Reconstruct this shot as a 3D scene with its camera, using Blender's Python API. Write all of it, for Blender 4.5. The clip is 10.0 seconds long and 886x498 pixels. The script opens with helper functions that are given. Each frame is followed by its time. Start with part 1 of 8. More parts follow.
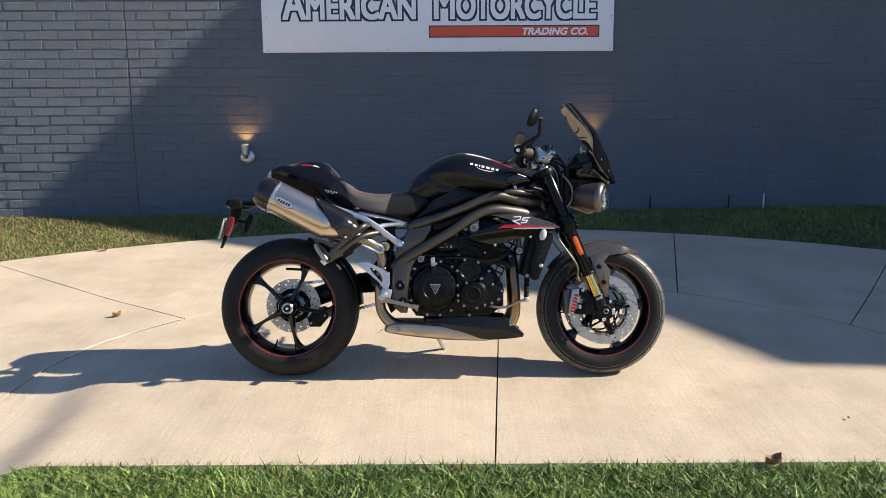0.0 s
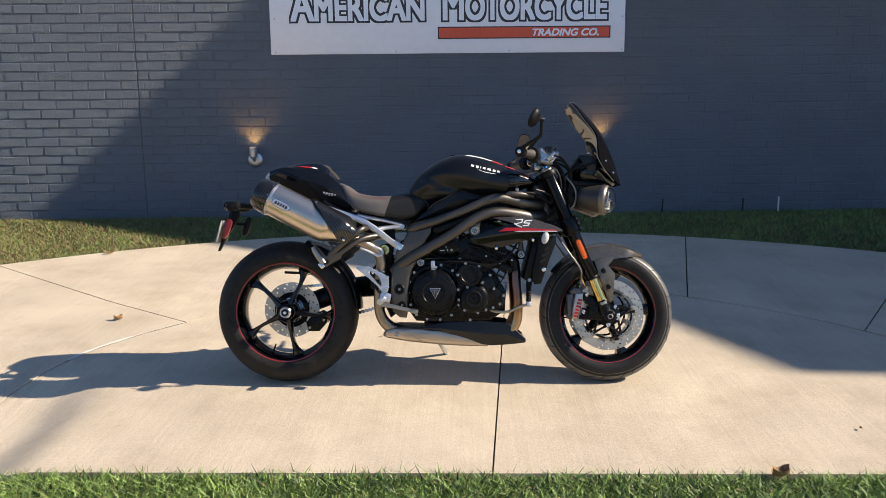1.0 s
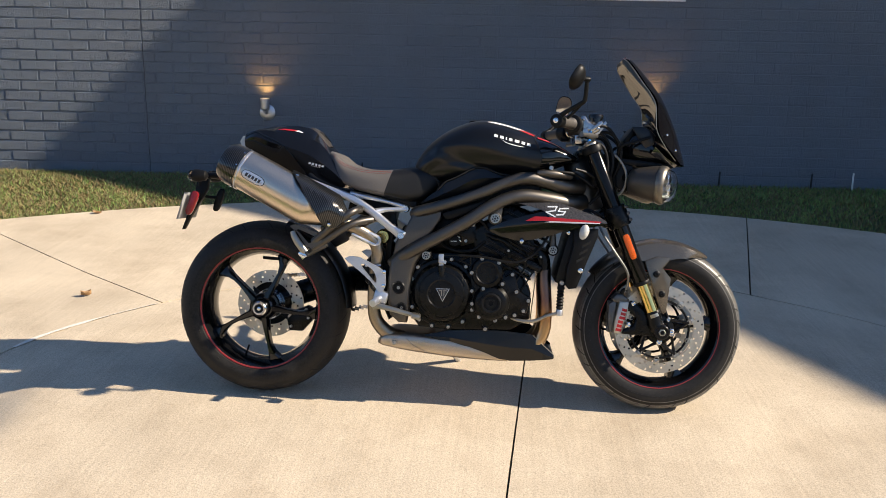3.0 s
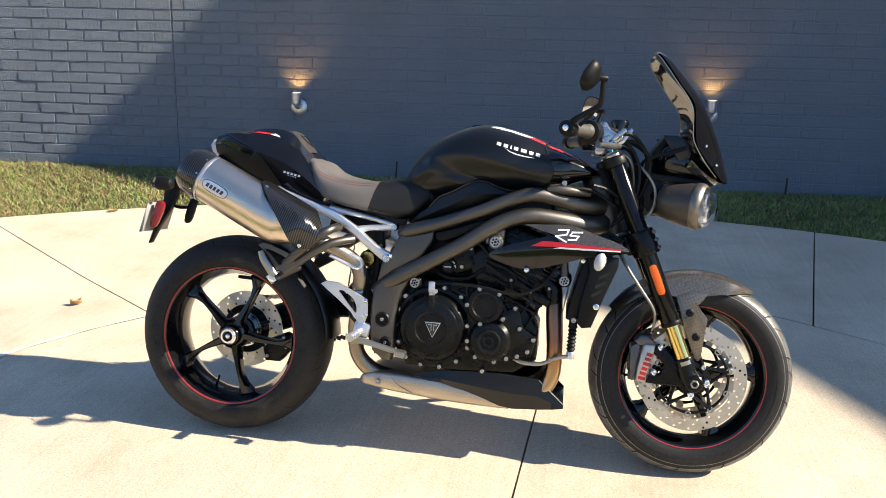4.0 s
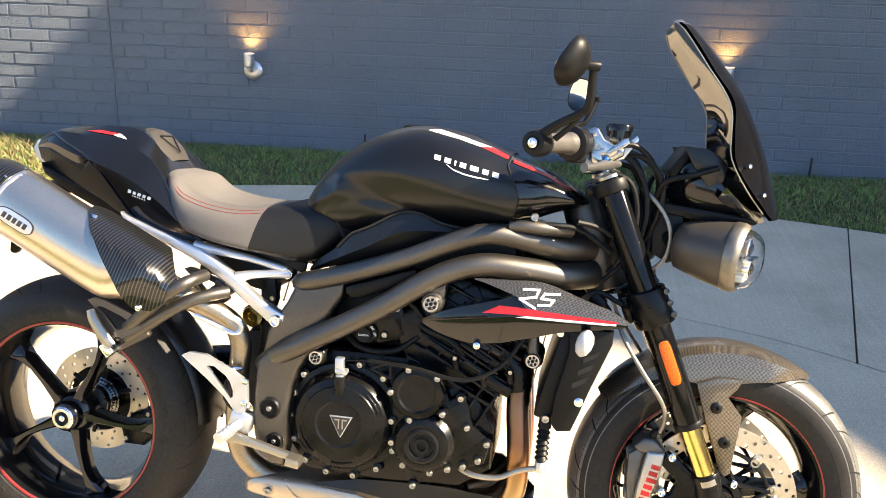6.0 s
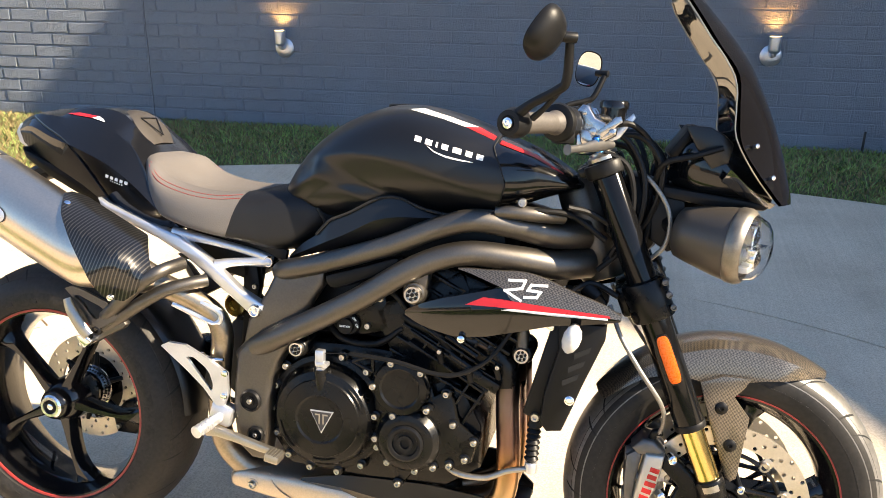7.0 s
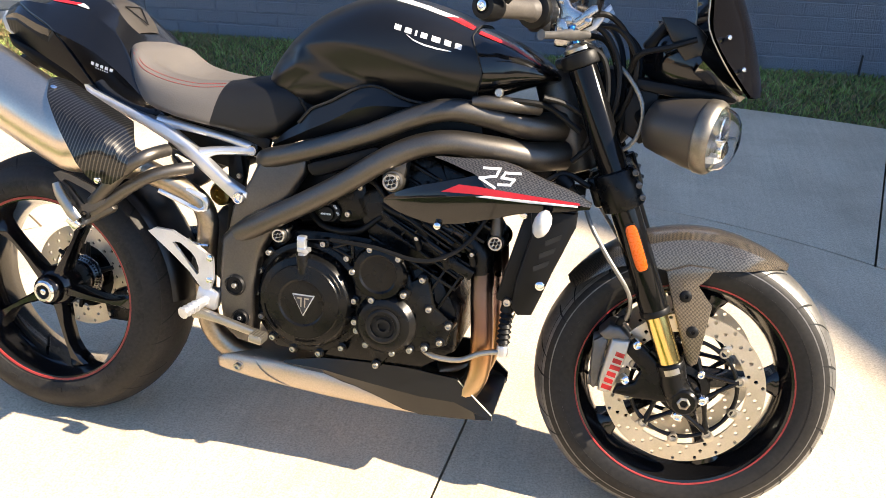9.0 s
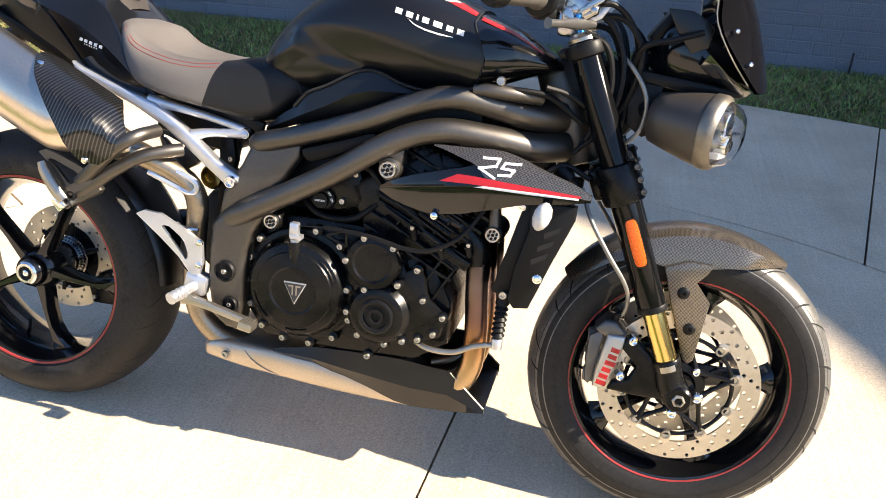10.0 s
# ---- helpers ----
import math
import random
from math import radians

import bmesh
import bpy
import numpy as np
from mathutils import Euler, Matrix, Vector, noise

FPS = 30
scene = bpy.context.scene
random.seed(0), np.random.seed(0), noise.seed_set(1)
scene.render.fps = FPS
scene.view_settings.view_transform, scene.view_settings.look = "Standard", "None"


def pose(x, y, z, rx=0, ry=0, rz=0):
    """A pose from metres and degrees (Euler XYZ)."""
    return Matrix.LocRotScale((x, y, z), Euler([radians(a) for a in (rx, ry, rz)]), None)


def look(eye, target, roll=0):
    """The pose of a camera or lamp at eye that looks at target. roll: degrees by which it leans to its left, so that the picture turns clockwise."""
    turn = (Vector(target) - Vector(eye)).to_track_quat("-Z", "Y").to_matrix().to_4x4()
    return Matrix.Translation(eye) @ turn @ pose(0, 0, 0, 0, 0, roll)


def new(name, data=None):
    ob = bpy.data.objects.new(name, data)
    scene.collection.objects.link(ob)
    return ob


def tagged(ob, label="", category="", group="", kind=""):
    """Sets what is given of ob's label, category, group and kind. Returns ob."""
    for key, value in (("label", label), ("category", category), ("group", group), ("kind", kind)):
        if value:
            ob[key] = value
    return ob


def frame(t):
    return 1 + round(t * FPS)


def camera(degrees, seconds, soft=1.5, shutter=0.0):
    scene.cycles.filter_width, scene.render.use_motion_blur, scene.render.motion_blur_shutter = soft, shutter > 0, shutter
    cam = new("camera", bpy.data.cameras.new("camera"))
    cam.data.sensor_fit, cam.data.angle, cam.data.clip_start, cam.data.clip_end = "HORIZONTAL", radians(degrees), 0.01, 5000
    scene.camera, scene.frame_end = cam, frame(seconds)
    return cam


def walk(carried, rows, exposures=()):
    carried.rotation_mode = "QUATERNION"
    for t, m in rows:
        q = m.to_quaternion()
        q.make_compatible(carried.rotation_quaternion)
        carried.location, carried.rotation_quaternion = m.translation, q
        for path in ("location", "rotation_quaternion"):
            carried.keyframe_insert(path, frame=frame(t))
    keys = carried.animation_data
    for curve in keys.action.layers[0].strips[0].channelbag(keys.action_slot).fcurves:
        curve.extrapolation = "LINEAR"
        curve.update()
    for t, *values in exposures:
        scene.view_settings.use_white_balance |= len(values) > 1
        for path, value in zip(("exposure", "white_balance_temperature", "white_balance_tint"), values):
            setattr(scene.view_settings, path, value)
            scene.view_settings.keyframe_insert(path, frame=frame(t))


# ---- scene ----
cam = camera(58.2, 10.0, 0.7)
PATH = [
    (0, (0.02, -3.562, 1.224), (0.005, -1.593, 0.876), -0.5),
    (0.5, (0.04, -3.542, 1.222), (0.013, -1.573, 0.872), -0.7),
    (1, (0.09, -3.489, 1.212), (0.034, -1.519, 0.872), -0.6),
    (1.5, (0.145, -3.425, 1.193), (0.048, -1.458, 0.844), -0.3),
    (2, (0.141, -3.292, 1.179), (0.015, -1.337, 0.778), 0.3),
    (2.5, (0.105, -3.022, 1.197), (-0.027, -1.075, 0.758), 1.6),
    (2.7, (0.117, -2.922, 1.214), (-0.008, -0.977, 0.766), 1.3),
    (3.8, (0.315, -2.384, 1.222), (0.028, -0.461, 0.756), 1.2),
    (4, (0.338, -2.315, 1.226), (0.03, -0.397, 0.752), 1.4),
    (4.5, (0.283, -2.09, 1.229), (0.011, -0.175, 0.719), 1.9),
    (5, (0.219, -1.848, 1.262), (0.012, 0.065, 0.72), 2.3),
    (5.5, (0.277, -1.673, 1.265), (0.077, 0.234, 0.695), 2.1),
    (5.7, (0.316, -1.602, 1.259), (0.088, 0.3, 0.686), 2.2),
    (6.8, (0.485, -1.381, 1.258), (0.062, 0.469, 0.629), 0.5),
    (7, (0.488, -1.385, 1.254), (0.067, 0.461, 0.611), 0.7),
    (7.5, (0.508, -1.398, 1.239), (0.091, 0.435, 0.558), 1.1),
    (8, (0.523, -1.421, 1.224), (0.114, 0.396, 0.496), 1.4),
    (8.5, (0.536, -1.432, 1.199), (0.13, 0.367, 0.427), 1.6),
    (9, (0.544, -1.445, 1.198), (0.145, 0.341, 0.391), 1.8),
    (9.5, (0.539, -1.428, 1.197), (0.168, 0.356, 0.373), 2.9),
    (10, (0.513, -1.422, 1.191), (0.16, 0.361, 0.356), 3.7),
]
walk(cam, [(t, look(eye, target, roll)) for t, eye, target, roll in PATH],
     [(0.0, 0.80, 6250, 12), (2.0, 0.76, 6450, 12), (2.7, 0.76, 6500, 12), (3.8, 1.33, 6450, 9), (4.0, 1.38, 6350, 9), (4.5, 1.75, 6300, 10), (5.7, 2.26, 7200, 10), (6.8, 2.08, 7220, 11), (7.5, 2.00, 7150, 12), (10.0, 1.85, 6650, 12)])

# ---- light ----
SUN_EL, SUN_AZ = 34.7, -5.0
world = bpy.data.worlds.new("sky")
scene.world = world
world.use_nodes = True
wn = world.node_tree
sky = wn.nodes.new("ShaderNodeTexSky")
sky.sky_type = "NISHITA"
sky.sun_disc = False
sky.ozone_density, sky.dust_density = 6.0, 0.3
sky.sun_elevation, sky.sun_rotation = radians(SUN_EL), radians(90 - SUN_AZ)
wn.links.new(sky.outputs[0], wn.nodes["Background"].inputs[0])
wn.nodes["Background"].inputs[1].default_value = 0.089
sun = new("sun", bpy.data.lights.new("sun", "SUN"))
sun.data.energy, sun.data.angle, sun.data.color = 5.0, radians(0.55), (1.0, 0.885, 0.71)
to_sun = Vector((math.cos(radians(SUN_EL)) * math.cos(radians(SUN_AZ)), math.cos(radians(SUN_EL)) * math.sin(radians(SUN_AZ)), math.sin(radians(SUN_EL))))
sun.matrix_world = look(to_sun * 30, (0, 0, 0))


# ---- materials ----
def material(name, color, rough=0.5, metal=0.0, vary=0.15, scale=8.0, fine=90.0, bump=0.0, rough_vary=0.1, coat=0.0, stretch=(1, 1, 1), island=0.0, obj_random=0.0, second=None, spec=0.5):
    """A procedural surface: colour and roughness vary at a coarse and a fine scale, with fine relief."""
    m = bpy.data.materials.new(name)
    m.use_nodes = True
    nt = m.node_tree
    b = nt.nodes["Principled BSDF"]
    N, K = nt.nodes.new, nt.links.new
    tc = N("ShaderNodeTexCoord")
    mp = N("ShaderNodeMapping")
    mp.inputs["Scale"].default_value = stretch
    K(tc.outputs["Object"], mp.inputs[0])
    n1, n2 = N("ShaderNodeTexNoise"), N("ShaderNodeTexNoise")
    n1.inputs["Scale"].default_value, n1.inputs["Detail"].default_value = scale, 5
    n2.inputs["Scale"].default_value, n2.inputs["Detail"].default_value = fine, 4
    K(mp.outputs[0], n1.inputs["Vector"])
    K(mp.outputs[0], n2.inputs["Vector"])
    add = N("ShaderNodeMath")
    add.operation = "ADD"
    K(n1.outputs["Fac"], add.inputs[0])
    K(n2.outputs["Fac"], add.inputs[1])
    val = add.outputs[0]
    for amount, source in ((island, "ShaderNodeNewGeometry"), (obj_random, "ShaderNodeObjectInfo")):
        if amount:
            g = N(source)
            ma = N("ShaderNodeMath")
            ma.operation = "MULTIPLY_ADD"
            ma.inputs[1].default_value = amount
            K(g.outputs["Random Per Island" if source.endswith("Geometry") else "Random"], ma.inputs[0])
            K(val, ma.inputs[2])
            sub = N("ShaderNodeMath")
            sub.operation = "SUBTRACT"
            sub.inputs[1].default_value = amount / 2
            K(ma.outputs[0], sub.inputs[0])
            val = sub.outputs[0]
    mr = N("ShaderNodeMapRange")
    mr.inputs["From Min"].default_value, mr.inputs["From Max"].default_value = 0.6, 1.4
    K(val, mr.inputs["Value"])
    ramp = N("ShaderNodeMix")
    ramp.data_type = "RGBA"
    lo = [c * (1 - vary) for c in color]
    hi = [min(1, c * (1 + vary)) for c in (second or color)]
    ramp.inputs[6].default_value, ramp.inputs[7].default_value = (*lo, 1), (*hi, 1)
    K(mr.outputs[0], ramp.inputs[0])
    K(ramp.outputs[2], b.inputs["Base Color"])
    rr = N("ShaderNodeMapRange")
    rr.inputs["To Min"].default_value, rr.inputs["To Max"].default_value = max(0.02, rough - rough_vary), min(1, rough + rough_vary)
    K(n1.outputs["Fac"], rr.inputs["Value"])
    K(rr.outputs[0], b.inputs["Roughness"])
    b.inputs["Metallic"].default_value = metal
    b.inputs["Coat Weight"].default_value = coat
    b.inputs["Coat Roughness"].default_value = 0.05
    b.inputs["Specular IOR Level"].default_value = spec
    if bump:
        bp = N("ShaderNodeBump")
        bp.inputs["Strength"].default_value, bp.inputs["Distance"].default_value = 0.6, bump
        K(val if not (island or obj_random) else add.outputs[0], bp.inputs["Height"])
        K(bp.outputs[0], b.inputs["Normal"])
    return m


def glass(name, color, rough=0.02, ior=1.25):
    m = bpy.data.materials.new(name)
    m.use_nodes = True
    b = m.node_tree.nodes["Principled BSDF"]
    b.inputs["Base Color"].default_value = (*color, 1)
    b.inputs["Transmission Weight"].default_value = 1
    b.inputs["Roughness"].default_value = rough
    b.inputs["IOR"].default_value = ior
    return m


def glow(name, color, strength):
    m = bpy.data.materials.new(name)
    m.use_nodes = True
    b = m.node_tree.nodes["Principled BSDF"]
    b.inputs["Emission Color"].default_value = (*color, 1)
    b.inputs["Emission Strength"].default_value = strength
    return m


def concrete_material():
    m = material("broomed_concrete", (0.47, 0.392, 0.292), 0.85, vary=0.14, scale=1.3, fine=160, bump=0.0012, second=(0.60, 0.50, 0.37), obj_random=0.15)
    nt = m.node_tree
    N, K = nt.nodes.new, nt.links.new
    b = nt.nodes["Principled BSDF"]
    old = next(n for n in nt.nodes if n.bl_idname == "ShaderNodeBump")
    tc = next(n for n in nt.nodes if n.bl_idname == "ShaderNodeTexCoord")
    mp = N("ShaderNodeMapping")
    mp.inputs["Scale"].default_value = (70, 1.6, 1)
    mp.inputs["Rotation"].default_value = (0, 0, radians(4))
    K(tc.outputs["Object"], mp.inputs[0])
    br = N("ShaderNodeTexNoise")
    br.inputs["Scale"].default_value, br.inputs["Detail"].default_value = 1.0, 3
    K(mp.outputs[0], br.inputs["Vector"])
    bp = N("ShaderNodeBump")
    bp.inputs["Strength"].default_value, bp.inputs["Distance"].default_value = 0.25, 0.0018
    K(br.outputs["Fac"], bp.inputs["Height"])
    K(old.outputs[0], bp.inputs["Normal"])
    K(bp.outputs[0], b.inputs["Normal"])
    # pale and brown weather stains
    st = N("ShaderNodeTexNoise")
    st.inputs["Scale"].default_value, st.inputs["Detail"].default_value, st.inputs["Roughness"].default_value = 2.3, 8, 0.65
    K(tc.outputs["Object"], st.inputs["Vector"])
    mr = N("ShaderNodeMapRange")
    mr.inputs["From Min"].default_value, mr.inputs["From Max"].default_value = 0.45, 0.70
    mr.inputs["To Max"].default_value = 0.58
    K(st.outputs["Fac"], mr.inputs["Value"])
    mix = N("ShaderNodeMix")
    mix.data_type = "RGBA"
    mix.inputs[7].default_value = (0.35, 0.275, 0.19, 1)
    K(mr.outputs[0], mix.inputs[0])
    src = next(n for n in nt.nodes if n.bl_idname == "ShaderNodeMix" and n is not mix)
    K(src.outputs[2], mix.inputs[6])
    # fine streaks of the broom
    mx = N("ShaderNodeMix")
    mx.data_type, mx.blend_type = "RGBA", "MULTIPLY"
    mx.inputs[0].default_value = 0.48
    sr = N("ShaderNodeMapRange")
    sr.inputs["To Min"].default_value, sr.inputs["To Max"].default_value = 0.72, 1.25
    K(br.outputs["Fac"], sr.inputs["Value"])
    K(mix.outputs[2], mx.inputs[6])
    K(sr.outputs[0], mx.inputs[7])
    # fine sand grains and dark pores
    gr = N("ShaderNodeTexNoise")
    gr.inputs["Scale"].default_value, gr.inputs["Detail"].default_value = 210, 2
    K(tc.outputs["Object"], gr.inputs["Vector"])
    gm = N("ShaderNodeMapRange")
    gm.inputs["From Min"].default_value, gm.inputs["From Max"].default_value = 0.30, 0.55
    gm.inputs["To Min"].default_value, gm.inputs["To Max"].default_value = 0.70, 1.04
    K(gr.outputs["Fac"], gm.inputs["Value"])
    gx = N("ShaderNodeMix")
    gx.data_type, gx.blend_type = "RGBA", "MULTIPLY"
    gx.inputs[0].default_value = 0.75
    K(mx.outputs[2], gx.inputs[6])
    K(gm.outputs[0], gx.inputs[7])
    K(gx.outputs[2], b.inputs["Base Color"])
    return m


def carbon_material(name="carbon_fibre", pale=(0.19, 0.155, 0.115), twill=False):
    """Woven carbon under clear varnish: a fine check, or long slanting twill bands."""
    m = material(name, (0.035, 0.033, 0.03), 0.3, vary=0.2, scale=20, fine=200, coat=0.7, rough_vary=0.05)
    nt = m.node_tree
    N, K = nt.nodes.new, nt.links.new
    b = nt.nodes["Principled BSDF"]
    tc = next(n for n in nt.nodes if n.bl_idname == "ShaderNodeTexCoord")
    mp = N("ShaderNodeMapping")
    K(tc.outputs["Object"], mp.inputs[0])
    dark = (0.006, 0.0058, 0.0055, 1) if twill else (0.045, 0.039, 0.031, 1)
    if twill:
        dt = N("ShaderNodeVectorMath")
        dt.operation = "DOT_PRODUCT"
        dt.inputs[1].default_value = (0.93 * 1050, 0, -0.30 * 1050)
        K(mp.outputs[0], dt.inputs[0])
        wv = N("ShaderNodeMath")
        wv.operation = "SINE"
        K(dt.outputs["Value"], wv.inputs[0])
        mr = N("ShaderNodeMapRange")
        mr.inputs["From Min"].default_value, mr.inputs["From Max"].default_value = 0.1, 1.0
        K(wv.outputs[0], mr.inputs["Value"])
        mx = N("ShaderNodeMix")
        mx.data_type = "RGBA"
        mx.inputs[6].default_value, mx.inputs[7].default_value = dark, (*pale, 1)
        strand = N("ShaderNodeTexChecker")
        strand.inputs["Scale"].default_value = 420
        strand.inputs["Color1"].default_value, strand.inputs["Color2"].default_value = (1, 1, 1, 1), (0.72, 0.72, 0.72, 1)
        K(mp.outputs[0], strand.inputs["Vector"])
        both = N("ShaderNodeMath")
        both.operation = "MULTIPLY"
        K(mr.outputs[0], both.inputs[0])
        K(strand.outputs["Color"], both.inputs[1])
        K(both.outputs[0], mx.inputs[0])
        K(mx.outputs[2], b.inputs["Base Color"])
    else:
        mp.inputs["Scale"].default_value = (1, 0.6, 1)
        mp.inputs["Rotation"].default_value = (0, radians(35), 0)
        ck = N("ShaderNodeTexChecker")
        ck.inputs["Scale"].default_value = 560
        ck.inputs["Color1"].default_value, ck.inputs["Color2"].default_value = dark, (*pale, 1)
        K(mp.outputs[0], ck.inputs["Vector"])
        K(ck.outputs["Color"], b.inputs["Base Color"])
    b.inputs["Metallic"].default_value = 0.6
    b.inputs["Roughness"].default_value = 0.36 if not twill else 0.22
    return m


CONCRETE = concrete_material()
SOIL = material("lawn_soil", (0.050, 0.060, 0.020), 0.95, vary=0.5, scale=3, fine=60, bump=0.01, second=(0.10, 0.085, 0.04))
BLADES = material("grass_blades", (0.045, 0.105, 0.018), 0.5, vary=0.4, scale=1.6, fine=8, island=1.0, second=(0.20, 0.285, 0.066))
STRAW = material("dry_grass", (0.22, 0.16, 0.07), 0.8, vary=0.3, scale=2, fine=9, island=0.8)
PAINTED_BRICK = material("grey_painted_brick", (0.166, 0.192, 0.226), 0.6, vary=0.16, scale=2.0, fine=190, bump=0.007, obj_random=0.14, island=0.1, rough_vary=0.12)
PAINTED_MORTAR = material("grey_painted_mortar", (0.166, 0.192, 0.226), 0.65, vary=0.12, scale=6, fine=110, bump=0.004)
for painted in (PAINTED_BRICK, PAINTED_MORTAR):
    painted.node_tree.nodes["Principled BSDF"].inputs["Diffuse Roughness"].default_value = 1.0
    relief = next(n for n in painted.node_tree.nodes if n.bl_idname == "ShaderNodeBump")
    relief.inputs["Strength"].default_value, relief.inputs["Distance"].default_value = 1.0, 0.016
CAULK = material("grey_caulk", (0.085, 0.092, 0.105), 0.7, vary=0.3, scale=20)
LIME = material("lime_deposit", (0.66, 0.62, 0.55), 0.9, vary=0.2, scale=40)
STUCCO = material("grey_rendered_wall", (0.15, 0.165, 0.19), 0.8, vary=0.12, scale=1.5, fine=60, bump=0.002)
FAR_WALL = material("unseen_wall_brown", (0.22, 0.165, 0.12), 0.85, vary=0.3, scale=1.0, fine=20)
SIGN_WHITE = material("sign_white", (0.88, 0.89, 0.92), 0.35, vary=0.04, scale=1.2, fine=20)
SIGN_BLACK = material("sign_black", (0.025, 0.025, 0.03), 0.45, vary=0.2)
SIGN_ORANGE = material("sign_orange", (0.72, 0.10, 0.04), 0.4, vary=0.08, scale=3)
GALV = material("galvanised_steel", (0.55, 0.57, 0.60), 0.35, metal=0.85, vary=0.12, scale=30)
LAMP_GLOW = glow("warm_lamp", (1.0, 0.55, 0.18), 9.0)
LEAF = material("dead_leaf", (0.20, 0.10, 0.045), 0.7, vary=0.4, scale=40, second=(0.36, 0.22, 0.10))
PIPE_WHITE = material("white_plastic", (0.75, 0.75, 0.72), 0.5, vary=0.08)
PEG_DARK = material("weathered_stake", (0.03, 0.028, 0.026), 0.8, vary=0.3)


# ---- mesh helpers ----
def part(name, bm, mat, parent=None, label="", smooth=40.0, **tags):
    """Links a bmesh as one mesh object under its thing."""
    bmesh.ops.remove_doubles(bm, verts=bm.verts, dist=0.00005)
    bmesh.ops.delete(bm, geom=[v for v in bm.verts if not v.link_faces], context="VERTS")
    bmesh.ops.recalc_face_normals(bm, faces=bm.faces)
    me = bpy.data.meshes.new(name)
    bm.to_mesh(me)
    bm.free()
    me.materials.append(mat)
    if smooth:
        me.shade_smooth()
        me.set_sharp_from_angle(angle=radians(smooth))
    ob = new(name, me)
    ob.parent = parent
    return tagged(ob, label, **tags)


def V(*a):
    return Vector(a)


def orient(p, q):
    d = Vector(q) - Vector(p)
    return Matrix.Translation((Vector(p) + Vector(q)) / 2) @ d.to_track_quat("Z", "Y").to_matrix().to_4x4(), d.length


def rod(bm, p, q, r, r2=None, seg=16, bevel=0.0):
    """A round bar from p to q."""
    m, l = orient(p, q)
    got = bmesh.ops.create_cone(bm, cap_ends=True, segments=seg, radius1=r, radius2=r if r2 is None else r2, depth=l, matrix=m)
    if bevel:
        rims = [e for e in {e for v in got["verts"] for e in v.link_edges} if len(e.link_faces) == 2 and any(len(f.verts) > 4 for f in e.link_faces)]
        bmesh.ops.bevel(bm, geom=rims, offset=bevel, segments=2, affect="EDGES", profile=0.5)
    return bm


def box(bm, c, size, rot=(0, 0, 0), bevel=0.0, seg=2):
    m = pose(*c, *rot) @ Matrix.Diagonal((*size, 1))
    got = bmesh.ops.create_cube(bm, size=1.0, matrix=m)
    if bevel:
        bmesh.ops.bevel(bm, geom=list({e for v in got["verts"] for e in v.link_edges}), offset=bevel, segments=seg, affect="EDGES", profile=0.5)
    return bm


def smooth_path(pts, n):
    """A Catmull-Rom line through the points, n steps a span. Points may carry a radius as fourth number."""
    P = [np.array(p, float) for p in pts]
    P = [2 * P[0] - P[1]] + P + [2 * P[-1] - P[-2]]
    out = []
    for i in range(1, len(P) - 2):
        a, b, c, d = P[i - 1:i + 3]
        for k in range(n):
            t = k / n
            out.append(0.5 * (2 * b + (c - a) * t + (2 * a - 5 * b + 4 * c - d) * t * t + (3 * b - a - 3 * c + d) * t ** 3))
    out.append(P[-2])
    return out


def tube(bm, pts, r=0.01, seg=12, n=6, flat=1.0):
    """A pipe along a smooth line; a fourth number in a point is its radius there."""
    line = smooth_path([(*p[:3], p[3] if len(p) > 3 else r) for p in pts], n)
    rings, side = [], None
    for i, p in enumerate(line):
        d = Vector(line[min(i + 1, len(line) - 1)][:3]) - Vector(line[max(i - 1, 0)][:3])
        d.normalize()
        if side is None:
            side = d.cross(V(0, 1, 0) if abs(d.y) < 0.9 else V(1, 0, 0)).normalized()
        side = (side - d * side.dot(d)).normalized()
        up = d.cross(side)
        rings.append([bm.verts.new(Vector(p[:3]) + (side * math.cos(a) + up * math.sin(a) * flat) * p[3]) for a in (2 * math.pi * k / seg for k in range(seg))])
    skin(bm, rings)
    return bm


def skin(bm, rings, caps=True, closed=True):
    for a, b in zip(rings, rings[1:]):
        for k in range(len(a) if closed else len(a) - 1):
            j = (k + 1) % len(a)
            bm.faces.new((a[k], a[j], b[j], b[k]))
    if caps:
        bm.faces.new(rings[0][::-1])
        bm.faces.new(rings[-1])


def plate(bm, outline, y0, y1, bevel=0.0, seg=2, smooth_n=0):
    """An outline in x and z, cut from a sheet that reaches from y0 to y1."""
    if smooth_n:
        ring = outline[-1:] + outline + outline[:2]
        outline = [tuple(p) for i in range(len(outline)) for p in smooth_path(ring[i:i + 4], smooth_n)[smooth_n:2 * smooth_n]]
    lo = [bm.verts.new((x, y0, z)) for x, z in outline]
    hi = [bm.verts.new((x, y1, z)) for x, z in outline]
    n = len(lo)
    faces = [bm.faces.new(lo), bm.faces.new(hi[::-1])]
    for k in range(n):
        faces.append(bm.faces.new((lo[k], hi[k], hi[(k + 1) % n], lo[(k + 1) % n])))
    if bevel:
        bmesh.ops.recalc_face_normals(bm, faces=faces)
        rim = [e for f in faces[:2] for e in f.edges]
        bmesh.ops.bevel(bm, geom=rim, offset=bevel, segments=seg, affect="EDGES", profile=0.5, clamp_overlap=True)
    return bm


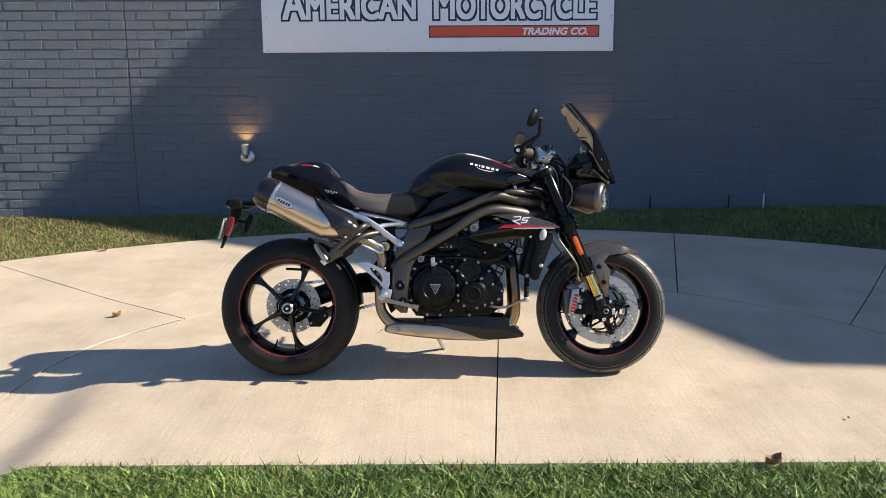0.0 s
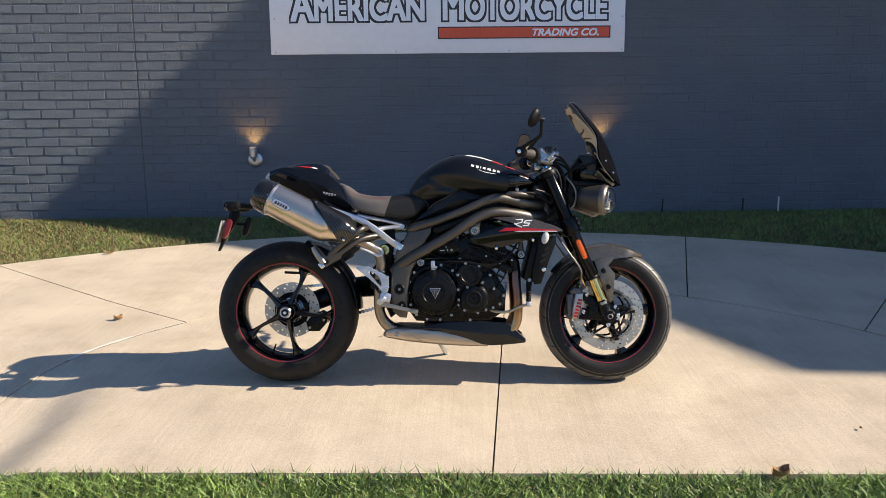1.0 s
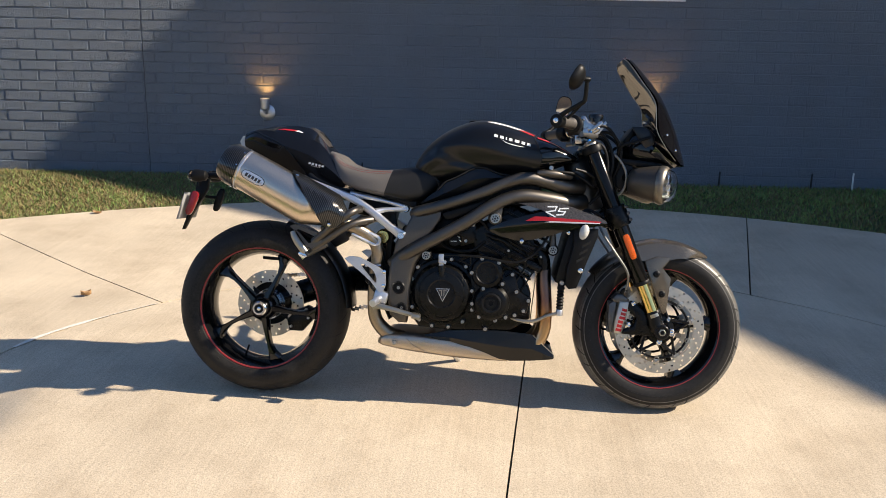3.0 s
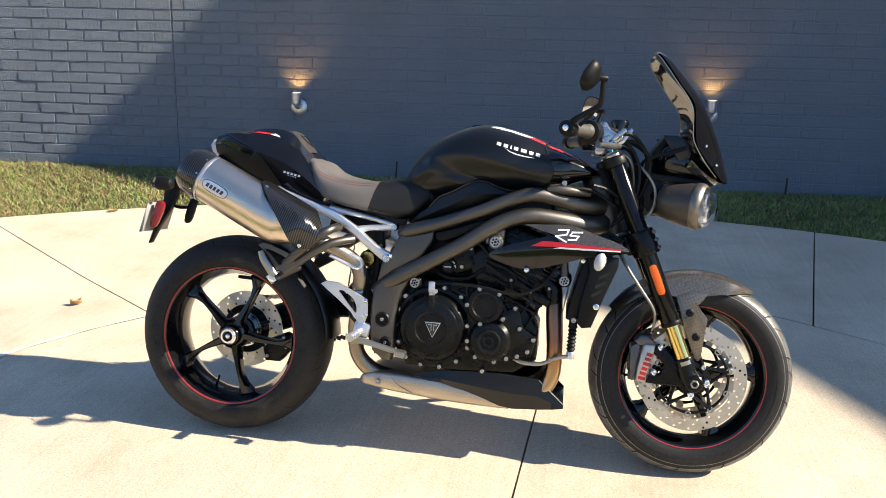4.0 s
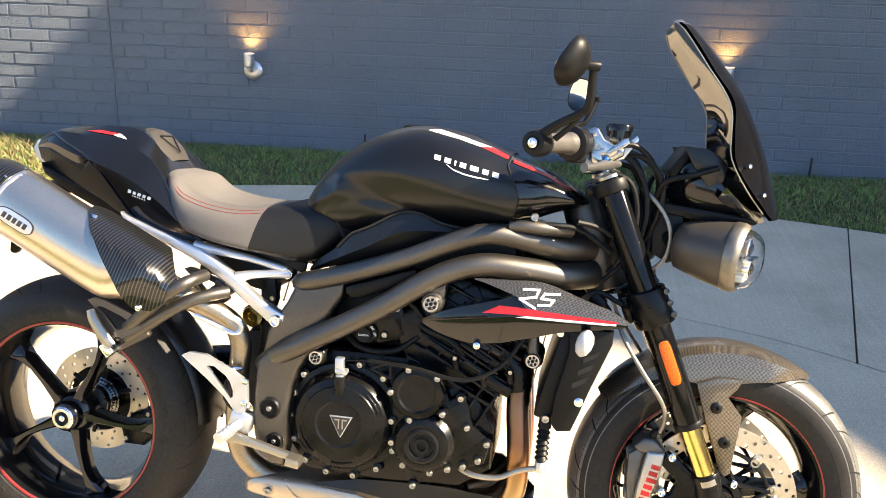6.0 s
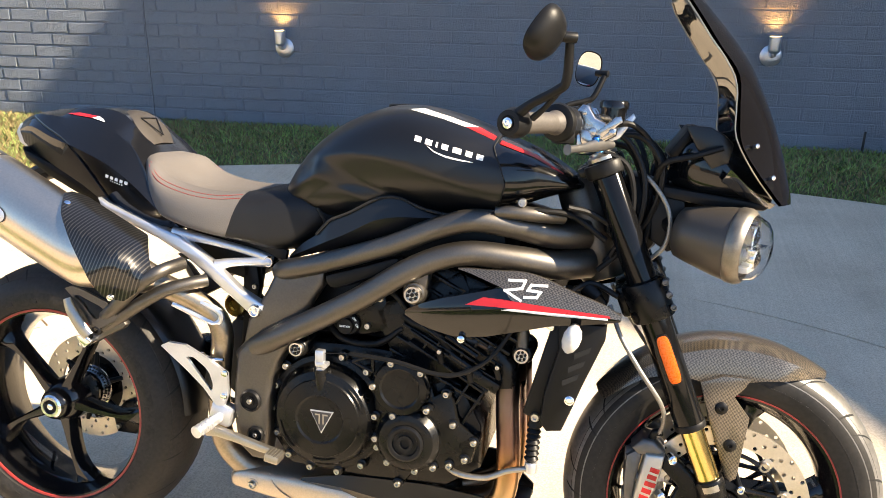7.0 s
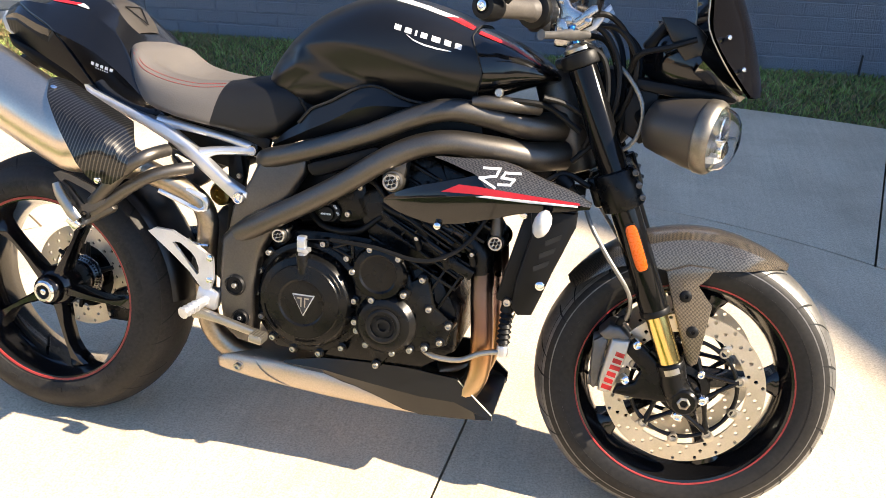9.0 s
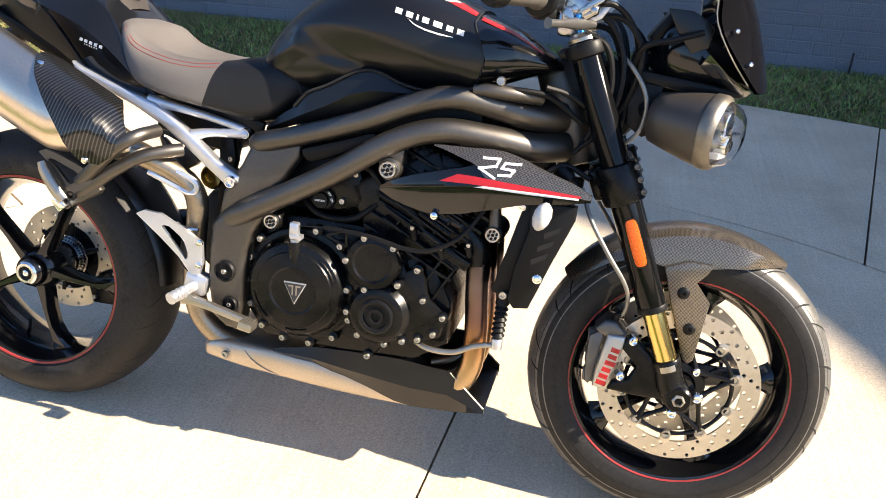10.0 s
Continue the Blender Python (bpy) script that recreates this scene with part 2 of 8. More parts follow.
def pierced_plate(bm, outer, inner, y0, y1):
    """A sheet between y0 and y1 with one opening: both outlines, in x and z, have the same number of corners."""
    rings = [[bm.verts.new((x, y, z)) for x, z in line] for line, y in ((outer, y0), (outer, y1), (inner, y1), (inner, y0))]
    skin(bm, rings + rings[:1], caps=False)
    return bm


def turned(bm, c, profile, seg=64, closed=True):
    """A profile of (radius, y) turned round the y axis through c."""
    rings = []
    for k in range(seg):
        a = 2 * math.pi * k / seg
        rings.append([bm.verts.new((c[0] + r * math.cos(a), c[1] + y, c[2] + r * math.sin(a))) for r, y in profile])
    n = len(profile)
    for k in range(seg):
        a, b = rings[k], rings[(k + 1) % seg]
        for i in range(n if closed else n - 1):
            j = (i + 1) % n
            bm.faces.new((a[i], b[i], b[j], a[j]))
    return bm


def spun(bm, p, axis, profile, seg=24):
    """A profile of (radius, distance along the axis) turned round an axis from p; ends are closed."""
    m = Matrix.Translation(p) @ Vector(axis).to_track_quat("Z", "Y").to_matrix().to_4x4()
    rings = [[bm.verts.new(m @ V(r * math.cos(2 * math.pi * k / seg), r * math.sin(2 * math.pi * k / seg), h)) for k in range(seg)] for r, h in profile]
    skin(bm, rings)
    return bm


# ---- ground ----
def rise(y):
    """The paving and lawn climb gently towards the wall."""
    if y < -6:
        return -0.27
    return 0.045 * y if y < 1.3 else min(0.0585 + 0.1 * (y - 1.3), 0.27)


def dip(x, y):
    """The paving folds down to a ramp at its far end beside the near lawn."""
    d = -1.47 - 0.22 * max(0.0, y + 0.35) - x
    u = min(1.0, max(0.0, d / 0.34))
    fade = min(1.0, max(0.0, (0.55 - y) / 0.7))
    return -(0.085 * u * u * (3 - 2 * u) + 0.02 * max(0.0, d)) * fade * fade


PAD, PAD_R = (0.28, -0.75), 2.42
RING, RING_R = (0.12, -3.92), 6.95
EDGE = -0.87
WALL_Y, WALL_TURN = 3.98, 2.86
WALL = pose(0, WALL_Y, 0, 0, 0, WALL_TURN)


def wall_y(x):
    return WALL_Y + math.tan(radians(WALL_TURN)) * x

bm = bmesh.new()
xs = [-400, -120, -40, -15] + [-9 + 0.5 * k for k in range(37)] + [15, 40, 120, 400]
ys = [-400, -120, -40, -15, -8] + [-6 + 0.25 * k for k in range(49)] + [9, 15, 40, 120, 400]
rows = [[bm.verts.new((x, y, rise(y) + dip(x, y) - 0.03 - (0.05 if -0.8 < y < 2.3 and abs(x) < 3 else 0))) for x in xs] for y in ys]
skin(bm, rows, caps=False, closed=False)
tagged(part("ground", bm, SOIL), "earth under green lawn, gently rising to the wall", "ground", kind="structure")


def circle_y(c, r, x):
    return c[1] + math.sqrt(max(0.0, r * r - (x - c[0]) ** 2))


# unseen pale drive, added so warm light bounces onto the motorcycle's near side
bm = bmesh.new()
xs = [-40, -20, -10, -5, 0, 5, 10, 20, 40]
rows = [[bm.verts.new((x, y, rise(y) + (0.002 if y > -7 else 0.0))) for x in xs] for y in (-33, -14, -7, -6, -4, -1.72)]
skin(bm, rows, caps=False, closed=False)
tagged(part("road", bm, CONCRETE, smooth=0), "unseen light concrete drive, added for bounced light", "road", kind="structure")

pavement = tagged(new("pavement"), "round light concrete pad with a curved outer band of slabs", "pavement", kind="structure")


def slab(inside, x0, x1, y0, y1, step=0.06, label=""):
    """One slab of the paving: the part of a fine grid that lies inside, with its edge drawn true by sliding, and a thick rim."""
    bm = bmesh.new()
    us = [x0 + (x1 - x0) * k / max(1, round((x1 - x0) / step)) for k in range(round((x1 - x0) / step) + 1)]
    cols = []
    for x in us:
        lo, hi = inside(x)
        cols.append([(x, max(lo, y0) + (min(hi, y1) - max(lo, y0)) * k / 24) for k in range(25)] if min(hi, y1) - max(lo, y0) > 0.004 else None)
    grid = [[bm.verts.new((skew(x, y), y, rise(y) + dip(x, y))) for x, y in c] for c in cols if c]
    skin(bm, grid, caps=False, closed=False)
    rim = [e for e in bm.edges if e.is_boundary]
    got = bmesh.ops.extrude_edge_only(bm, edges=rim)
    vs = [v for v in got["geom"] if isinstance(v, bmesh.types.BMVert)]
    bmesh.ops.translate(bm, verts=vs, vec=(0, 0, -0.07))
    return part("slab", bm, CONCRETE, pavement, label, smooth=30)


GAP = 0.0032


def skew(x, y):
    """The middle joint runs a little askew."""
    return x + 0.07 * (y + 0.2) * max(0.0, 1 - abs(x - 0.225) / 0.7)


slab(lambda x: (EDGE, circle_y(PAD, PAD_R - GAP, x)), PAD[0] - PAD_R + 0.01, 0.225, EDGE, 3)
slab(lambda x: (EDGE, circle_y(PAD, PAD_R - GAP, x)), 0.225 + 2 * GAP, PAD[0] + PAD_R - 0.01, EDGE, 3)


def band(a0, a1, b0, b1):
    """A slab of the outer band between two joints, by their angles from the pad's middle at its inner and its outer edge."""
    bm = bmesh.new()
    cols = []
    n = max(2, round((a1 - a0) / 2))
    for k in range(n + 1):
        a = radians(a0 + (a1 - a0) * k / n)
        b = radians(b0 + (b1 - b0) * k / n)
        p = V(PAD[0] + (PAD_R + GAP) * math.cos(a), PAD[1] + (PAD_R + GAP) * math.sin(a))
        d = V(math.cos(b), math.sin(b))
        # reach of the ray from the pad's middle to the outer circle
        o = V(PAD[0] - RING[0], PAD[1] - RING[1])
        w = o.dot(d)
        far = min(-w + math.sqrt(w * w - o.dot(o) + RING_R ** 2), (PAD[1] - EDGE) / max(1e-6, -d.y) if d.y < 0 else 99, 8.0)
        q = V(PAD[0], PAD[1]) + d * far
        cols.append([tuple(p.lerp(q, u)) for u in np.linspace(0, 1, 18)])
    grid = [[bm.verts.new((x, y, rise(y) + dip(x, y) + 0.002)) for x, y in c] for c in cols]
    skin(bm, grid, caps=False, closed=False)
    rim = [e for e in bm.edges if e.is_boundary]
    got = bmesh.ops.extrude_edge_only(bm, edges=rim)
    bmesh.ops.translate(bm, verts=[v for v in got["geom"] if isinstance(v, bmesh.types.BMVert)], vec=(0, 0, -0.07))
    return part("slab", bm, CONCRETE, pavement, "", smooth=30)


for a0, a1, b0, b1 in ((-2.5, 36.5, -2.5, 44.7), (36.7, 60.6, 44.8, 66.3), (60.8, 115.0, 66.4, 110.3), (115.2, 137.5, 110.4, 141.4), (137.7, 182.5, 141.5, 182.5)):
    band(a0, a1, b0, b1)


# pale lime streak along the curved joint
bm = bmesh.new()
rows = []
for k in range(37):
    t = k / 36
    a = radians(154.5 - 16.5 * t)
    w = 0.011 * max(0.12, math.sin(math.pi * min(1, 0.15 + t * 1.25))) * (1 + 0.3 * math.sin(17 * t)) + 0.002
    rows.append([bm.verts.new((PAD[0] + r * math.cos(a), PAD[1] + r * math.sin(a), rise(PAD[1] + r * math.sin(a)) + dip(PAD[0] + r * math.cos(a), PAD[1] + r * math.sin(a)) + 0.0035)) for r in (PAD_R - w, PAD_R + w)])
skin(bm, rows, caps=False, closed=False)
part("lime_streak", bm, LIME, pavement, "pale lime streak on the joint", smooth=0)


def grass(name, count, area, height, lean, label, mat=BLADES, seed=1, width=0.004):
    """Many bent blades over a region; area gives a place for two random numbers."""
    rnd = np.random.RandomState(seed)
    verts, faces = [], []
    while len(faces) < count * 2:
        x, y = area(rnd)
        if x is None:
            continue
        z = rise(y) + dip(x, y) - 0.035
        h = height * rnd.uniform(0.45, 1.25) * (1.5 if rnd.rand() < 0.04 else 1)
        a, b = rnd.uniform(0, 2 * math.pi, 2)
        w = width * rnd.uniform(0.6, 1.3)
        dx, dy = math.cos(a) * w, math.sin(a) * w
        l = lean * rnd.uniform(0.2, 1.4) * h
        lx, ly = math.cos(b) * l, math.sin(b) * l
        i = len(verts)
        verts += [(x - dx, y - dy, z), (x + dx, y + dy, z), (x + lx * 0.35 - dx * 0.8, y + ly * 0.35 - dy * 0.8, z + h * 0.6), (x + lx * 0.35 + dx * 0.8, y + ly * 0.35 + dy * 0.8, z + h * 0.6), (x + lx, y + ly, z + h)]
        faces += [(i, i + 1, i + 3, i + 2), (i + 2, i + 3, i + 4)]
    me = bpy.data.meshes.new(name)
    me.from_pydata(verts, [], faces)
    me.materials.append(mat)
    return tagged(new(name, me), label, "grass", kind="stuff")


def near_lawn(rnd):
    x, y = rnd.uniform(-4.2, 4.2) * rnd.uniform(0.55, 1) ** 0.5, EDGE - 0.030 - rnd.uniform(0, 1) ** 1.25 * 0.86 + 0.02 * math.sin(rnd.uniform(0, 60))
    return x, y


def lawn_ends(rnd):
    x, y = near_lawn(rnd)
    return math.copysign(3.4 + 4.8 * rnd.rand(), x), y


def far_lawn(rnd):
    x = rnd.uniform(-5.5, 6.0)
    y = rnd.uniform(1.0, wall_y(x) + 0.01)
    edge = circle_y(RING, RING_R, x) + 0.02 * math.sin(7 * x) + 0.015 * math.sin(23 * x)
    if y < edge + 0.01 + 0.07 * rnd.rand() ** 2:
        return None, None
    return x, y


grass("lawn", 230000, near_lawn, 0.044, 1.0, "thick green lawn with blades hanging over the paving", seed=3, width=0.0034)
grass("lawn", 90000, lawn_ends, 0.044, 1.0, "green lawn running on beside the paving", seed=9, width=0.005)
grass("lawn", 76000, far_lawn, 0.037, 1.0, "green lawn strip along the foot of the wall", seed=4, width=0.0032)
grass("dry_grass", 40000, far_lawn, 0.036, 1.4, "dry straw-coloured blades in the lawn strip", STRAW, seed=5)


def sunny_lawn(rnd):
    x, y = far_lawn(rnd)
    if x is None or x > -1.9 - 0.5 * rnd.rand():
        return None, None
    return x, y


# extra straw blades, put only where sun falls, to lighten the lawn
grass("dry_grass", 15000, sunny_lawn, 0.042, 1.2, "pale blades that brighten the sunlit end of the strip", STRAW, seed=8)
grass("dry_grass", 17000, near_lawn, 0.040, 1.5, "dry straw-coloured blades at the lawn's edge", STRAW, seed=6)

# ---- the brick wall ----
COURSE, BRICK = 0.0843, 0.300
wall = tagged(new("wall_north"), "running-bond brick wall painted dark slate grey", "wall", kind="structure")
wall.matrix_world = WALL
bm = bmesh.new()
box(bm, (0, 0.1462, 2.2), (22, 0.30, 5.0))
part("mortar", bm, PAINTED_MORTAR, wall, "recessed mortar under grey paint")
SEAM = -2.884


def brick_mesh(l, h, seed):
    rnd = random.Random(seed)
    bm = bmesh.new()
    d = 0.014
    j = lambda s: rnd.uniform(-s, s)
    front = [V(sx * (l / 2 - 0.007) + j(0.002), -d / 2 - 0.0035 + j(0.0014), sz * (h / 2 - 0.005) + j(0.0016)) for sx, sz in ((-1, -1), (1, -1), (1, 1), (-1, 1))]
    mid = [V(sx * l / 2 + j(0.0012), -d / 2 + 0.0045, sz * h / 2 + j(0.0008)) for sx, sz in ((-1, -1), (1, -1), (1, 1), (-1, 1))]
    back = [V(sx * l / 2, d / 2, sz * h / 2) for sx, sz in ((-1, -1), (1, -1), (1, 1), (-1, 1))]
    skin(bm, [[bm.verts.new(p) for p in ring] for ring in (front, mid, back)])
    bmesh.ops.recalc_face_normals(bm, faces=bm.faces)
    me = bpy.data.meshes.new("brick")
    bm.to_mesh(me)
    bm.free()
    me.materials.append(PAINTED_BRICK)
    return me


def brick_row(k):
    """Brick ends along one course, broken at the seam."""
    rnd = random.Random(k)
    z = 0.424 + (k + 0.5) * COURSE
    off = (0.0 if k % 2 else BRICK / 2) + rnd.uniform(-0.012, 0.012)
    cuts = sorted({round(SEAM - off - BRICK * i, 3) for i in range(0, 12)} | {round(SEAM + (0.10 if k % 2 else 0.25) + BRICK * i, 3) for i in range(0, 32)} | {SEAM})
    return z, cuts


near_meshes = [brick_mesh(BRICK - 0.008, COURSE - 0.007, s) for s in range(9)]
bricks, rest = [], []
for k in range(-4, 27):
    z, cuts = brick_row(k)
    for a, b in zip(cuts, cuts[1:]):
        if b - a < 0.03:
            continue
        jut = random.Random(k * 977 + round(a * 100)).uniform(-0.0022, 0.0022)
        (bricks if -4.35 < a and b < -1.66 and 0.2 < z < 2.25 and len(bricks) < 300 else rest).append((a, b, z, jut))
bm = bmesh.new()
for a, b, z, jut in rest:
    l, h = b - a - 0.0045, COURSE - 0.006
    c = V((a + b) / 2, -0.0005 + jut * 0.6, z)
    rings = []
    for s, y in ((0.0045, -0.008), (0.0, -0.0028), (0.0, 0.007)):
        rings.append([bm.verts.new(c + V(sx * (l / 2 - s), y, sz * (h / 2 - s))) for sx, sz in ((-1, -1), (1, -1), (1, 1), (-1, 1))])
    skin(bm, rings)
tagged(part("brickwork", bm, PAINTED_BRICK, wall, "slate-grey painted bricks in running bond", smooth=0), kind="stuff")
for i, (a, b, z, jut) in enumerate(bricks):
    ob = new("brick", near_meshes[i % 9])
    ob.parent = wall
    ob.location = ((a + b) / 2, -0.0005 + jut * 0.6, z)
    ob.rotation_euler = (0, 0, radians(random.Random(i).uniform(-0.5, 0.5)))
    ob.scale = ((b - a - 0.008) / (BRICK - 0.008), 1, 1)

bm = bmesh.new()
rnd = random.Random(5)
rows = []
for k in range(40):
    z = 0.2 + 2.4 * k / 39
    q = rnd.uniform(-0.0025, 0.0025)
    rows.append([bm.verts.new((SEAM + q + dx, -0.0045 + dy, z)) for dx, dy in ((-0.005, 0.003), (-0.003, 0.0005), (0.003, 0.0005), (0.005, 0.003))])
skin(bm, rows, caps=False, closed=False)
part("caulk_line", bm, CAULK, wall, "dark caulked movement joint", smooth=0)

# ---- the rest of the building: an unseen wing, outlined to shade the paving ----
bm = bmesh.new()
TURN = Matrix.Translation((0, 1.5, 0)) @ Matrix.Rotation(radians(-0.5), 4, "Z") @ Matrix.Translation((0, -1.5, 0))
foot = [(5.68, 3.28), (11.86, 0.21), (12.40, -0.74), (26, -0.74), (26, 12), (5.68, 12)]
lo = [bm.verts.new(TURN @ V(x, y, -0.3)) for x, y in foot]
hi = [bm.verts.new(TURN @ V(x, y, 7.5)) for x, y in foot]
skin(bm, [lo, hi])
tagged(part("wall_east", bm, STUCCO, smooth=0), "tall grey unseen wing, shaped to cast the shade", "wall", kind="structure")
# unseen far walls, added only to shape reflections and bounced light
for name, x in (("wall_far_east", 30.0), ("wall_far_west", -30.0)):
    bm = bmesh.new()
    box(bm, (x, -17.2, 1.6), (0.6, 32.8, 4.6))
    tagged(part(name, bm, FAR_WALL, smooth=0), "unseen plain brown wall, added to limit the sky light", "wall", kind="structure")
bm = bmesh.new()
box(bm, (0, -34, 1.6), (90, 1.0, 4.0))
tagged(part("wall_south", bm, FAR_WALL, smooth=0), "unseen low brown wall, added for reflections and bounced light", "wall", kind="structure")
bm = bmesh.new()
box(bm, (0, WALL_Y + 4.3, 2.2), (22, 7.8, 5.0), (0, 0, WALL_TURN))
tagged(part("wall_inner", bm, STUCCO, smooth=0), "grey rendered body of the building behind the brick", "wall", kind="structure")


# ---- sign ----
def lettering(text, size, mat, parent, x, y, z, bold=0.0, shear=0.0, width=1.0, name="lettering", label="", ratio=0.8):
    """Raised sheet letters; bold thickens the strokes by shifted copies, each a hair further back."""
    cu = bpy.data.curves.new(name, "FONT")
    cu.body, cu.size, cu.shear, cu.extrude, cu.small_caps_scale = text, size, shear, 0.0003, ratio
    if ratio < 1:
        for ch in cu.body_format:
            ch.use_small_caps = True
    ob = bpy.data.objects.new(name, cu)
    scene.collection.objects.link(ob)
    bpy.context.view_layer.update()
    me = bpy.data.meshes.new_from_object(ob.evaluated_get(bpy.context.evaluated_depsgraph_get()))
    bpy.data.objects.remove(ob)
    co = [v.co for v in me.vertices]
    x0, x1 = min(c.x for c in co), max(c.x for c in co)
    k = width / (x1 - x0)
    base = Matrix.Rotation(radians(90), 4, "X") @ Matrix.Diagonal((k, 1, 1, 1)) @ Matrix.Translation((-x0, 0, 0))
    me.transform(base)
    bm = bmesh.new()
    steps = [(0.0, 0.0)] + [(bold * u, bold * w) for u in (-1, -0.5, 0, 0.5, 1) for w in (-1, -0.5, 0, 0.5, 1) if bold and max(abs(u), abs(w)) == 1]
    for q, (dx, dz) in enumerate(steps):
        copy = me.copy()
        copy.transform(Matrix.Translation((x + dx, y + 0.00004 * q, z + dz)))
        bm.from_mesh(copy)
        bpy.data.meshes.remove(copy)
    out = bpy.data.meshes.new(name)
    bm.to_mesh(out)
    bm.free()
    bpy.data.meshes.remove(me)
    out.materials.clear()
    out.materials.append(mat)
    got = new(name, out)
    got.parent = parent
    return tagged(got, label)


sign = tagged(new("sign"), "wide white panel sign with outlined lettering and an orange bar", "sign")
sign.matrix_world = WALL
bm = bmesh.new()
box(bm, (-0.053, -0.018, 2.256), (3.216, 0.006, 1.04), bevel=0.002)
part("panel", bm, SIGN_WHITE, sign)
for x in (-1.62, -0.53, 0.5, 1.53):
    for z in (1.756, 2.05, 2.40, 2.756):
        if z in (1.756, 2.756) or abs(x) > 1:
            bm = bmesh.new()
            rod(bm, (x, -0.020, z), (x, -0.0245, z), 0.008, 0.006, 10)
            part("screw", bm, GALV, sign)
for text, x, w in (("American", -1.465, 1.19), ("Motorcycle", -0.095, 1.475)):
    lettering(text, 0.40, SIGN_BLACK, sign, x, -0.0225, 2.034, 0.0250, width=w, name="letter_outline", label="black outline")
    lettering(text, 0.40, SIGN_WHITE, sign, x, -0.0245, 2.034, 0.0085, width=w, name="lettering", label="white lettering")
bm = bmesh.new()
box(bm, (0.637, -0.0215, 1.916), (1.572, 0.001, 0.108))
part("bar_border", bm, SIGN_BLACK, sign, "black border")
bm = bmesh.new()
box(bm, (0.637, -0.0228, 1.916), (1.550, 0.001, 0.088))
part("bar", bm, SIGN_ORANGE, sign, "orange bar")
lettering("TRADING CO.", 0.085, SIGN_WHITE, sign, 0.713, -0.0245, 1.886, 0.003, shear=0.25, width=0.60, name="lettering", label="white slanted lettering", ratio=1.0)


# ---- wall lamps ----
def wall_lamp(x, z):
    ob = tagged(new("wall_lamp"), "galvanised cylinder uplight on a round wall plate, lit warm", "lamp", "wall uplights")
    ob.matrix_world = WALL @ pose(x, -0.010, z)
    bm = bmesh.new()
    spun(bm, (0, 0, 0), (0, -1, 0), [(0.066, 0), (0.066, 0.005), (0.060, 0.011), (0.02, 0.016)], 32)
    part("wall_plate", bm, GALV, ob)
    bm = bmesh.new()
    tube(bm, [(0, -0.01, 0), (0, -0.055, 0.0), (0, -0.075, 0.02)], 0.012, 12)
    part("arm", bm, GALV, ob)
    bm = bmesh.new()
    spun(bm, (0, -0.078, 0.01), (0, 0, 1), [(0.012, -0.012), (0.018, 0.0), (0.019, 0.008), (0.034, 0.020), (0.036, 0.026), (0.036, 0.098), (0.038, 0.100), (0.038, 0.110), (0.035, 0.110), (0.035, 0.100), (0.030, 0.098)], 28)
    part("housing", bm, GALV, ob)
    bm = bmesh.new()
    rod(bm, (0, -0.078, 0.108), (0, -0.078, 0.112), 0.034, seg=24)
    part("lens", bm, LAMP_GLOW, ob, "glowing warm lens")
    for y, s in ((-0.02, 1), ):
        bm = bmesh.new()
        rod(bm, (0.03 * s, -0.012, -0.02), (0.03 * s, -0.020, -0.02), 0.006, seg=8)
        part("screw", bm, GALV, ob)
    lit = new("uplight", bpy.data.lights.new("uplight", "SPOT"))
    lit.data.energy, lit.data.color, lit.data.spot_size, lit.data.spot_blend, lit.data.shadow_soft_size = 2.4, (1.0, 0.46, 0.12), radians(112), 0.75, 0.010
    lit.matrix_world = WALL @ look((x, -0.070, z + 0.126), (x, -0.030, z + 0.5))
    return ob


wall_lamp(-1.853, 0.790)
wall_lamp(1.334, 0.823)

# ---- stakes and leaves ----
for x, h, mat, lab in ((3.048, 0.09, PIPE_WHITE, "thin white plastic stake at the wall's foot"), (1.947, 0.08, PEG_DARK, "short dark stake at the wall's foot"), (2.709, 0.08, PEG_DARK, "short dark stake at the wall's foot"), (-1.05, 0.09, PEG_DARK, "short dark stake at the wall's foot")):
    bm = bmesh.new()
    y = wall_y(x) - 0.06
    rod(bm, (x, y, rise(y) - 0.02), (x + 0.004, y + 0.01, rise(y) + 0.03 + h), 0.008, 0.007, 10, bevel=0.002)
    tagged(part("stake", bm, mat), lab, "stake", "stakes along the wall")


def leaf(x, y, s, turn, curl, lab="curled dry brown leaf lying on the concrete"):
    bm = bmesh.new()
    rows = []
    for i in range(7):
        t = i / 6
        w = s * 0.38 * math.sin(math.pi * min(1, t * 0.9 + 0.06)) * (1 + 0.25 * math.sin(9 * t))
        rows.append([bm.verts.new((s * (t - 0.5), w * k / 2, 0.004 + curl * s * ((k / 2) ** 2 * 0.6 + 0.5 * (t - 0.5) ** 2 * 2) + 0.03 * s * math.sin(5 * t + k))) for k in range(-2, 3)])
    skin(bm, rows, caps=False, closed=False)
    got = bmesh.ops.solidify(bm, geom=bm.faces[:], thickness=0.0012)
    ob = tagged(part("leaf", bm, LEAF), lab, "leaf", "fallen leaves")
    ob.matrix_world = pose(x, y, rise(y) + 0.003, 0, 0, turn)
    return ob


leaf(-1.915, 0.92, 0.05, 40, 0.7)
leaf(-2.62, 2.40, 0.06, 10, 0.3)
leaf(1.165, -0.905, 0.07, 15, 0.7, "large curled tan leaf at the lawn's edge")
leaf(1.62, -0.52, 0.015, 80, 0.5)
leaf(2.6, 0.95, 0.03, 30, 0.4)
leaf(-0.35, 0.62, 0.02, 30, 0.4)

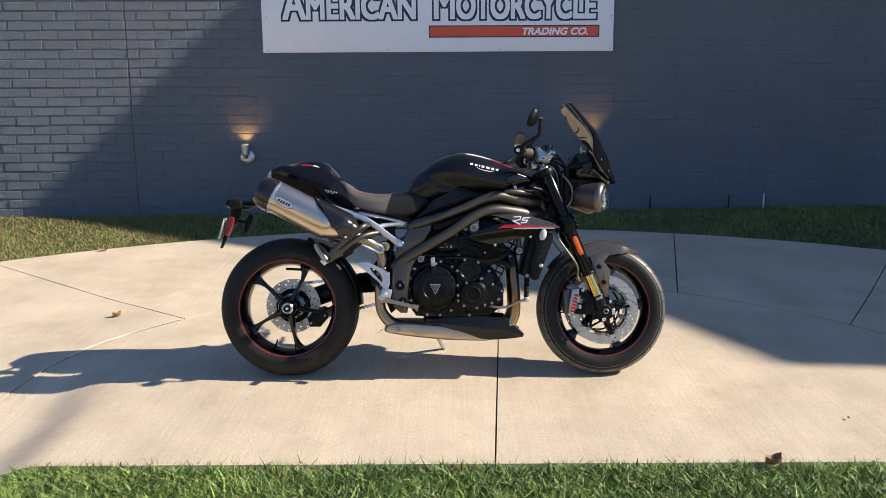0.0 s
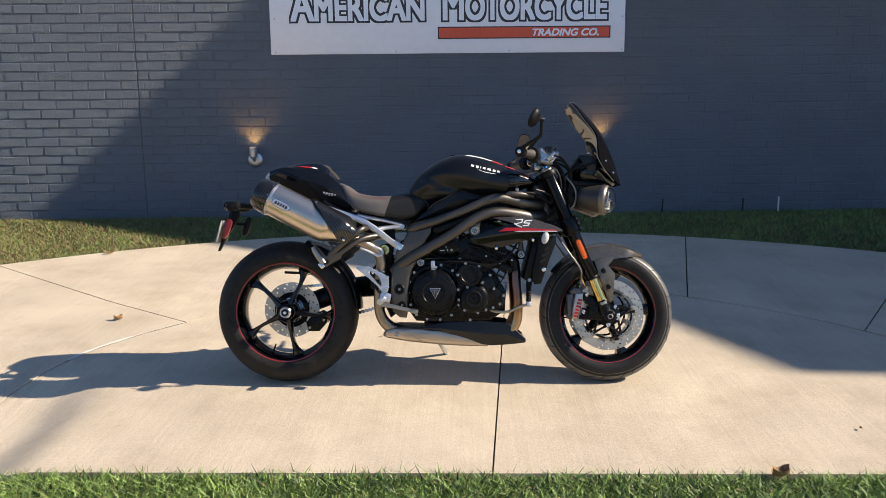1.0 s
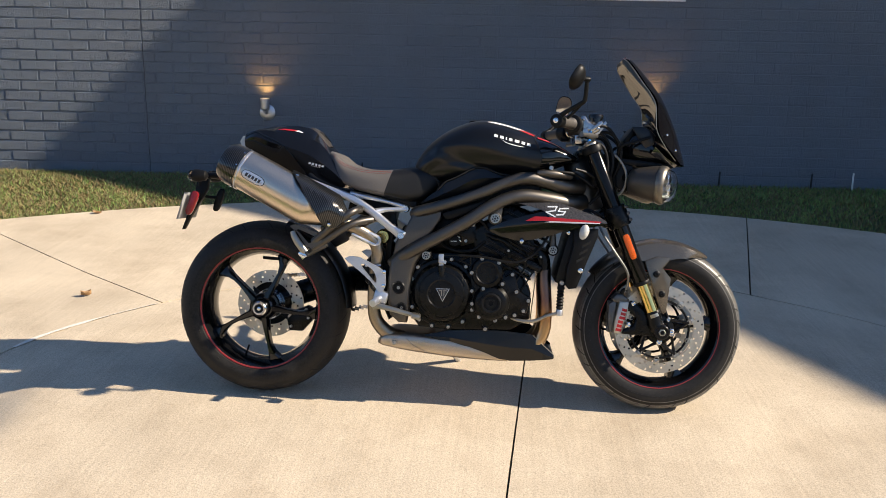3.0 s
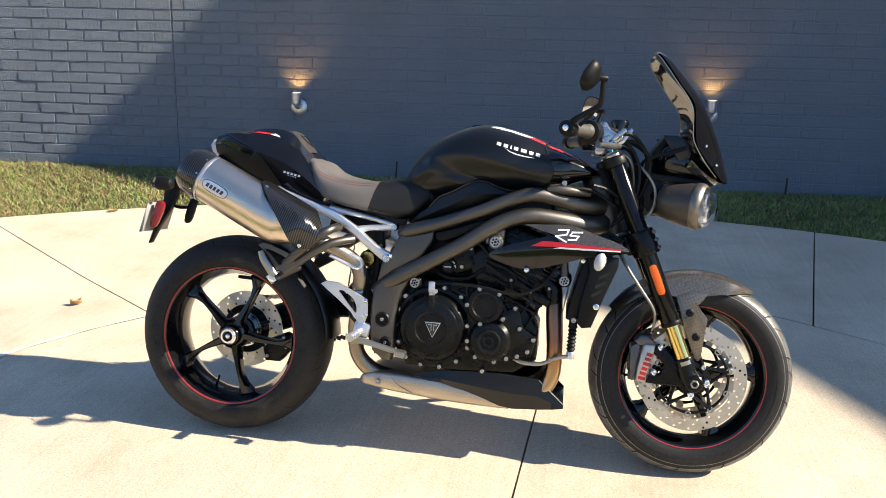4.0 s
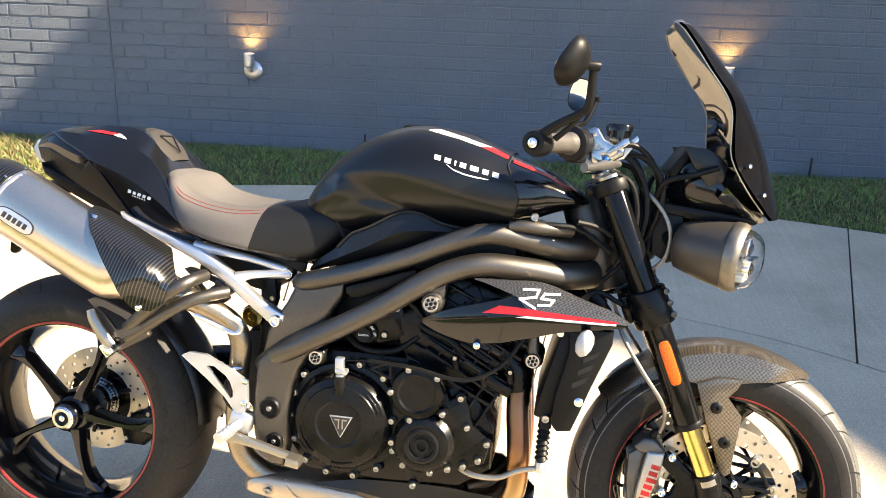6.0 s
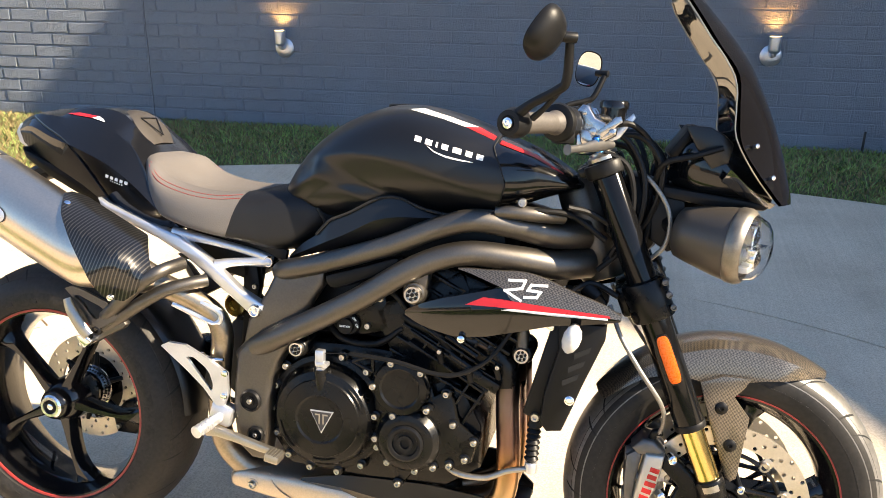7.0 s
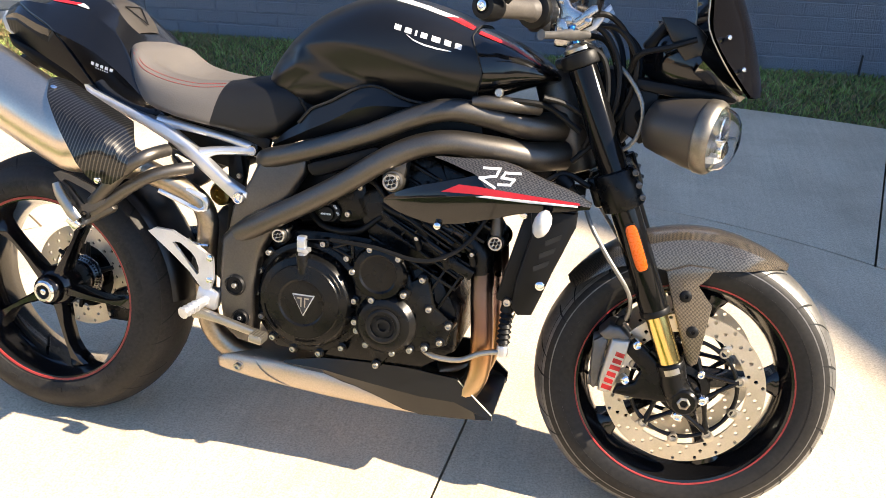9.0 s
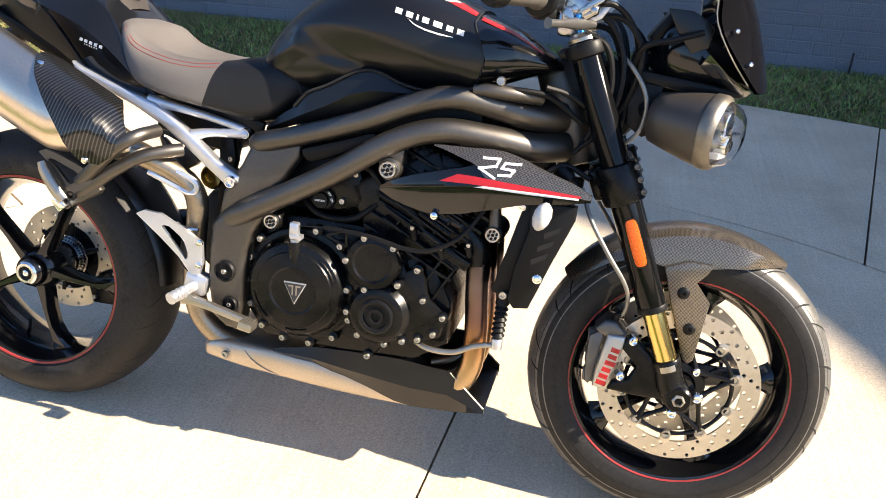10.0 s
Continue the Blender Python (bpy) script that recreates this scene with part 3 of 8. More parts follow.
# ---- motorcycle materials ----
SATIN_BLACK = material("satin_black_paint", (0.0048, 0.0048, 0.0052), 0.30, vary=0.15, scale=14, fine=400, rough_vary=0.04, spec=0.42)
GLOSS_BLACK = material("gloss_black_paint", (0.0045, 0.0045, 0.005), 0.14, vary=0.1, scale=14, coat=0.35, rough_vary=0.04, spec=0.3)
PLASTIC = material("black_plastic", (0.0058, 0.0058, 0.006), 0.44, vary=0.2, scale=30, fine=500, bump=0.0002, spec=0.19)
ENGINE = material("black_engine_casting", (0.0042, 0.0041, 0.004), 0.27, vary=0.25, scale=25, fine=600, bump=0.0003, spec=0.22)
FRAME = material("graphite_frame_paint", (0.112, 0.102, 0.091), 0.44, metal=0.95, vary=0.15, scale=9, fine=300, rough_vary=0.07)
TITAN = material("brushed_titanium", (0.66, 0.56, 0.45), 0.30, metal=1.0, vary=0.10, scale=6, fine=250, rough_vary=0.05)
COLLECTOR = material("warm_steel", (0.52, 0.44, 0.35), 0.42, metal=0.9, vary=0.15, scale=10, fine=300, rough_vary=0.1)
PIPE_TAN = material("dull_tan_steel", (0.33, 0.27, 0.20), 0.36, metal=0.95, vary=0.2, scale=12, fine=200, rough_vary=0.08)
HEADER = material("heat_tinted_steel", (0.30, 0.24, 0.18), 0.30, metal=1.0, vary=0.15, scale=10, fine=120)


def heat_tint(m):
    """Steel that has blued and browned towards the cylinder head: tan below, amber, plum, then near black."""
    nt = m.node_tree
    N, K = nt.nodes.new, nt.links.new
    sep, warp, mr, ramp = N("ShaderNodeSeparateXYZ"), N("ShaderNodeMath"), N("ShaderNodeMapRange"), N("ShaderNodeValToRGB")
    tc = next(n for n in nt.nodes if n.bl_idname == "ShaderNodeTexCoord")
    ns = next(n for n in nt.nodes if n.bl_idname == "ShaderNodeTexNoise")
    K(tc.outputs["Object"], sep.inputs[0])
    warp.operation = "MULTIPLY_ADD"
    warp.inputs[1].default_value = 0.05
    K(ns.outputs["Fac"], warp.inputs[0])
    K(sep.outputs["Z"], warp.inputs[2])
    mr.inputs["From Min"].default_value, mr.inputs["From Max"].default_value = 0.22, 0.62
    K(warp.outputs[0], mr.inputs["Value"])
    stops = ((0.0, (0.52, 0.40, 0.27)), (0.25, (0.46, 0.30, 0.16)), (0.40, (0.40, 0.20, 0.085)), (0.52, (0.22, 0.125, 0.10)), (0.68, (0.16, 0.12, 0.115)), (0.85, (0.055, 0.045, 0.04)))
    while len(ramp.color_ramp.elements) < len(stops):
        ramp.color_ramp.elements.new(0.5)
    for el, (at, col) in zip(ramp.color_ramp.elements, stops):
        el.position, el.color = at, (*col, 1)
    K(mr.outputs[0], ramp.inputs["Fac"])
    K(ramp.outputs["Color"], nt.nodes["Principled BSDF"].inputs["Base Color"])


heat_tint(HEADER)

ALU = material("cast_aluminium", (0.60, 0.61, 0.64), 0.36, metal=0.85, vary=0.08, scale=20, fine=500, bump=0.0002)
CHROME = material("bright_steel", (0.80, 0.80, 0.80), 0.18, metal=1.0, vary=0.06, scale=30)
BOLT_STEEL = material("zinc_bolt", (0.50, 0.48, 0.45), 0.3, metal=1.0, vary=0.2, scale=60)
GOLD = material("gold_slider", (0.72, 0.52, 0.18), 0.16, metal=1.0, vary=0.06, scale=30, rough_vary=0.05)
DISC = material("brake_disc_steel", (0.60, 0.54, 0.45), 0.36, metal=1.0, vary=0.1, scale=18, fine=300)
RUBBER = material("tyre_rubber", (0.009, 0.0085, 0.008), 0.55, vary=0.35, scale=9, fine=120, bump=0.0004, second=(0.015, 0.0135, 0.012), spec=0.28)
# front tread: dust, with the sun's sheen on the rubber lifted into the colour
TREAD = material("dusty_sunlit_tread", (0.062, 0.059, 0.054), 0.42, vary=0.35, scale=25, fine=160, bump=0.0004, second=(0.100, 0.095, 0.087), spec=0.85)
REAR_TREAD = material("warm_dark_tread", (0.014, 0.013, 0.0115), 0.6, vary=0.35, scale=25, fine=160, bump=0.0004, second=(0.024, 0.021, 0.018), spec=0.3)
WORN_WALL = material("dusty_sidewall", (0.009, 0.0085, 0.0078), 0.6, vary=0.5, scale=26, fine=140, bump=0.0004, second=(0.018, 0.0165, 0.0145), spec=0.25)
GROOVE = material("tread_groove", (0.008, 0.008, 0.008), 0.9)
RED = material("red_trim", (0.44, 0.013, 0.015), 0.3, vary=0.1, scale=20)
RIM_RED = material("red_pinstripe", (0.27, 0.026, 0.024), 0.4, vary=0.1, scale=20)
STITCH = material("red_thread", (0.24, 0.028, 0.026), 0.6, vary=0.2, scale=80)
WHITE = material("white_decal", (0.78, 0.78, 0.76), 0.4, vary=0.03)
AMBER = material("amber_reflector", (0.72, 0.11, 0.003), 0.28, vary=0.15, scale=300, fine=900, bump=0.0008)
PLATE_GREY = material("plate_sheet", (0.30, 0.30, 0.30), 0.45, vary=0.1, scale=30)
RED_LENS = material("red_reflector", (0.15, 0.010, 0.012), 0.2, vary=0.2, scale=200, bump=0.0006)
SEAT = material("grey_seat_cover", (0.096, 0.086, 0.078), 0.45, vary=0.12, scale=12, fine=450, bump=0.0005)
CARBON = carbon_material()
TWILL = carbon_material("twill_carbon", (0.062, 0.057, 0.048), True)
# near-black cover colour for the seat's shaded front
SEAT_SHADE = material("shaded_seat_cover", (0.006, 0.006, 0.0065), 0.5, vary=0.15, scale=14, fine=450, bump=0.0004, spec=0.3)
FROST = material("frosted_lens", (0.50, 0.49, 0.46), 0.25, vary=0.1, scale=40, coat=0.4)
SMOKED = glass("smoked_lens", (0.22, 0.20, 0.18), 0.05)
CLEAR = glass("clear_lens", (0.98, 0.98, 0.98), 0.02)
SMOKE = material("dark_mirror_screen", (0.006, 0.006, 0.006), 0.04, vary=0.05, scale=10, rough_vary=0.01)
SMOKE.node_tree.nodes["Principled BSDF"].inputs["IOR"].default_value = 2.5
FILM = material("dark_outer_cover", (0.004, 0.0036, 0.0038), 0.07, vary=0.05, scale=10, rough_vary=0.02, spec=0.3)
MIRROR = material("mirror_glass", (0.62, 0.63, 0.64), 0.03, metal=1.0, vary=0.01, rough_vary=0.01)
GRIP = material("grey_grip_rubber", (0.065, 0.057, 0.050), 0.55, vary=0.2, scale=40, fine=300, bump=0.0006)
CAST_GREY = material("dark_cast_metal", (0.13, 0.125, 0.12), 0.42, metal=0.7, vary=0.15, scale=30, rough_vary=0.1)
SILVER_PAINT = material("silver_caliper", (0.50, 0.48, 0.43), 0.36, metal=0.7, vary=0.06, scale=30)
BLUE = material("blue_anodised", (0.03, 0.20, 0.55), 0.25, metal=0.9)
HOSE = material("braided_hose", (0.24, 0.23, 0.21), 0.4, metal=0.6, vary=0.35, scale=400, fine=900, bump=0.0005)
SHELL = material("bronze_grey_metal", (0.060, 0.052, 0.044), 0.42, metal=0.4, vary=0.12, scale=12, fine=400)
FORK_BLACK = material("hard_black_anodising", (0.004, 0.004, 0.0043), 0.10, vary=0.1, scale=14, rough_vary=0.03, spec=0.22)
PERCH = material("cast_lever_metal", (0.44, 0.43, 0.42), 0.22, metal=1.0, vary=0.2, scale=40, fine=300, bump=0.0003)
DULL_BEZEL = material("dusty_bezel", (0.20, 0.18, 0.15), 0.42, metal=0.8, vary=0.35, scale=60, fine=700, bump=0.0003)
BEZEL = material("pale_bezel", (0.38, 0.35, 0.30), 0.32, metal=0.9, vary=0.12, scale=20, fine=300)

# ---- the motorcycle: x ahead, y to its left, z up, leaning on its stand ----
bike = tagged(new("motorcycle"), "black naked sport motorcycle leaning on its side stand on the concrete", "motorcycle")
bike.matrix_world = pose(0, 0, 0.0, -9.0, 0, 0)
RA, FA = (-0.7200, 0.0, 0.321), (0.7240, 0.0, 0.303)


def P(name, bm, mat, parent=None, label="", smooth=40.0):
    return part(name, bm, mat, parent or bike, label, smooth)


def bolt_mesh():
    bm = bmesh.new()
    spun(bm, (0, 0, 0), (0, -1, 0), [(1.0, -0.6), (1.0, 0.0), (1.0, 0.5), (0.8, 0.8), (0.5, 0.8), (0.42, 0.35)], 10)
    bmesh.ops.recalc_face_normals(bm, faces=bm.faces)
    me = bpy.data.meshes.new("bolt")
    bm.to_mesh(me)
    bm.free()
    me.materials.append(BOLT_STEEL)
    me.shade_smooth()
    me.set_sharp_from_angle(angle=radians(35))
    return me


BOLT = bolt_mesh()


def bolt(x, y, z, r=0.006, parent=None, turn=0):
    ob = new("bolt", BOLT)
    ob.parent = parent or bike
    ob.matrix_basis = pose(x, y, z, 0, 0, turn) @ Matrix.Diagonal((r, r, r, 1))
    return ob


# wheels
def perforated(bm, c, r0, r1, y, thick, n, rings, hole, phase=0.0):
    """A disc ring with rows of drilled holes."""
    dr = (r1 - r0) / rings
    layers = []
    for side in (y, y + thick):
        at = {}

        def vert(r, a):
            key = (round(r, 5), round(a % (2 * math.pi), 4))
            if key not in at:
                at[key] = bm.verts.new((c[0] + r * math.cos(a), c[1] + side, c[2] + r * math.sin(a)))
            return at[key]
        cells = []
        for i in range(rings):
            for k in range(n):
                a0, a1 = 2 * math.pi * k / n, 2 * math.pi * (k + 1) / n
                am, rm = (a0 + a1) / 2, r0 + dr * (i + 0.5)
                ra, rb = r0 + dr * i, r0 + dr * (i + 1)
                outer = [vert(ra, a0), vert(ra, am), vert(ra, a1), vert(rm, a1), vert(rb, a1), vert(rb, am), vert(rb, a0), vert(rm, a0)]
                if (k + i) % rings == 0:
                    inner = [bm.verts.new((c[0] + (rm + hole * math.sin(q)) * math.cos(am + hole * math.cos(q) / rm), c[1] + side, c[2] + (rm + hole * math.sin(q)) * math.sin(am + hole * math.cos(q) / rm))) for q in (radians(225 + 45 * j) for j in range(8))]
                else:
                    inner = None
                cells.append((outer, inner))
        layers.append(cells)
    for (o0, i0), (o1, i1) in zip(*layers):
        for o, i, flip in ((o0, i0, 1), (o1, i1, -1)):
            if i is None:
                bm.faces.new(o[::flip])
            else:
                for j in range(8):
                    q = (o[j], o[(j + 1) % 8], i[(j + 1) % 8], i[j])
                    bm.faces.new(q[::flip])
        if i0:
            for j in range(8):
                bm.faces.new((i0[j], i0[(j + 1) % 8], i1[(j + 1) % 8], i1[j]))
    turned(bm, (c[0], c[1], c[2]), [(r1, y), (r1, y + thick)], n * 2, closed=False)
    turned(bm, (c[0], c[1], c[2]), [(r0, y + thick), (r0, y)], n * 2, closed=False)
    return bm


def spoke(bm, c, ang, r0, r1, w0, wm, w1, y0, y1, ym, sweep=0.0):
    """A cast spoke: a tapered bar from hub to rim that flares where it meets the rim."""
    rings = []
    for t in (0, 0.15, 0.4, 0.65, 0.82, 0.93, 1.0):
        r = r0 + (r1 - r0) * t
        w = w0 + (wm - w0) * min(1, t / 0.5) if t < 0.65 else wm + (w1 - wm) * ((t - 0.65) / 0.35) ** 2
        a = ang + sweep * math.sin(math.pi * t)
        near = y0 + (ym - y0) * t
        far = y1 + (0.02 - y1) * t * 0.3
        rad, tan = V(math.cos(a), 0, math.sin(a)), V(-math.sin(a), 0, math.cos(a))
        o = V(*c) + rad * r
        rings.append([bm.verts.new(o + tan * (w * u) + V(0, yy, 0)) for u, yy in ((-0.5, near + 0.006), (-0.3, near), (0.3, near), (0.5, near + 0.006), (0.5, far), (-0.5, far))])
    skin(bm, rings)


def wheel(name, c, R, half, spokes_at, front):
    bm = bmesh.new()
    lip = half * 0.88
    g = 0.972 if front else 1.008
    turned(bm, c, [(r * g, y) for r, y in [(0.2225, -lip), (0.2245, -lip + 0.006), (0.213, -lip + 0.012), (0.208, -lip * 0.55), (0.203, -lip * 0.3), (0.203, lip * 0.3), (0.208, lip * 0.55), (0.213, lip - 0.012), (0.2245, lip - 0.006), (0.2225, lip), (0.214, lip - 0.002), (0.202, lip * 0.62), (0.195, lip * 0.35), (0.192, 0), (0.195, -lip * 0.35), (0.202, -lip * 0.62), (0.214, -lip + 0.002)]], 96)
    rim = P(name, bm, GLOSS_BLACK, None, "gloss black cast five-spoke wheel")
    for k in range(5):
        a = radians(spokes_at + 72 * k)
        bm = bmesh.new()
        if front:
            spoke(bm, c, a, 0.025, 0.196, 0.038, 0.017, 0.070, -0.030, 0.030, -0.022)
        else:
            spoke(bm, c, a, 0.03, 0.200, 0.030, 0.0135, 0.050, -0.064, -0.026, -0.050, -0.07)
        P("spoke", bm, GLOSS_BLACK, rim)
    bm = bmesh.new()
    n = 9
    prof = [(0.2235 * g, -lip - 0.001)]
    for k in range(-n, n + 1):
        t = k / n
        # round crown with squarer shoulders
        ang = t * math.pi / 2
        y = half * math.sin(ang) * 1.0
        r = 0.245 + (R - 0.245) * abs(math.cos(ang)) ** 0.80
        prof.append((r, y))
    prof.append((0.2235 * g, lip + 0.001))
    prof += [(0.215 * g, lip * 0.9), (0.215 * g, -lip * 0.9)]
    turned(bm, c, prof, 112)
    P("tyre", bm, RUBBER, rim, "black road tyre with worn tread edges", 50)
    # tread grooves, raked slashes down the shoulders
    bm = bmesh.new()

    def crown(y):
        ang = math.asin(max(-1, min(1, y / half)))
        return 0.245 + (R - 0.245) * abs(math.cos(ang)) ** 0.80

    band = bmesh.new()
    ys = [half * (0.955 if front else 0.80) * k / 8 for k in range(-8, 9)]
    turned(band, c, [(crown(y) + 0.0003, y) for y in ys] + [(crown(y) - 0.003, y) for y in ys[::-1]], 112)
    P("tread", band, TREAD if front else REAR_TREAD, rim, "dusty worn tread, lightened for sunlit sheen" if front else "dark worn tread", 50)
    if not front:
        # dusty ring on the outer sidewall, with raised marks that cannot be read
        band = bmesh.new()
        ring = [(0.2275, half * 0.955), (0.236, half * 0.98), (0.2455, half + 0.0008), (0.254, half * 0.994 + 0.0008), (0.264, half * 0.974 + 0.0008)]
        turned(band, c, [(r, -y) for r, y in ring] + [(r - 0.001, -y + 0.003) for r, y in ring[::-1]], 112)
        P("sidewall_band", band, WORN_WALL, rim, "dusty brown sidewall", 50)
        for k in range(24):
            if k % 12 in (5, 10, 11):
                continue
            bm = bmesh.new()
            a = 2 * math.pi * (k + 0.35) / 24
            da = 0.045 + 0.02 * (k % 3)
            quad = [V(c[0] + r * math.cos(b), -half - 0.0012, c[2] + r * math.sin(b)) for r, b in ((0.240, a), (0.240, a + da), (0.2505, a + da * 0.94), (0.2505, a + da * 0.06))]
            back = [p + V(0, 0.002, 0) for p in quad]
            skin(bm, [[bm.verts.new(p) for p in quad], [bm.verts.new(p) for p in back]])
            P("sidewall_mark", bm, WORN_WALL, rim, "raised unreadable mark", 0)
        bm = bmesh.new()
    count = 26 if front else 24
    for s in (-1, 1):
        for k in range(count):
            a0 = 2 * math.pi * (k + (0.5 if s > 0 else 0)) / count
            long = k % 2 == 0
            pts = []
            for i in range(7):
                t = i / 6
                y = s * half * ((0.30 if long else 0.52) + (0.54 if long else 0.36) * t) * (1.10 if front else 1.0)
                pts.append((a0 + (0.16 if long else 0.07) * t * (1 if front else -1), y, 0.0022 * math.sin(math.pi * min(1, 0.12 + t * 0.85)) + 0.0004))
            rows = []
            for a, y, w in pts:
                r = crown(y) + 0.0009
                rows.append([bm.verts.new((c[0] + r * math.cos(a + u * w / r), c[1] + y + 0.0006 * s, c[2] + r * math.sin(a + u * w / r))) for u in (-1, 1)])
            skin(bm, rows, caps=False, closed=False)
    tagged(P("tread_pattern", bm, GROOVE, rim, "black raked grooves", 0), kind="stuff")
    # raised ring and moulded letters' bars on the sidewall
    bm = bmesh.new()
    for y in (-1, 1):
        turned(bm, c, [(0.2465, y * half * 0.994), (0.2465, y * half * 1.006), (0.2445, y * half * 1.006), (0.2445, y * half * 0.994)], 96)
    P("sidewall_ring", bm, RUBBER, rim)
    wide = 0.0 if front else 0.0022
    for s in (-1, 1):
        bm = bmesh.new()
        turned(bm, c, [(r * g, y) for r, y in [(0.2222, s * (lip + 0.0018)), (0.2194 - wide, s * (lip + 0.0012)), (0.2190 - wide, s * (lip - 0.003)), (0.2224, s * (lip - 0.002))]], 96)
        P("pinstripe", bm, RIM_RED, rim, "thin red rim stripe")
    # valve and balance weight
    bm = bmesh.new()
    a = radians(spokes_at + 180)
    rod(bm, (c[0] + 0.196 * math.cos(a), 0, c[2] + 0.196 * math.sin(a)), (c[0] + 0.165 * math.cos(a), -0.01, c[2] + 0.165 * math.sin(a)), 0.004, 0.0035, 8)
    P("valve", bm, PLASTIC, rim)
    return rim


rear = wheel("rear_wheel", RA, 0.320, 0.095, 68, False)
front = wheel("front_wheel", FA, 0.301, 0.0625, 5, True)

# rear hub, disc, sprocket
bm = bmesh.new()
spun(bm, (RA[0], 0.11, RA[2]), (0, -1, 0), [(0.030, 0), (0.046, 0.02), (0.050, 0.10), (0.052, 0.15), (0.046, 0.168), (0.036, 0.176), (0.034, 0.192), (0.030, 0.196)], 40)
P("hub", bm, GLOSS_BLACK, rear)
bm = bmesh.new()
spun(bm, (RA[0], -0.086, RA[2]), (0, -1, 0), [(0.027, 0), (0.027, 0.006), (0.023, 0.010), (0.017, 0.010), (0.016, 0.002)], 32)
P("axle_nut", bm, CHROME, rear, "bright axle nut ring")
bm = bmesh.new()
spun(bm, (RA[0], -0.086, RA[2]), (0, -1, 0), [(0.0155, 0), (0.0155, 0.004), (0.012, 0.005)], 24)
P("axle_plug", bm, PLASTIC, rear)
bm = bmesh.new()
spun(bm, (RA[0], -0.0905, RA[2]), (0, -1, 0), [(0.007, 0), (0.007, 0.004), (0.005, 0.005)], 16)
P("axle_cap", bm, CHROME, rear)
bm = bmesh.new()
perforated(bm, RA, 0.082, 0.128, 0.055, 0.005, 48, 3, 0.0042)
P("brake_disc", bm, DISC, rear, "drilled steel disc")
for k in range(6):
    bm = bmesh.new()
    a = radians(60 * k + 20)
    rod(bm, (RA[0] + 0.03 * math.cos(a), 0.057, RA[2] + 0.03 * math.sin(a)), (RA[0] + 0.088 * math.cos(a), 0.057, RA[2] + 0.088 * math.sin(a)), 0.008, 0.006, 8)
    P("carrier_arm", bm, PLASTIC, rear)
bm = bmesh.new()
n = 40
rings = [[], []]
for i in range(n * 2):
    r = 0.104 if i % 2 else 0.098
    a = math.pi * i / n
    for s, y in ((0, 0.098), (1, 0.104)):
        rings[s].append(bm.verts.new((RA[0] + r * math.cos(a), y, RA[2] + r * math.sin(a))))
skin(bm, rings)
P("sprocket", bm, PLASTIC, rear)
bm = bmesh.new()
perforated(bm, RA, 0.045, 0.058, 0.045, 0.003, 40, 1, 0.0028)
P("sensor_ring", bm, CHROME, rear, "slotted speed sensor ring")
bm = bmesh.new()
plate(bm, [(-0.650, 0.262), (-0.622, 0.300), (-0.575, 0.318), (-0.548, 0.305), (-0.552, 0.265), (-0.590, 0.222), (-0.640, 0.222)], 0.030, 0.085, 0.008)
cal = P("rear_caliper", bm, ENGINE, None, "black rear brake caliper")
for x, z in ((-0.632, 0.240), (-0.566, 0.275), (-0.575, 0.306)):
    bolt(x, 0.028, z, 0.006, cal)

# front discs with their carriers: five feet, from each of which two arms reach the main bobbins; arcs hold those between
def round_at(r, deg, y):
    return (FA[0] + r * math.cos(radians(deg)), y, FA[2] + r * math.sin(radians(deg)))


for s in (-1, 1):
    bm = bmesh.new()
    perforated(bm, FA, 0.121, 0.158, s * 0.062 - 0.0025, 0.005, 66, 3, 0.0040)
    d = P("brake_disc", bm, DISC, front, "drilled floating steel disc")
    bm = bmesh.new()
    turned(bm, FA, [(0.030, s * 0.052), (0.050, s * 0.054), (0.053, s * 0.060), (0.048, s * 0.066), (0.034, s * 0.068)], 40)
    carrier = P("disc_carrier", bm, ENGINE, front, "black spidery disc carrier")
    for k in range(5):
        foot = -21 + 72 * k
        for side in (-36, 36):
            p0, p1 = round_at(0.046, foot, s * 0.063), round_at(0.103, foot + side, s * 0.062)
            bm = bmesh.new()
            tube(bm, [(*p0, 0.0070), (*[(u + w) / 2 for u, w in zip(p0, p1)], 0.0046), (*p1, 0.0072)], seg=8, n=4)
            P("carrier_arm", bm, ENGINE, carrier)
            bm = bmesh.new()
            tube(bm, [(*round_at(0.104, foot + side * u, s * 0.062), 0.0040 + 0.0012 * abs(2 * u - 1)) for u in (0, 0.25, 0.5, 0.75, 1)], seg=8, n=3)
            P("carrier_arc", bm, ENGINE, carrier)
        bm = bmesh.new()
        spun(bm, round_at(0.046, foot, s * 0.062), (0, s, 0), [(0.0085, 0), (0.0085, 0.010), (0.0065, 0.012), (0.004, 0.012), (0.0035, 0.008)], 14)
        P("carrier_bolt", bm, CHROME, carrier)
    for k in range(10):
        deg = 15 + 36 * k
        bm = bmesh.new()
        spun(bm, round_at(0.1165, deg, s * 0.0595), (0, s, 0), [(0.0105, 0), (0.0105, 0.005), (0.008, 0.0055)], 14)
        P("disc_lug", bm, DISC, d)
        bm = bmesh.new()
        spun(bm, round_at(0.108, deg, s * 0.056), (0, s, 0), [(0.0105, 0), (0.0105, 0.009), (0.0092, 0.0115), (0.0060, 0.0115), (0.0052, 0.005)], 18)
        P("bobbin", bm, BEZEL, carrier)
bm = bmesh.new()
rod(bm, (FA[0], -0.095, FA[2]), (FA[0], 0.095, FA[2]), 0.030, seg=24)
P("hub", bm, GLOSS_BLACK, front)


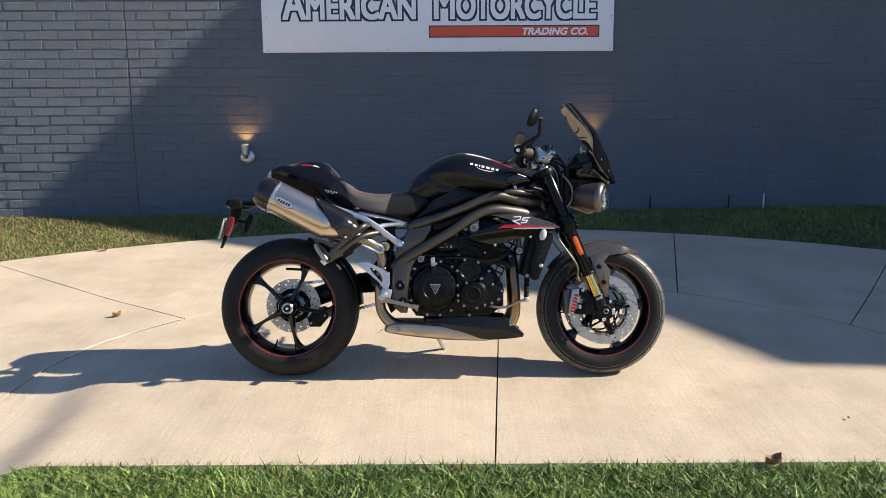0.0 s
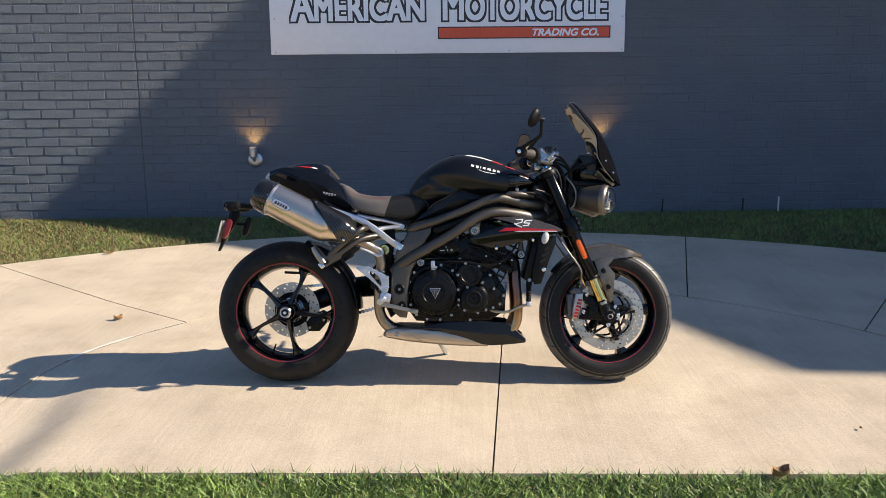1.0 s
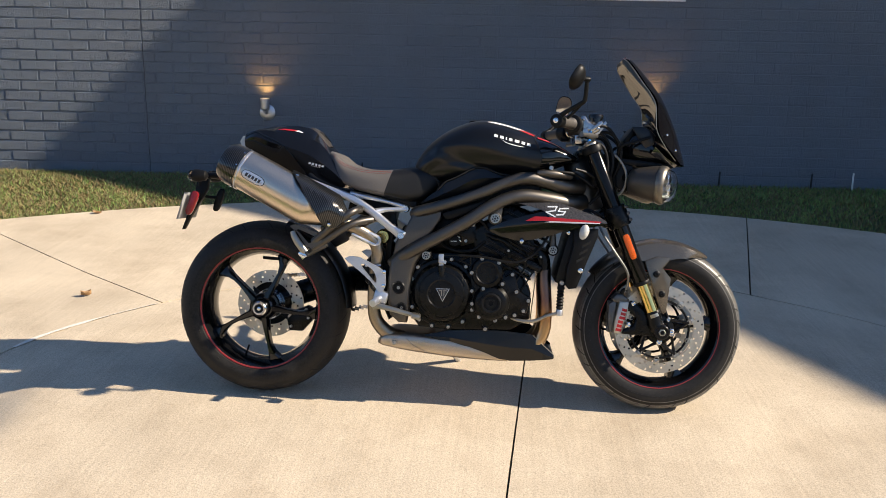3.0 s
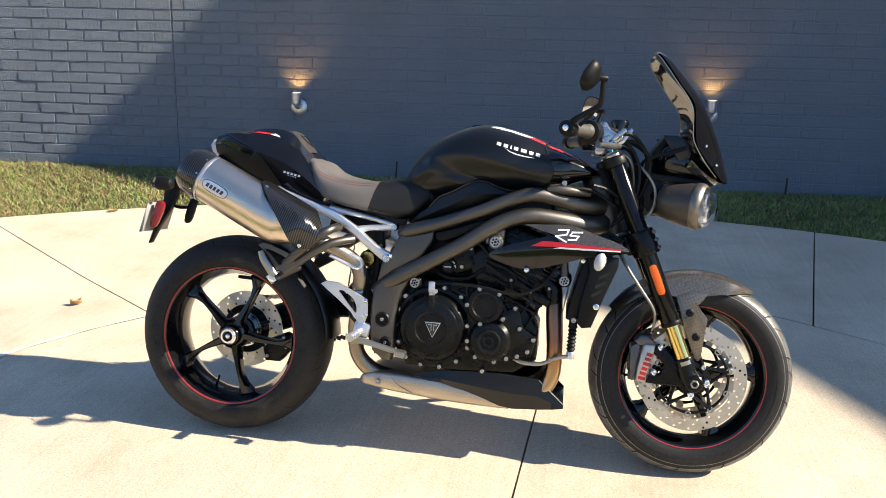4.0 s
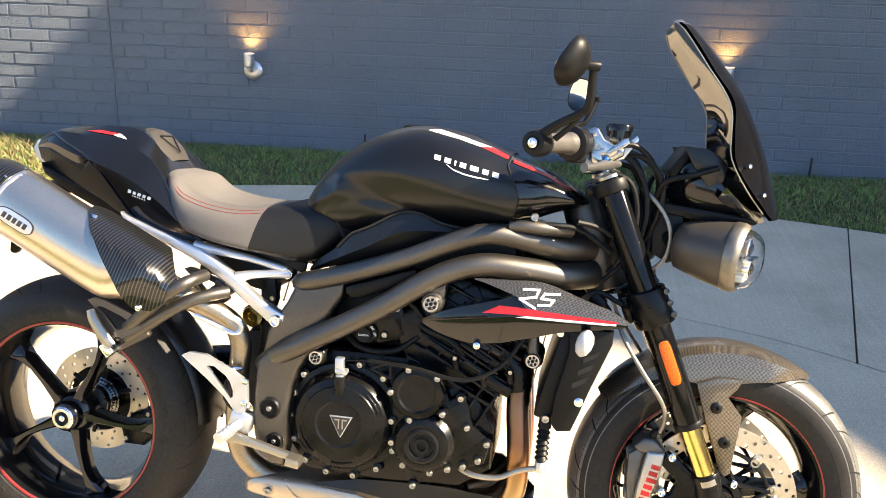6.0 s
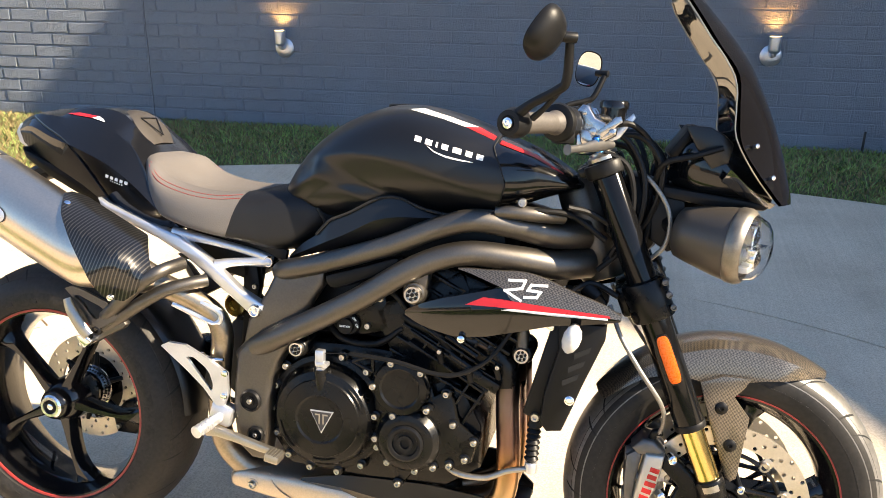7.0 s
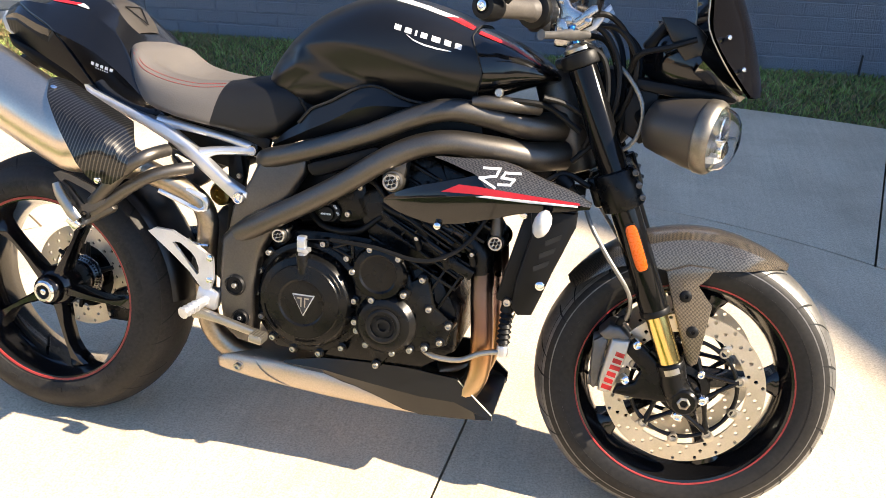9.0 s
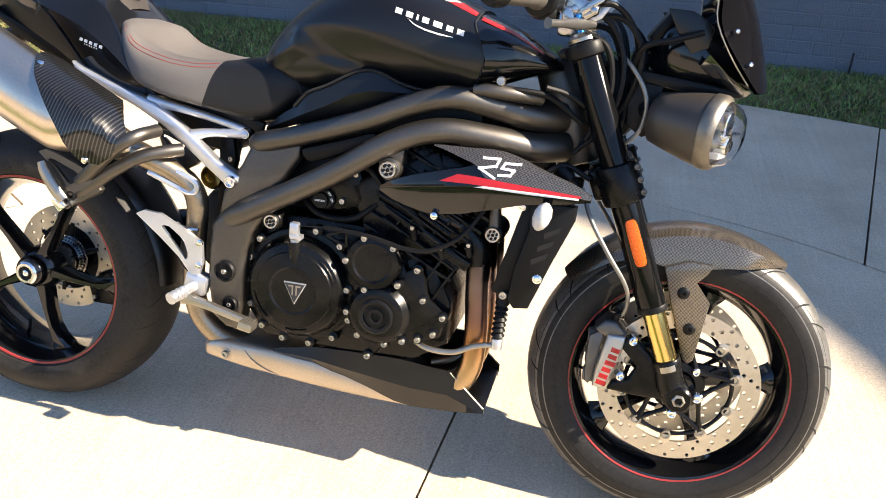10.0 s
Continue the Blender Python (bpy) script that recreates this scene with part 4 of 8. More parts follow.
# lofted bodies
def sgn_pow(v, e):
    return math.copysign(abs(v) ** e, v)


class Body:
    """A smooth body along x: stations of x, lowest z, highest z, half width, squareness (0.5 boxy, 1 round), height share of the widest line."""

    def __init__(self, stations, n=5):
        self.rows = np.array(smooth_path(stations, n))

    def mesh(self, bm, seg=36, y=0.0, cap=True):
        rings = []
        for x, lo, hi, w, e, m in self.rows:
            mid = lo + (hi - lo) * m
            rings.append([bm.verts.new((x, y + w * sgn_pow(math.cos(a), e), mid + (hi - mid if math.sin(a) > 0 else mid - lo) * sgn_pow(math.sin(a), e))) for a in (2 * math.pi * k / seg for k in range(seg))])
        skin(bm, rings, caps=cap)
        return bm

    def side(self, x, z):
        """Half width of the body at x and z."""
        v = [float(np.interp(x, self.rows[:, 0], self.rows[:, i])) for i in range(1, 6)]
        lo, hi, w, e, m = v
        mid = lo + (hi - lo) * m
        q = min(0.999, abs(z - mid) / (hi - mid if z > mid else mid - lo))
        return w * (1 - q ** (2 / e)) ** (e / 2)


def decal(name, body, quads, mat, parent, label="", lift=0.0012, steps=5, s=-1):
    """Flat shapes laid on a body's side: each quad of four (x, z) corners is followed over the surface."""
    bm = bmesh.new()
    for a, b, c, d in quads:
        rows = []
        for i in range(steps + 1):
            u = i / steps
            lo, hi = [p + (q - p) * u for p, q in zip(a, b)], [p + (q - p) * u for p, q in zip(d, c)]
            rows.append([bm.verts.new((x, s * (body(x, z) + lift), z)) for x, z in ([lo[j] + (hi[j] - lo[j]) * t for j in (0, 1)] for t in (0, 0.5, 1))])
        skin(bm, rows, caps=False, closed=False)
    return P(name, bm, mat, parent, label, 0)


def blocks(x0, z0, x1, z1, n, h, slant=0.2, gap=0.22):
    """A row of plain slanted blocks from (x0, z0) to (x1, z1): stands for lettering of a make."""
    out = []
    for k in range(n):
        a, b = (k + gap / 2) / n, (k + 1 - gap / 2) / n
        xa, za = x0 + (x1 - x0) * a, z0 + (z1 - z0) * a
        xb, zb = x0 + (x1 - x0) * b, z0 + (z1 - z0) * b
        out.append(((xa, za), (xb, zb), (xb + h * slant, zb + h), (xa + h * slant, za + h)))
    return out


# fuel tank
tank_body = Body([(-0.170, 0.815, 0.845, 0.05, 0.8, 0.5), (-0.155, 0.80, 0.885, 0.092, 0.8, 0.45), (-0.115, 0.79, 0.938, 0.122, 0.8, 0.45), (-0.04, 0.785, 0.994, 0.144, 0.78, 0.48), (0.06, 0.79, 1.027, 0.160, 0.76, 0.50), (0.16, 0.80, 1.016, 0.163, 0.76, 0.52), (0.262, 0.815, 0.983, 0.147, 0.74, 0.52)], 12)
SHOULDER = ((-0.17, -0.10, -0.064, -0.013, 0.042, 0.097, 0.152, 0.206, 0.27), (0.862, 0.905, 0.926, 0.933, 0.930, 0.919, 0.902, 0.888, 0.872))


def knee_fold(x, z):
    """How far the tank's side is drawn in below its shoulder crease, and how the rear facet comes out again."""
    below = float(np.interp(x, *SHOULDER)) - z
    ease = min(1.0, max(0.0, (x + 0.17) / 0.06)) * min(1.0, max(0.0, (0.275 - x) / 0.10))
    fold = 0.38 * max(0.0, min(0.060, below)) * ease
    facet = 0.888 - 0.42 * (x + 0.005) - z
    return fold - 0.30 * max(0.0, min(0.035, facet)) * ease * min(1.0, max(0.0, (0.10 - x) / 0.05))


def seam_bow(z):
    """The seam between tank and front cover bows forward below the shoulder."""
    return float(np.interp(z, (0.843, 0.862, 0.894, 0.928, 0.958, 0.978), (0.005, 0.014, 0.023, 0.010, -0.004, 0.001)))


def tank_side(x, z):
    return tank_body.side(x, z) - knee_fold(x, z)


bm = bmesh.new()
tank_body.mesh(bm, 150)
for v in bm.verts:
    v.co.y -= math.copysign(min(abs(v.co.y) * 0.5, knee_fold(v.co.x, v.co.z)), v.co.y)
    v.co.x += seam_bow(v.co.z) * min(1.0, max(0.0, (v.co.x - 0.20) / 0.062))
tank = P("fuel_tank", bm, SATIN_BLACK, None, "satin black fuel tank", 60)
cover_body = Body([(0.264, 0.838, 0.978, 0.144, 0.66, 0.5), (0.31, 0.850, 0.962, 0.132, 0.66, 0.5), (0.36, 0.866, 0.938, 0.112, 0.7, 0.5), (0.405, 0.878, 0.910, 0.085, 0.8, 0.5), (0.422, 0.884, 0.898, 0.05, 0.9, 0.5)], 8)
bm = cover_body.mesh(bmesh.new(), 90)
for v in bm.verts:
    v.co.x += seam_bow(v.co.z) * max(0.0, 1 - (v.co.x - 0.264) / 0.08)
P("tank_cover", bm, GLOSS_BLACK, tank, "gloss black front tank cover", 60)
# seam round the cover's rear edge
bm = bmesh.new()
tube(bm, [(0.263 + seam_bow(z), y, z) for y, z in [(0.147 * 0.985 * sgn_pow(math.cos(a), 0.68), 0.9075 + 0.0735 * sgn_pow(math.sin(a), 0.68)) for a in (2 * math.pi * k / 40 for k in range(41))]], 0.0014, 6, 2)
P("cover_seam", bm, GROOVE, tank, "dark open seam")
# maker's mark on the flank: plain slanted blocks over a curved underline
for u0, u1 in ((0.0, 0.10), (0.16, 0.26), (0.315, 0.345), (0.40, 0.495), (0.56, 0.685), (0.745, 0.84), (0.90, 0.995)):
    at = lambda u, h: (0.117 + 0.127 * u + 0.10 * h, 0.9632 - 0.0305 * u + h)
    decal("emblem", tank_side, [(at(u0, 0), at(u1, 0), at(u1, 0.0095), at(u0, 0.0095))], WHITE, tank, "white block of a maker's mark", steps=2)
under = [(0.142, 0.9545, 0.0006), (0.156, 0.944, 0.0022), (0.176, 0.9365, 0.0030), (0.200, 0.9315, 0.0030), (0.226, 0.929, 0.0010)]
decal("emblem", tank_side, [((a[0], a[1]), (b[0], b[1]), (b[0], b[1] + b[2]), (a[0], a[1] + a[2])) for a, b in zip(under, under[1:])], WHITE, tank, "white underline curve")
for s in (-1, 1):
    decal("tank_stripe", tank_side, [((0.090, 1.0185), (0.155, 1.0045), (0.165, 1.0085), (0.112, 1.0215)), ((0.155, 1.0045), (0.200, 0.9915), (0.222, 0.9915), (0.165, 1.0085))], WHITE, tank, "white stripe", s=s)
    decal("tank_stripe", tank_side, [((0.202, 0.9910), (0.256, 0.9700), (0.258, 0.9760), (0.224, 0.9910))], RED, tank, "red stripe", s=s)
    decal("tank_stripe", cover_body.side, [((0.268, 0.9640), (0.330, 0.9430), (0.332, 0.9475), (0.268, 0.9700)), ((0.330, 0.9430), (0.385, 0.9140), (0.384, 0.9165), (0.332, 0.9475))], RED, tank, "red stripe", s=s)
bm = bmesh.new()
spun(bm, (0.06, 0, 1.017), (0.0, 0, 1), [(0.038, 0), (0.038, 0.0085), (0.034, 0.0108), (0.012, 0.0112)], 32)
P("filler_cap", bm, PLASTIC, tank)
bolt(0.318, -0.136, 0.862, 0.0085, tank)
# panels under the tank, creased along their length
UNDER = [(-0.132, 0.716, 0.722, 0.728), (-0.105, 0.726, 0.736, 0.752), (-0.075, 0.736, 0.750, 0.772), (-0.055, 0.742, 0.760, 0.794), (-0.042, 0.746, 0.766, 0.804), (-0.008, 0.757, 0.782, 0.819), (0.036, 0.772, 0.806, 0.844), (0.062, 0.781, 0.815, 0.8535), (0.092, 0.791, 0.820, 0.8530), (0.135, 0.803, 0.822, 0.837), (0.181, 0.815, 0.824, 0.830), (0.231, 0.826, 0.831, 0.834), (0.272, 0.836, 0.840, 0.843)]
for s in (-1, 1):
    bm = bmesh.new()
    rows = []
    for x, lo, mid, hi, w in smooth_path([(*q, 0.145 - 0.05 * max(0, -0.05 - q[0]) * 4) for q in UNDER], 4):
        rows.append([bm.verts.new((x, s * y, z)) for y, z in ((w - 0.004, hi), (w + 0.005, mid), (w - 0.008, lo), (w - 0.05, lo), (w - 0.05, hi))])
    skin(bm, rows)
    P("side_panel", bm, SATIN_BLACK, None, "satin black creased panel under the tank", 18)
    # thin dark strip along the panel's upper edge
    bm = bmesh.new()
    tube(bm, [(x, s * (0.144 - 0.05 * max(0, -0.05 - x) * 4), hi + 0.0015) for x, lo, mid, hi in UNDER[2:]], 0.0026, 8)
    P("panel_trim", bm, GROOVE, None, "thin dark strip along the panel's upper edge")
bm = bmesh.new()
box(bm, (0.12, 0, 0.77), (0.34, 0.20, 0.13), (0, -12, 0), 0.02)
P("airbox", bm, PLASTIC)

# seat: a broad dished saddle; the shade on its nose is put into the colour
seat_body = Body([(-0.478, 0.845, 0.912, 0.085, 0.7, 0.5), (-0.445, 0.800, 0.902, 0.128, 0.58, 0.34), (-0.405, 0.776, 0.868, 0.148, 0.55, 0.26), (-0.35, 0.760, 0.851, 0.154, 0.55, 0.22), (-0.29, 0.748, 0.845, 0.152, 0.55, 0.22), (-0.235, 0.738, 0.848, 0.143, 0.52, 0.24), (-0.175, 0.724, 0.853, 0.130, 0.50, 0.36), (-0.125, 0.735, 0.856, 0.118, 0.52, 0.42), (-0.090, 0.765, 0.838, 0.104, 0.6, 0.5), (-0.062, 0.785, 0.812, 0.085, 0.7, 0.5)], 8)


def seat_half(front):
    bm = bmesh.new()
    seat_body.mesh(bm, 72)
    for v in bm.verts:
        across = min(1.0, abs(v.co.y) / 0.105)
        top = min(1.0, max(0.0, (v.co.z - 0.80) / 0.03))
        v.co.z -= 0.026 * (1 - across ** 2) * top * math.sin(math.pi * min(1.0, max(0.0, (v.co.x + 0.50) / 0.30)))
    cut = bmesh.ops.bisect_plane(bm, geom=bm.verts[:] + bm.edges[:] + bm.faces[:], plane_co=(-0.236, 0, 0.838), plane_no=(1, 0, -0.32), clear_inner=front, clear_outer=not front)
    bmesh.ops.holes_fill(bm, edges=[e for e in bm.edges if e.is_boundary])
    return bm


seat = P("seat", seat_half(False), SEAT, None, "grey seat with red stitching, its front darkened as shade", 50)
P("seat_front", seat_half(True), SEAT_SHADE, seat, "front of the seat, darkened as if in shade", 50)
for s in (-1, 1):
    line = [(-0.448, 0.889), (-0.425, 0.867), (-0.400, 0.852), (-0.349, 0.838), (-0.293, 0.832), (-0.239, 0.8360)]
    for off in (0, 0.006):
        seam = smooth_path([(x, s * (seat_body.side(x, z - off) + 0.0008), z - off) for x, z in line], 9)
        bm = bmesh.new()
        for a, b in zip(seam, seam[1:]):
            rod(bm, a[:3] * 0.9 + b[:3] * 0.1, a[:3] * 0.15 + b[:3] * 0.85, 0.0007, seg=5)
        tagged(P("stitching", bm, STITCH, seat, "red stitching"), kind="stuff")
    bm = bmesh.new()
    tube(bm, [(x, s * (seat_body.side(x, z) + 0.002), z) for x, z in ((-0.150, 0.727), (-0.118, 0.742), (-0.085, 0.772), (-0.074, 0.793), (-0.085, 0.815), (-0.112, 0.846))], 0.0045, 8, 5)
    P("seat_piping", bm, GROOVE, seat, "dark rubber edge of the nose")
# tail
TAIL = [(-0.792, 0.960, 0.046, 0.957, 0.064, 0.935, 0.050, 0.905), (-0.745, 0.976, 0.066, 0.970, 0.086, 0.945, 0.070, 0.885), (-0.68, 0.985, 0.080, 0.968, 0.108, 0.926, 0.085, 0.857), (-0.60, 0.990, 0.092, 0.957, 0.127, 0.905, 0.100, 0.822), (-0.54, 0.978, 0.100, 0.945, 0.137, 0.885, 0.112, 0.787), (-0.50, 0.938, 0.108, 0.922, 0.142, 0.865, 0.122, 0.772), (-0.45, 0.876, 0.122, 0.866, 0.145, 0.830, 0.130, 0.765), (-0.41, 0.832, 0.132, 0.816, 0.146, 0.795, 0.132, 0.762), (-0.37, 0.776, 0.132, 0.773, 0.140, 0.768, 0.130, 0.760)]
TL = np.array(smooth_path(TAIL, 3))


def tail_side(x, z):
    """Half width of the tail at x and z."""
    v = [float(np.interp(x, TL[:, 0], TL[:, i])) for i in range(8)]
    return float(np.interp(z, (v[7], v[5], v[3], v[1]), (v[6], v[4], v[2], v[2] * 0.55)))


bm = bmesh.new()
rows = []
for x, zt, yt, zte, yw, zw, yb, zl in TL:
    half = [(yt * 0.55, zt), (yt, zte), (yw, zw), (yb, zl)]
    rows.append([bm.verts.new((x, y, z)) for y, z in half] + [bm.verts.new((x, -y, z)) for y, z in half[::-1]])
skin(bm, rows)
rims = [ed for ed in bm.edges if len(ed.link_faces) == 2 and ed.calc_face_angle(0) > radians(14)]
bmesh.ops.bevel(bm, geom=rims, offset=0.004, segments=2, affect="EDGES", profile=0.6, clamp_overlap=True)
tail = P("tail_unit", bm, GLOSS_BLACK, None, "angular black tail unit with single-seat cowl", 24)
for s in (-1, 1):
    # lower rear panel under the crease
    crease = [(-0.790, 0.952), (-0.745, 0.966), (-0.705, 0.949), (-0.640, 0.922), (-0.602, 0.884), (-0.562, 0.834), (-0.535, 0.802)]
    below = [(-0.790, 0.908), (-0.758, 0.893), (-0.720, 0.877), (-0.672, 0.855), (-0.625, 0.836), (-0.582, 0.812), (-0.545, 0.792)]
    decal("tail_panel", tail_side, [(below[k], below[k + 1], crease[k + 1], crease[k]) for k in range(6)], PLASTIC, tail, "matt black lower tail panel", 0.0025, 3, s)
    bm = bmesh.new()
    tube(bm, [(x, s * (tail_side(x, z) + 0.002), z) for x, z in crease[1:]], 0.0014, 6, 4)
    P("panel_edge", bm, GLOSS_BLACK, tail)
    bm = bmesh.new()
    tube(bm, [(x, s * (tail_side(x, z) + 0.001), z) for x, z in ((-0.505, 0.928), (-0.478, 0.900), (-0.452, 0.868), (-0.420, 0.815), (-0.385, 0.770))], 0.0024, 6, 4)
    P("panel_edge", bm, GLOSS_BLACK, tail)
# the cowl's pad on its front slope
PAD_LINE = [(-0.558, 0.979, 0.042), (-0.542, 0.975, 0.058), (-0.522, 0.960, 0.070), (-0.502, 0.936, 0.072), (-0.486, 0.912, 0.064)]
bm = bmesh.new()
rows = []
for x, z, w in smooth_path(PAD_LINE, 3):
    rows.append([bm.verts.new((x + 0.004 * (1 - u * u), w * u, z + 0.010 - 0.016 * abs(u) ** 3)) for u in (-1, -0.94, -0.5, 0, 0.5, 0.94, 1)])
skin(bm, rows, caps=False, closed=False)
got = bmesh.ops.solidify(bm, geom=bm.faces[:], thickness=0.016)
P("cowl_pad", bm, SHELL, tail, "grey-brown pad on the cowl", 40)
bm = bmesh.new()
tri = [V(-0.520, -0.028, 0.9725), V(-0.486, 0.0, 0.9385), V(-0.520, 0.028, 0.9725)]
for k in range(3):
    rod(bm, tri[k], tri[(k + 1) % 3], 0.0014, seg=6)
P("cowl_mark", bm, PLASTIC, tail)
for s in (-1, 1):
    decal("tail_stripe", tail_side, [((-0.668, 0.9755), (-0.603, 0.9695), (-0.590, 0.9735), (-0.640, 0.9785))], RED, tail, "red stripe", 0.0035, 8, s)
    decal("tail_stripe", tail_side, [((-0.601, 0.9695), (-0.566, 0.9620), (-0.572, 0.9665), (-0.588, 0.9735))], WHITE, tail, "white stripe", 0.0035, 4, s)
for q in blocks(-0.540, 0.853, -0.478, 0.840, 5, 0.0065, 0.5, 0.35) + blocks(-0.528, 0.8455, -0.492, 0.838, 6, 0.0025, 0.4, 0.5):
    decal("emblem", tail_side, [q], WHITE, tail, "small white block of a model mark", steps=1)
bm = bmesh.new()
plate(bm, [(-0.785, 0.950), (-0.802, 0.949), (-0.814, 0.930), (-0.806, 0.907), (-0.786, 0.894), (-0.768, 0.886), (-0.775, 0.910)], -0.054, 0.054, 0.008, 3)
P("tail_light", bm, FROST, tail, "pale frosted tail light lens")
bm = bmesh.new()
plate(bm, [(-0.775, 0.900), (-0.70, 0.868), (-0.60, 0.825), (-0.52, 0.785), (-0.40, 0.755), (-0.42, 0.742), (-0.55, 0.765), (-0.70, 0.835), (-0.765, 0.875)], -0.085, 0.085, 0.01)
P("undertray", bm, PLASTIC, tail)

# plate holder with lamps
bm = bmesh.new()
tube(bm, [(-0.76, 0, 0.85, 0.022), (-0.88, 0, 0.805, 0.015), (-0.955, 0, 0.803, 0.011), (-0.975, 0, 0.79, 0.012), (-0.98, 0, 0.760, 0.010)], seg=10, flat=1.5)
holder = P("plate_holder", bm, PLASTIC, None, "black plate holder arm")
bm = bmesh.new()
box(bm, (-1.019, 0.0, 0.688), (0.003, 0.182, 0.102), (0, 17, 0), 0.0012)
P("number_plate", bm, PLATE_GREY, holder, "white number plate")
bm = bmesh.new()
for z in (0.708, 0.676):
    box(bm, (-1.0218 + (z - 0.688) * 0.31, 0.0, z), (0.001, 0.13, 0.018), (0, 17, 0))
P("plate_bar", bm, SIGN_BLACK, holder)
bm = bmesh.new()
plate(bm, [(-0.990, 0.790), (-0.945, 0.790), (-0.948, 0.752), (-0.975, 0.705), (-1.010, 0.650), (-1.037, 0.598), (-1.047, 0.596), (-1.028, 0.650), (-0.998, 0.722)], -0.012, 0.012, 0.004)
P("holder_blade", bm, PLASTIC, holder)
for s in (-1, 1):
    bm = bmesh.new()
    tube(bm, [(-0.955, s * 0.01, 0.800), (-0.965, s * 0.07, 0.800)], 0.007, 8)
    P("indicator_stalk", bm, PLASTIC, holder)
    bm = bmesh.new()
    spun(bm, (-0.925, s * 0.092, 0.800), (-1, 0, 0), [(0.006, -0.008), (0.018, 0.0), (0.022, 0.02), (0.023, 0.04), (0.020, 0.046)], 18)
    P("indicator", bm, PLASTIC, holder, "black indicator bowl")
    bm = bmesh.new()
    spun(bm, (-0.968, s * 0.092, 0.800), (-1, 0, 0), [(0.021, 0), (0.019, 0.014), (0.010, 0.022), (0.003, 0.024)], 18)
    P("indicator_lens", bm, SMOKED, holder, "smoked indicator lens")
bm = bmesh.new()
plate(bm, [(-0.986, 0.740), (-0.970, 0.742), (-0.962, 0.728), (-0.975, 0.690), (-0.990, 0.660), (-1.004, 0.654), (-1.010, 0.668), (-0.997, 0.710)], -0.072, -0.050, 0.005, smooth_n=2)
P("side_reflector", bm, RED_LENS, holder, "red side reflector")
bm = bmesh.new()
plate(bm, [(-0.922, 0.752), (-0.904, 0.746), (-0.918, 0.690), (-0.932, 0.668), (-0.948, 0.674), (-0.938, 0.720)], 0.04, 0.06, 0.006, smooth_n=3)
P("side_reflector", bm, PLASTIC, holder, "dark oval reflector seen from behind")
bm = bmesh.new()
tube(bm, [(-0.985, 0, 0.735), (-0.96, 0.02, 0.722), (-0.935, 0.045, 0.720)], 0.006, 8)
tube(bm, [(-0.995, 0.0, 0.715), (-0.992, -0.03, 0.708), (-0.990, -0.055, 0.705)], 0.005, 8)
P("reflector_bracket", bm, PLASTIC, holder)

# frame
for s in (-1, 1):
    bm = bmesh.new()
    tube(bm, [(-0.158, s * 0.112, 0.688, 0.0190), (-0.135, s * 0.132, 0.697, 0.0210), (-0.051, s * 0.152, 0.722, 0.0198), (0.083, s * 0.160, 0.769, 0.0198), (0.156, s * 0.158, 0.802, 0.0207), (0.229, s * 0.145, 0.824, 0.0216), (0.303, s * 0.115, 0.815, 0.0234), (0.371, s * 0.080, 0.800, 0.0261), (0.43, s * 0.035, 0.80, 0.0306)], seg=18)
    P("frame_tube", bm, FRAME, None, "graphite aluminium frame tube", 60)
    bm = bmesh.new()
    tube(bm, [(-0.232, s * 0.118, 0.506, 0.0210), (-0.190, s * 0.140, 0.537, 0.0245), (-0.134, s * 0.158, 0.571, 0.0225), (0.015, s * 0.168, 0.656, 0.0225), (0.131, s * 0.166, 0.732, 0.0225), (0.218, s * 0.150, 0.762, 0.0234), (0.307, s * 0.118, 0.755, 0.0252), (0.382, s * 0.080, 0.742, 0.0279), (0.44, s * 0.035, 0.745, 0.0306)], seg=18)
    P("frame_tube", bm, FRAME, None, "graphite aluminium frame tube", 60)
    bm = bmesh.new()
    plate(bm, [(-0.130, 0.604), (-0.090, 0.622), (-0.060, 0.620), (-0.082, 0.582), (-0.122, 0.545), (-0.142, 0.512), (-0.153, 0.475), (-0.158, 0.420), (-0.162, 0.345), (-0.170, 0.302), (-0.199, 0.303), (-0.230, 0.330), (-0.241, 0.400), (-0.239, 0.460), (-0.232, 0.524), (-0.185, 0.572)], s * 0.100, s * 0.161, 0.016, 4)
    spar = P("pivot_plate", bm, FRAME, None, "graphite swingarm pivot casting", 50)
    for x, z, r in ((-0.199, 0.428, 0.023), (-0.187, 0.358, 0.018)):
        bm = bmesh.new()
        spun(bm, (x, s * 0.159, z), (0, s, 0), [(r, 0), (r, 0.005), (r * 0.85, 0.009), (r * 0.8, 0.004), (r * 0.4, 0.004), (r * 0.36, 0.008), (r * 0.2, 0.008)], 24)
        P("pivot_cap", bm, PLASTIC, spar, "black pivot cap")
        if s < 0:
            bolt(x, -0.165, z, r * 0.26, spar)
    # web between the two tubes
    bm = bmesh.new()
    plate(bm, [(-0.152, 0.704), (-0.09, 0.706), (-0.055, 0.705), (-0.058, 0.672), (-0.09, 0.620), (-0.15, 0.570), (-0.228, 0.530), (-0.216, 0.590), (-0.178, 0.650)], s * 0.112, s * 0.142, 0.010, 3)
    P("frame_web", bm, FRAME, spar)
    bm = bmesh.new()
    plate(bm, [(-0.052, 0.694), (-0.02, 0.706), (0.037, 0.725), (0.087, 0.742), (0.094, 0.735), (0.080, 0.719), (0.038, 0.698), (-0.019, 0.674), (-0.042, 0.674)], s * 0.115, s * 0.148, 0.008, smooth_n=2)
    P("frame_plug", bm, PLASTIC, None, "matt black panel between the tubes")
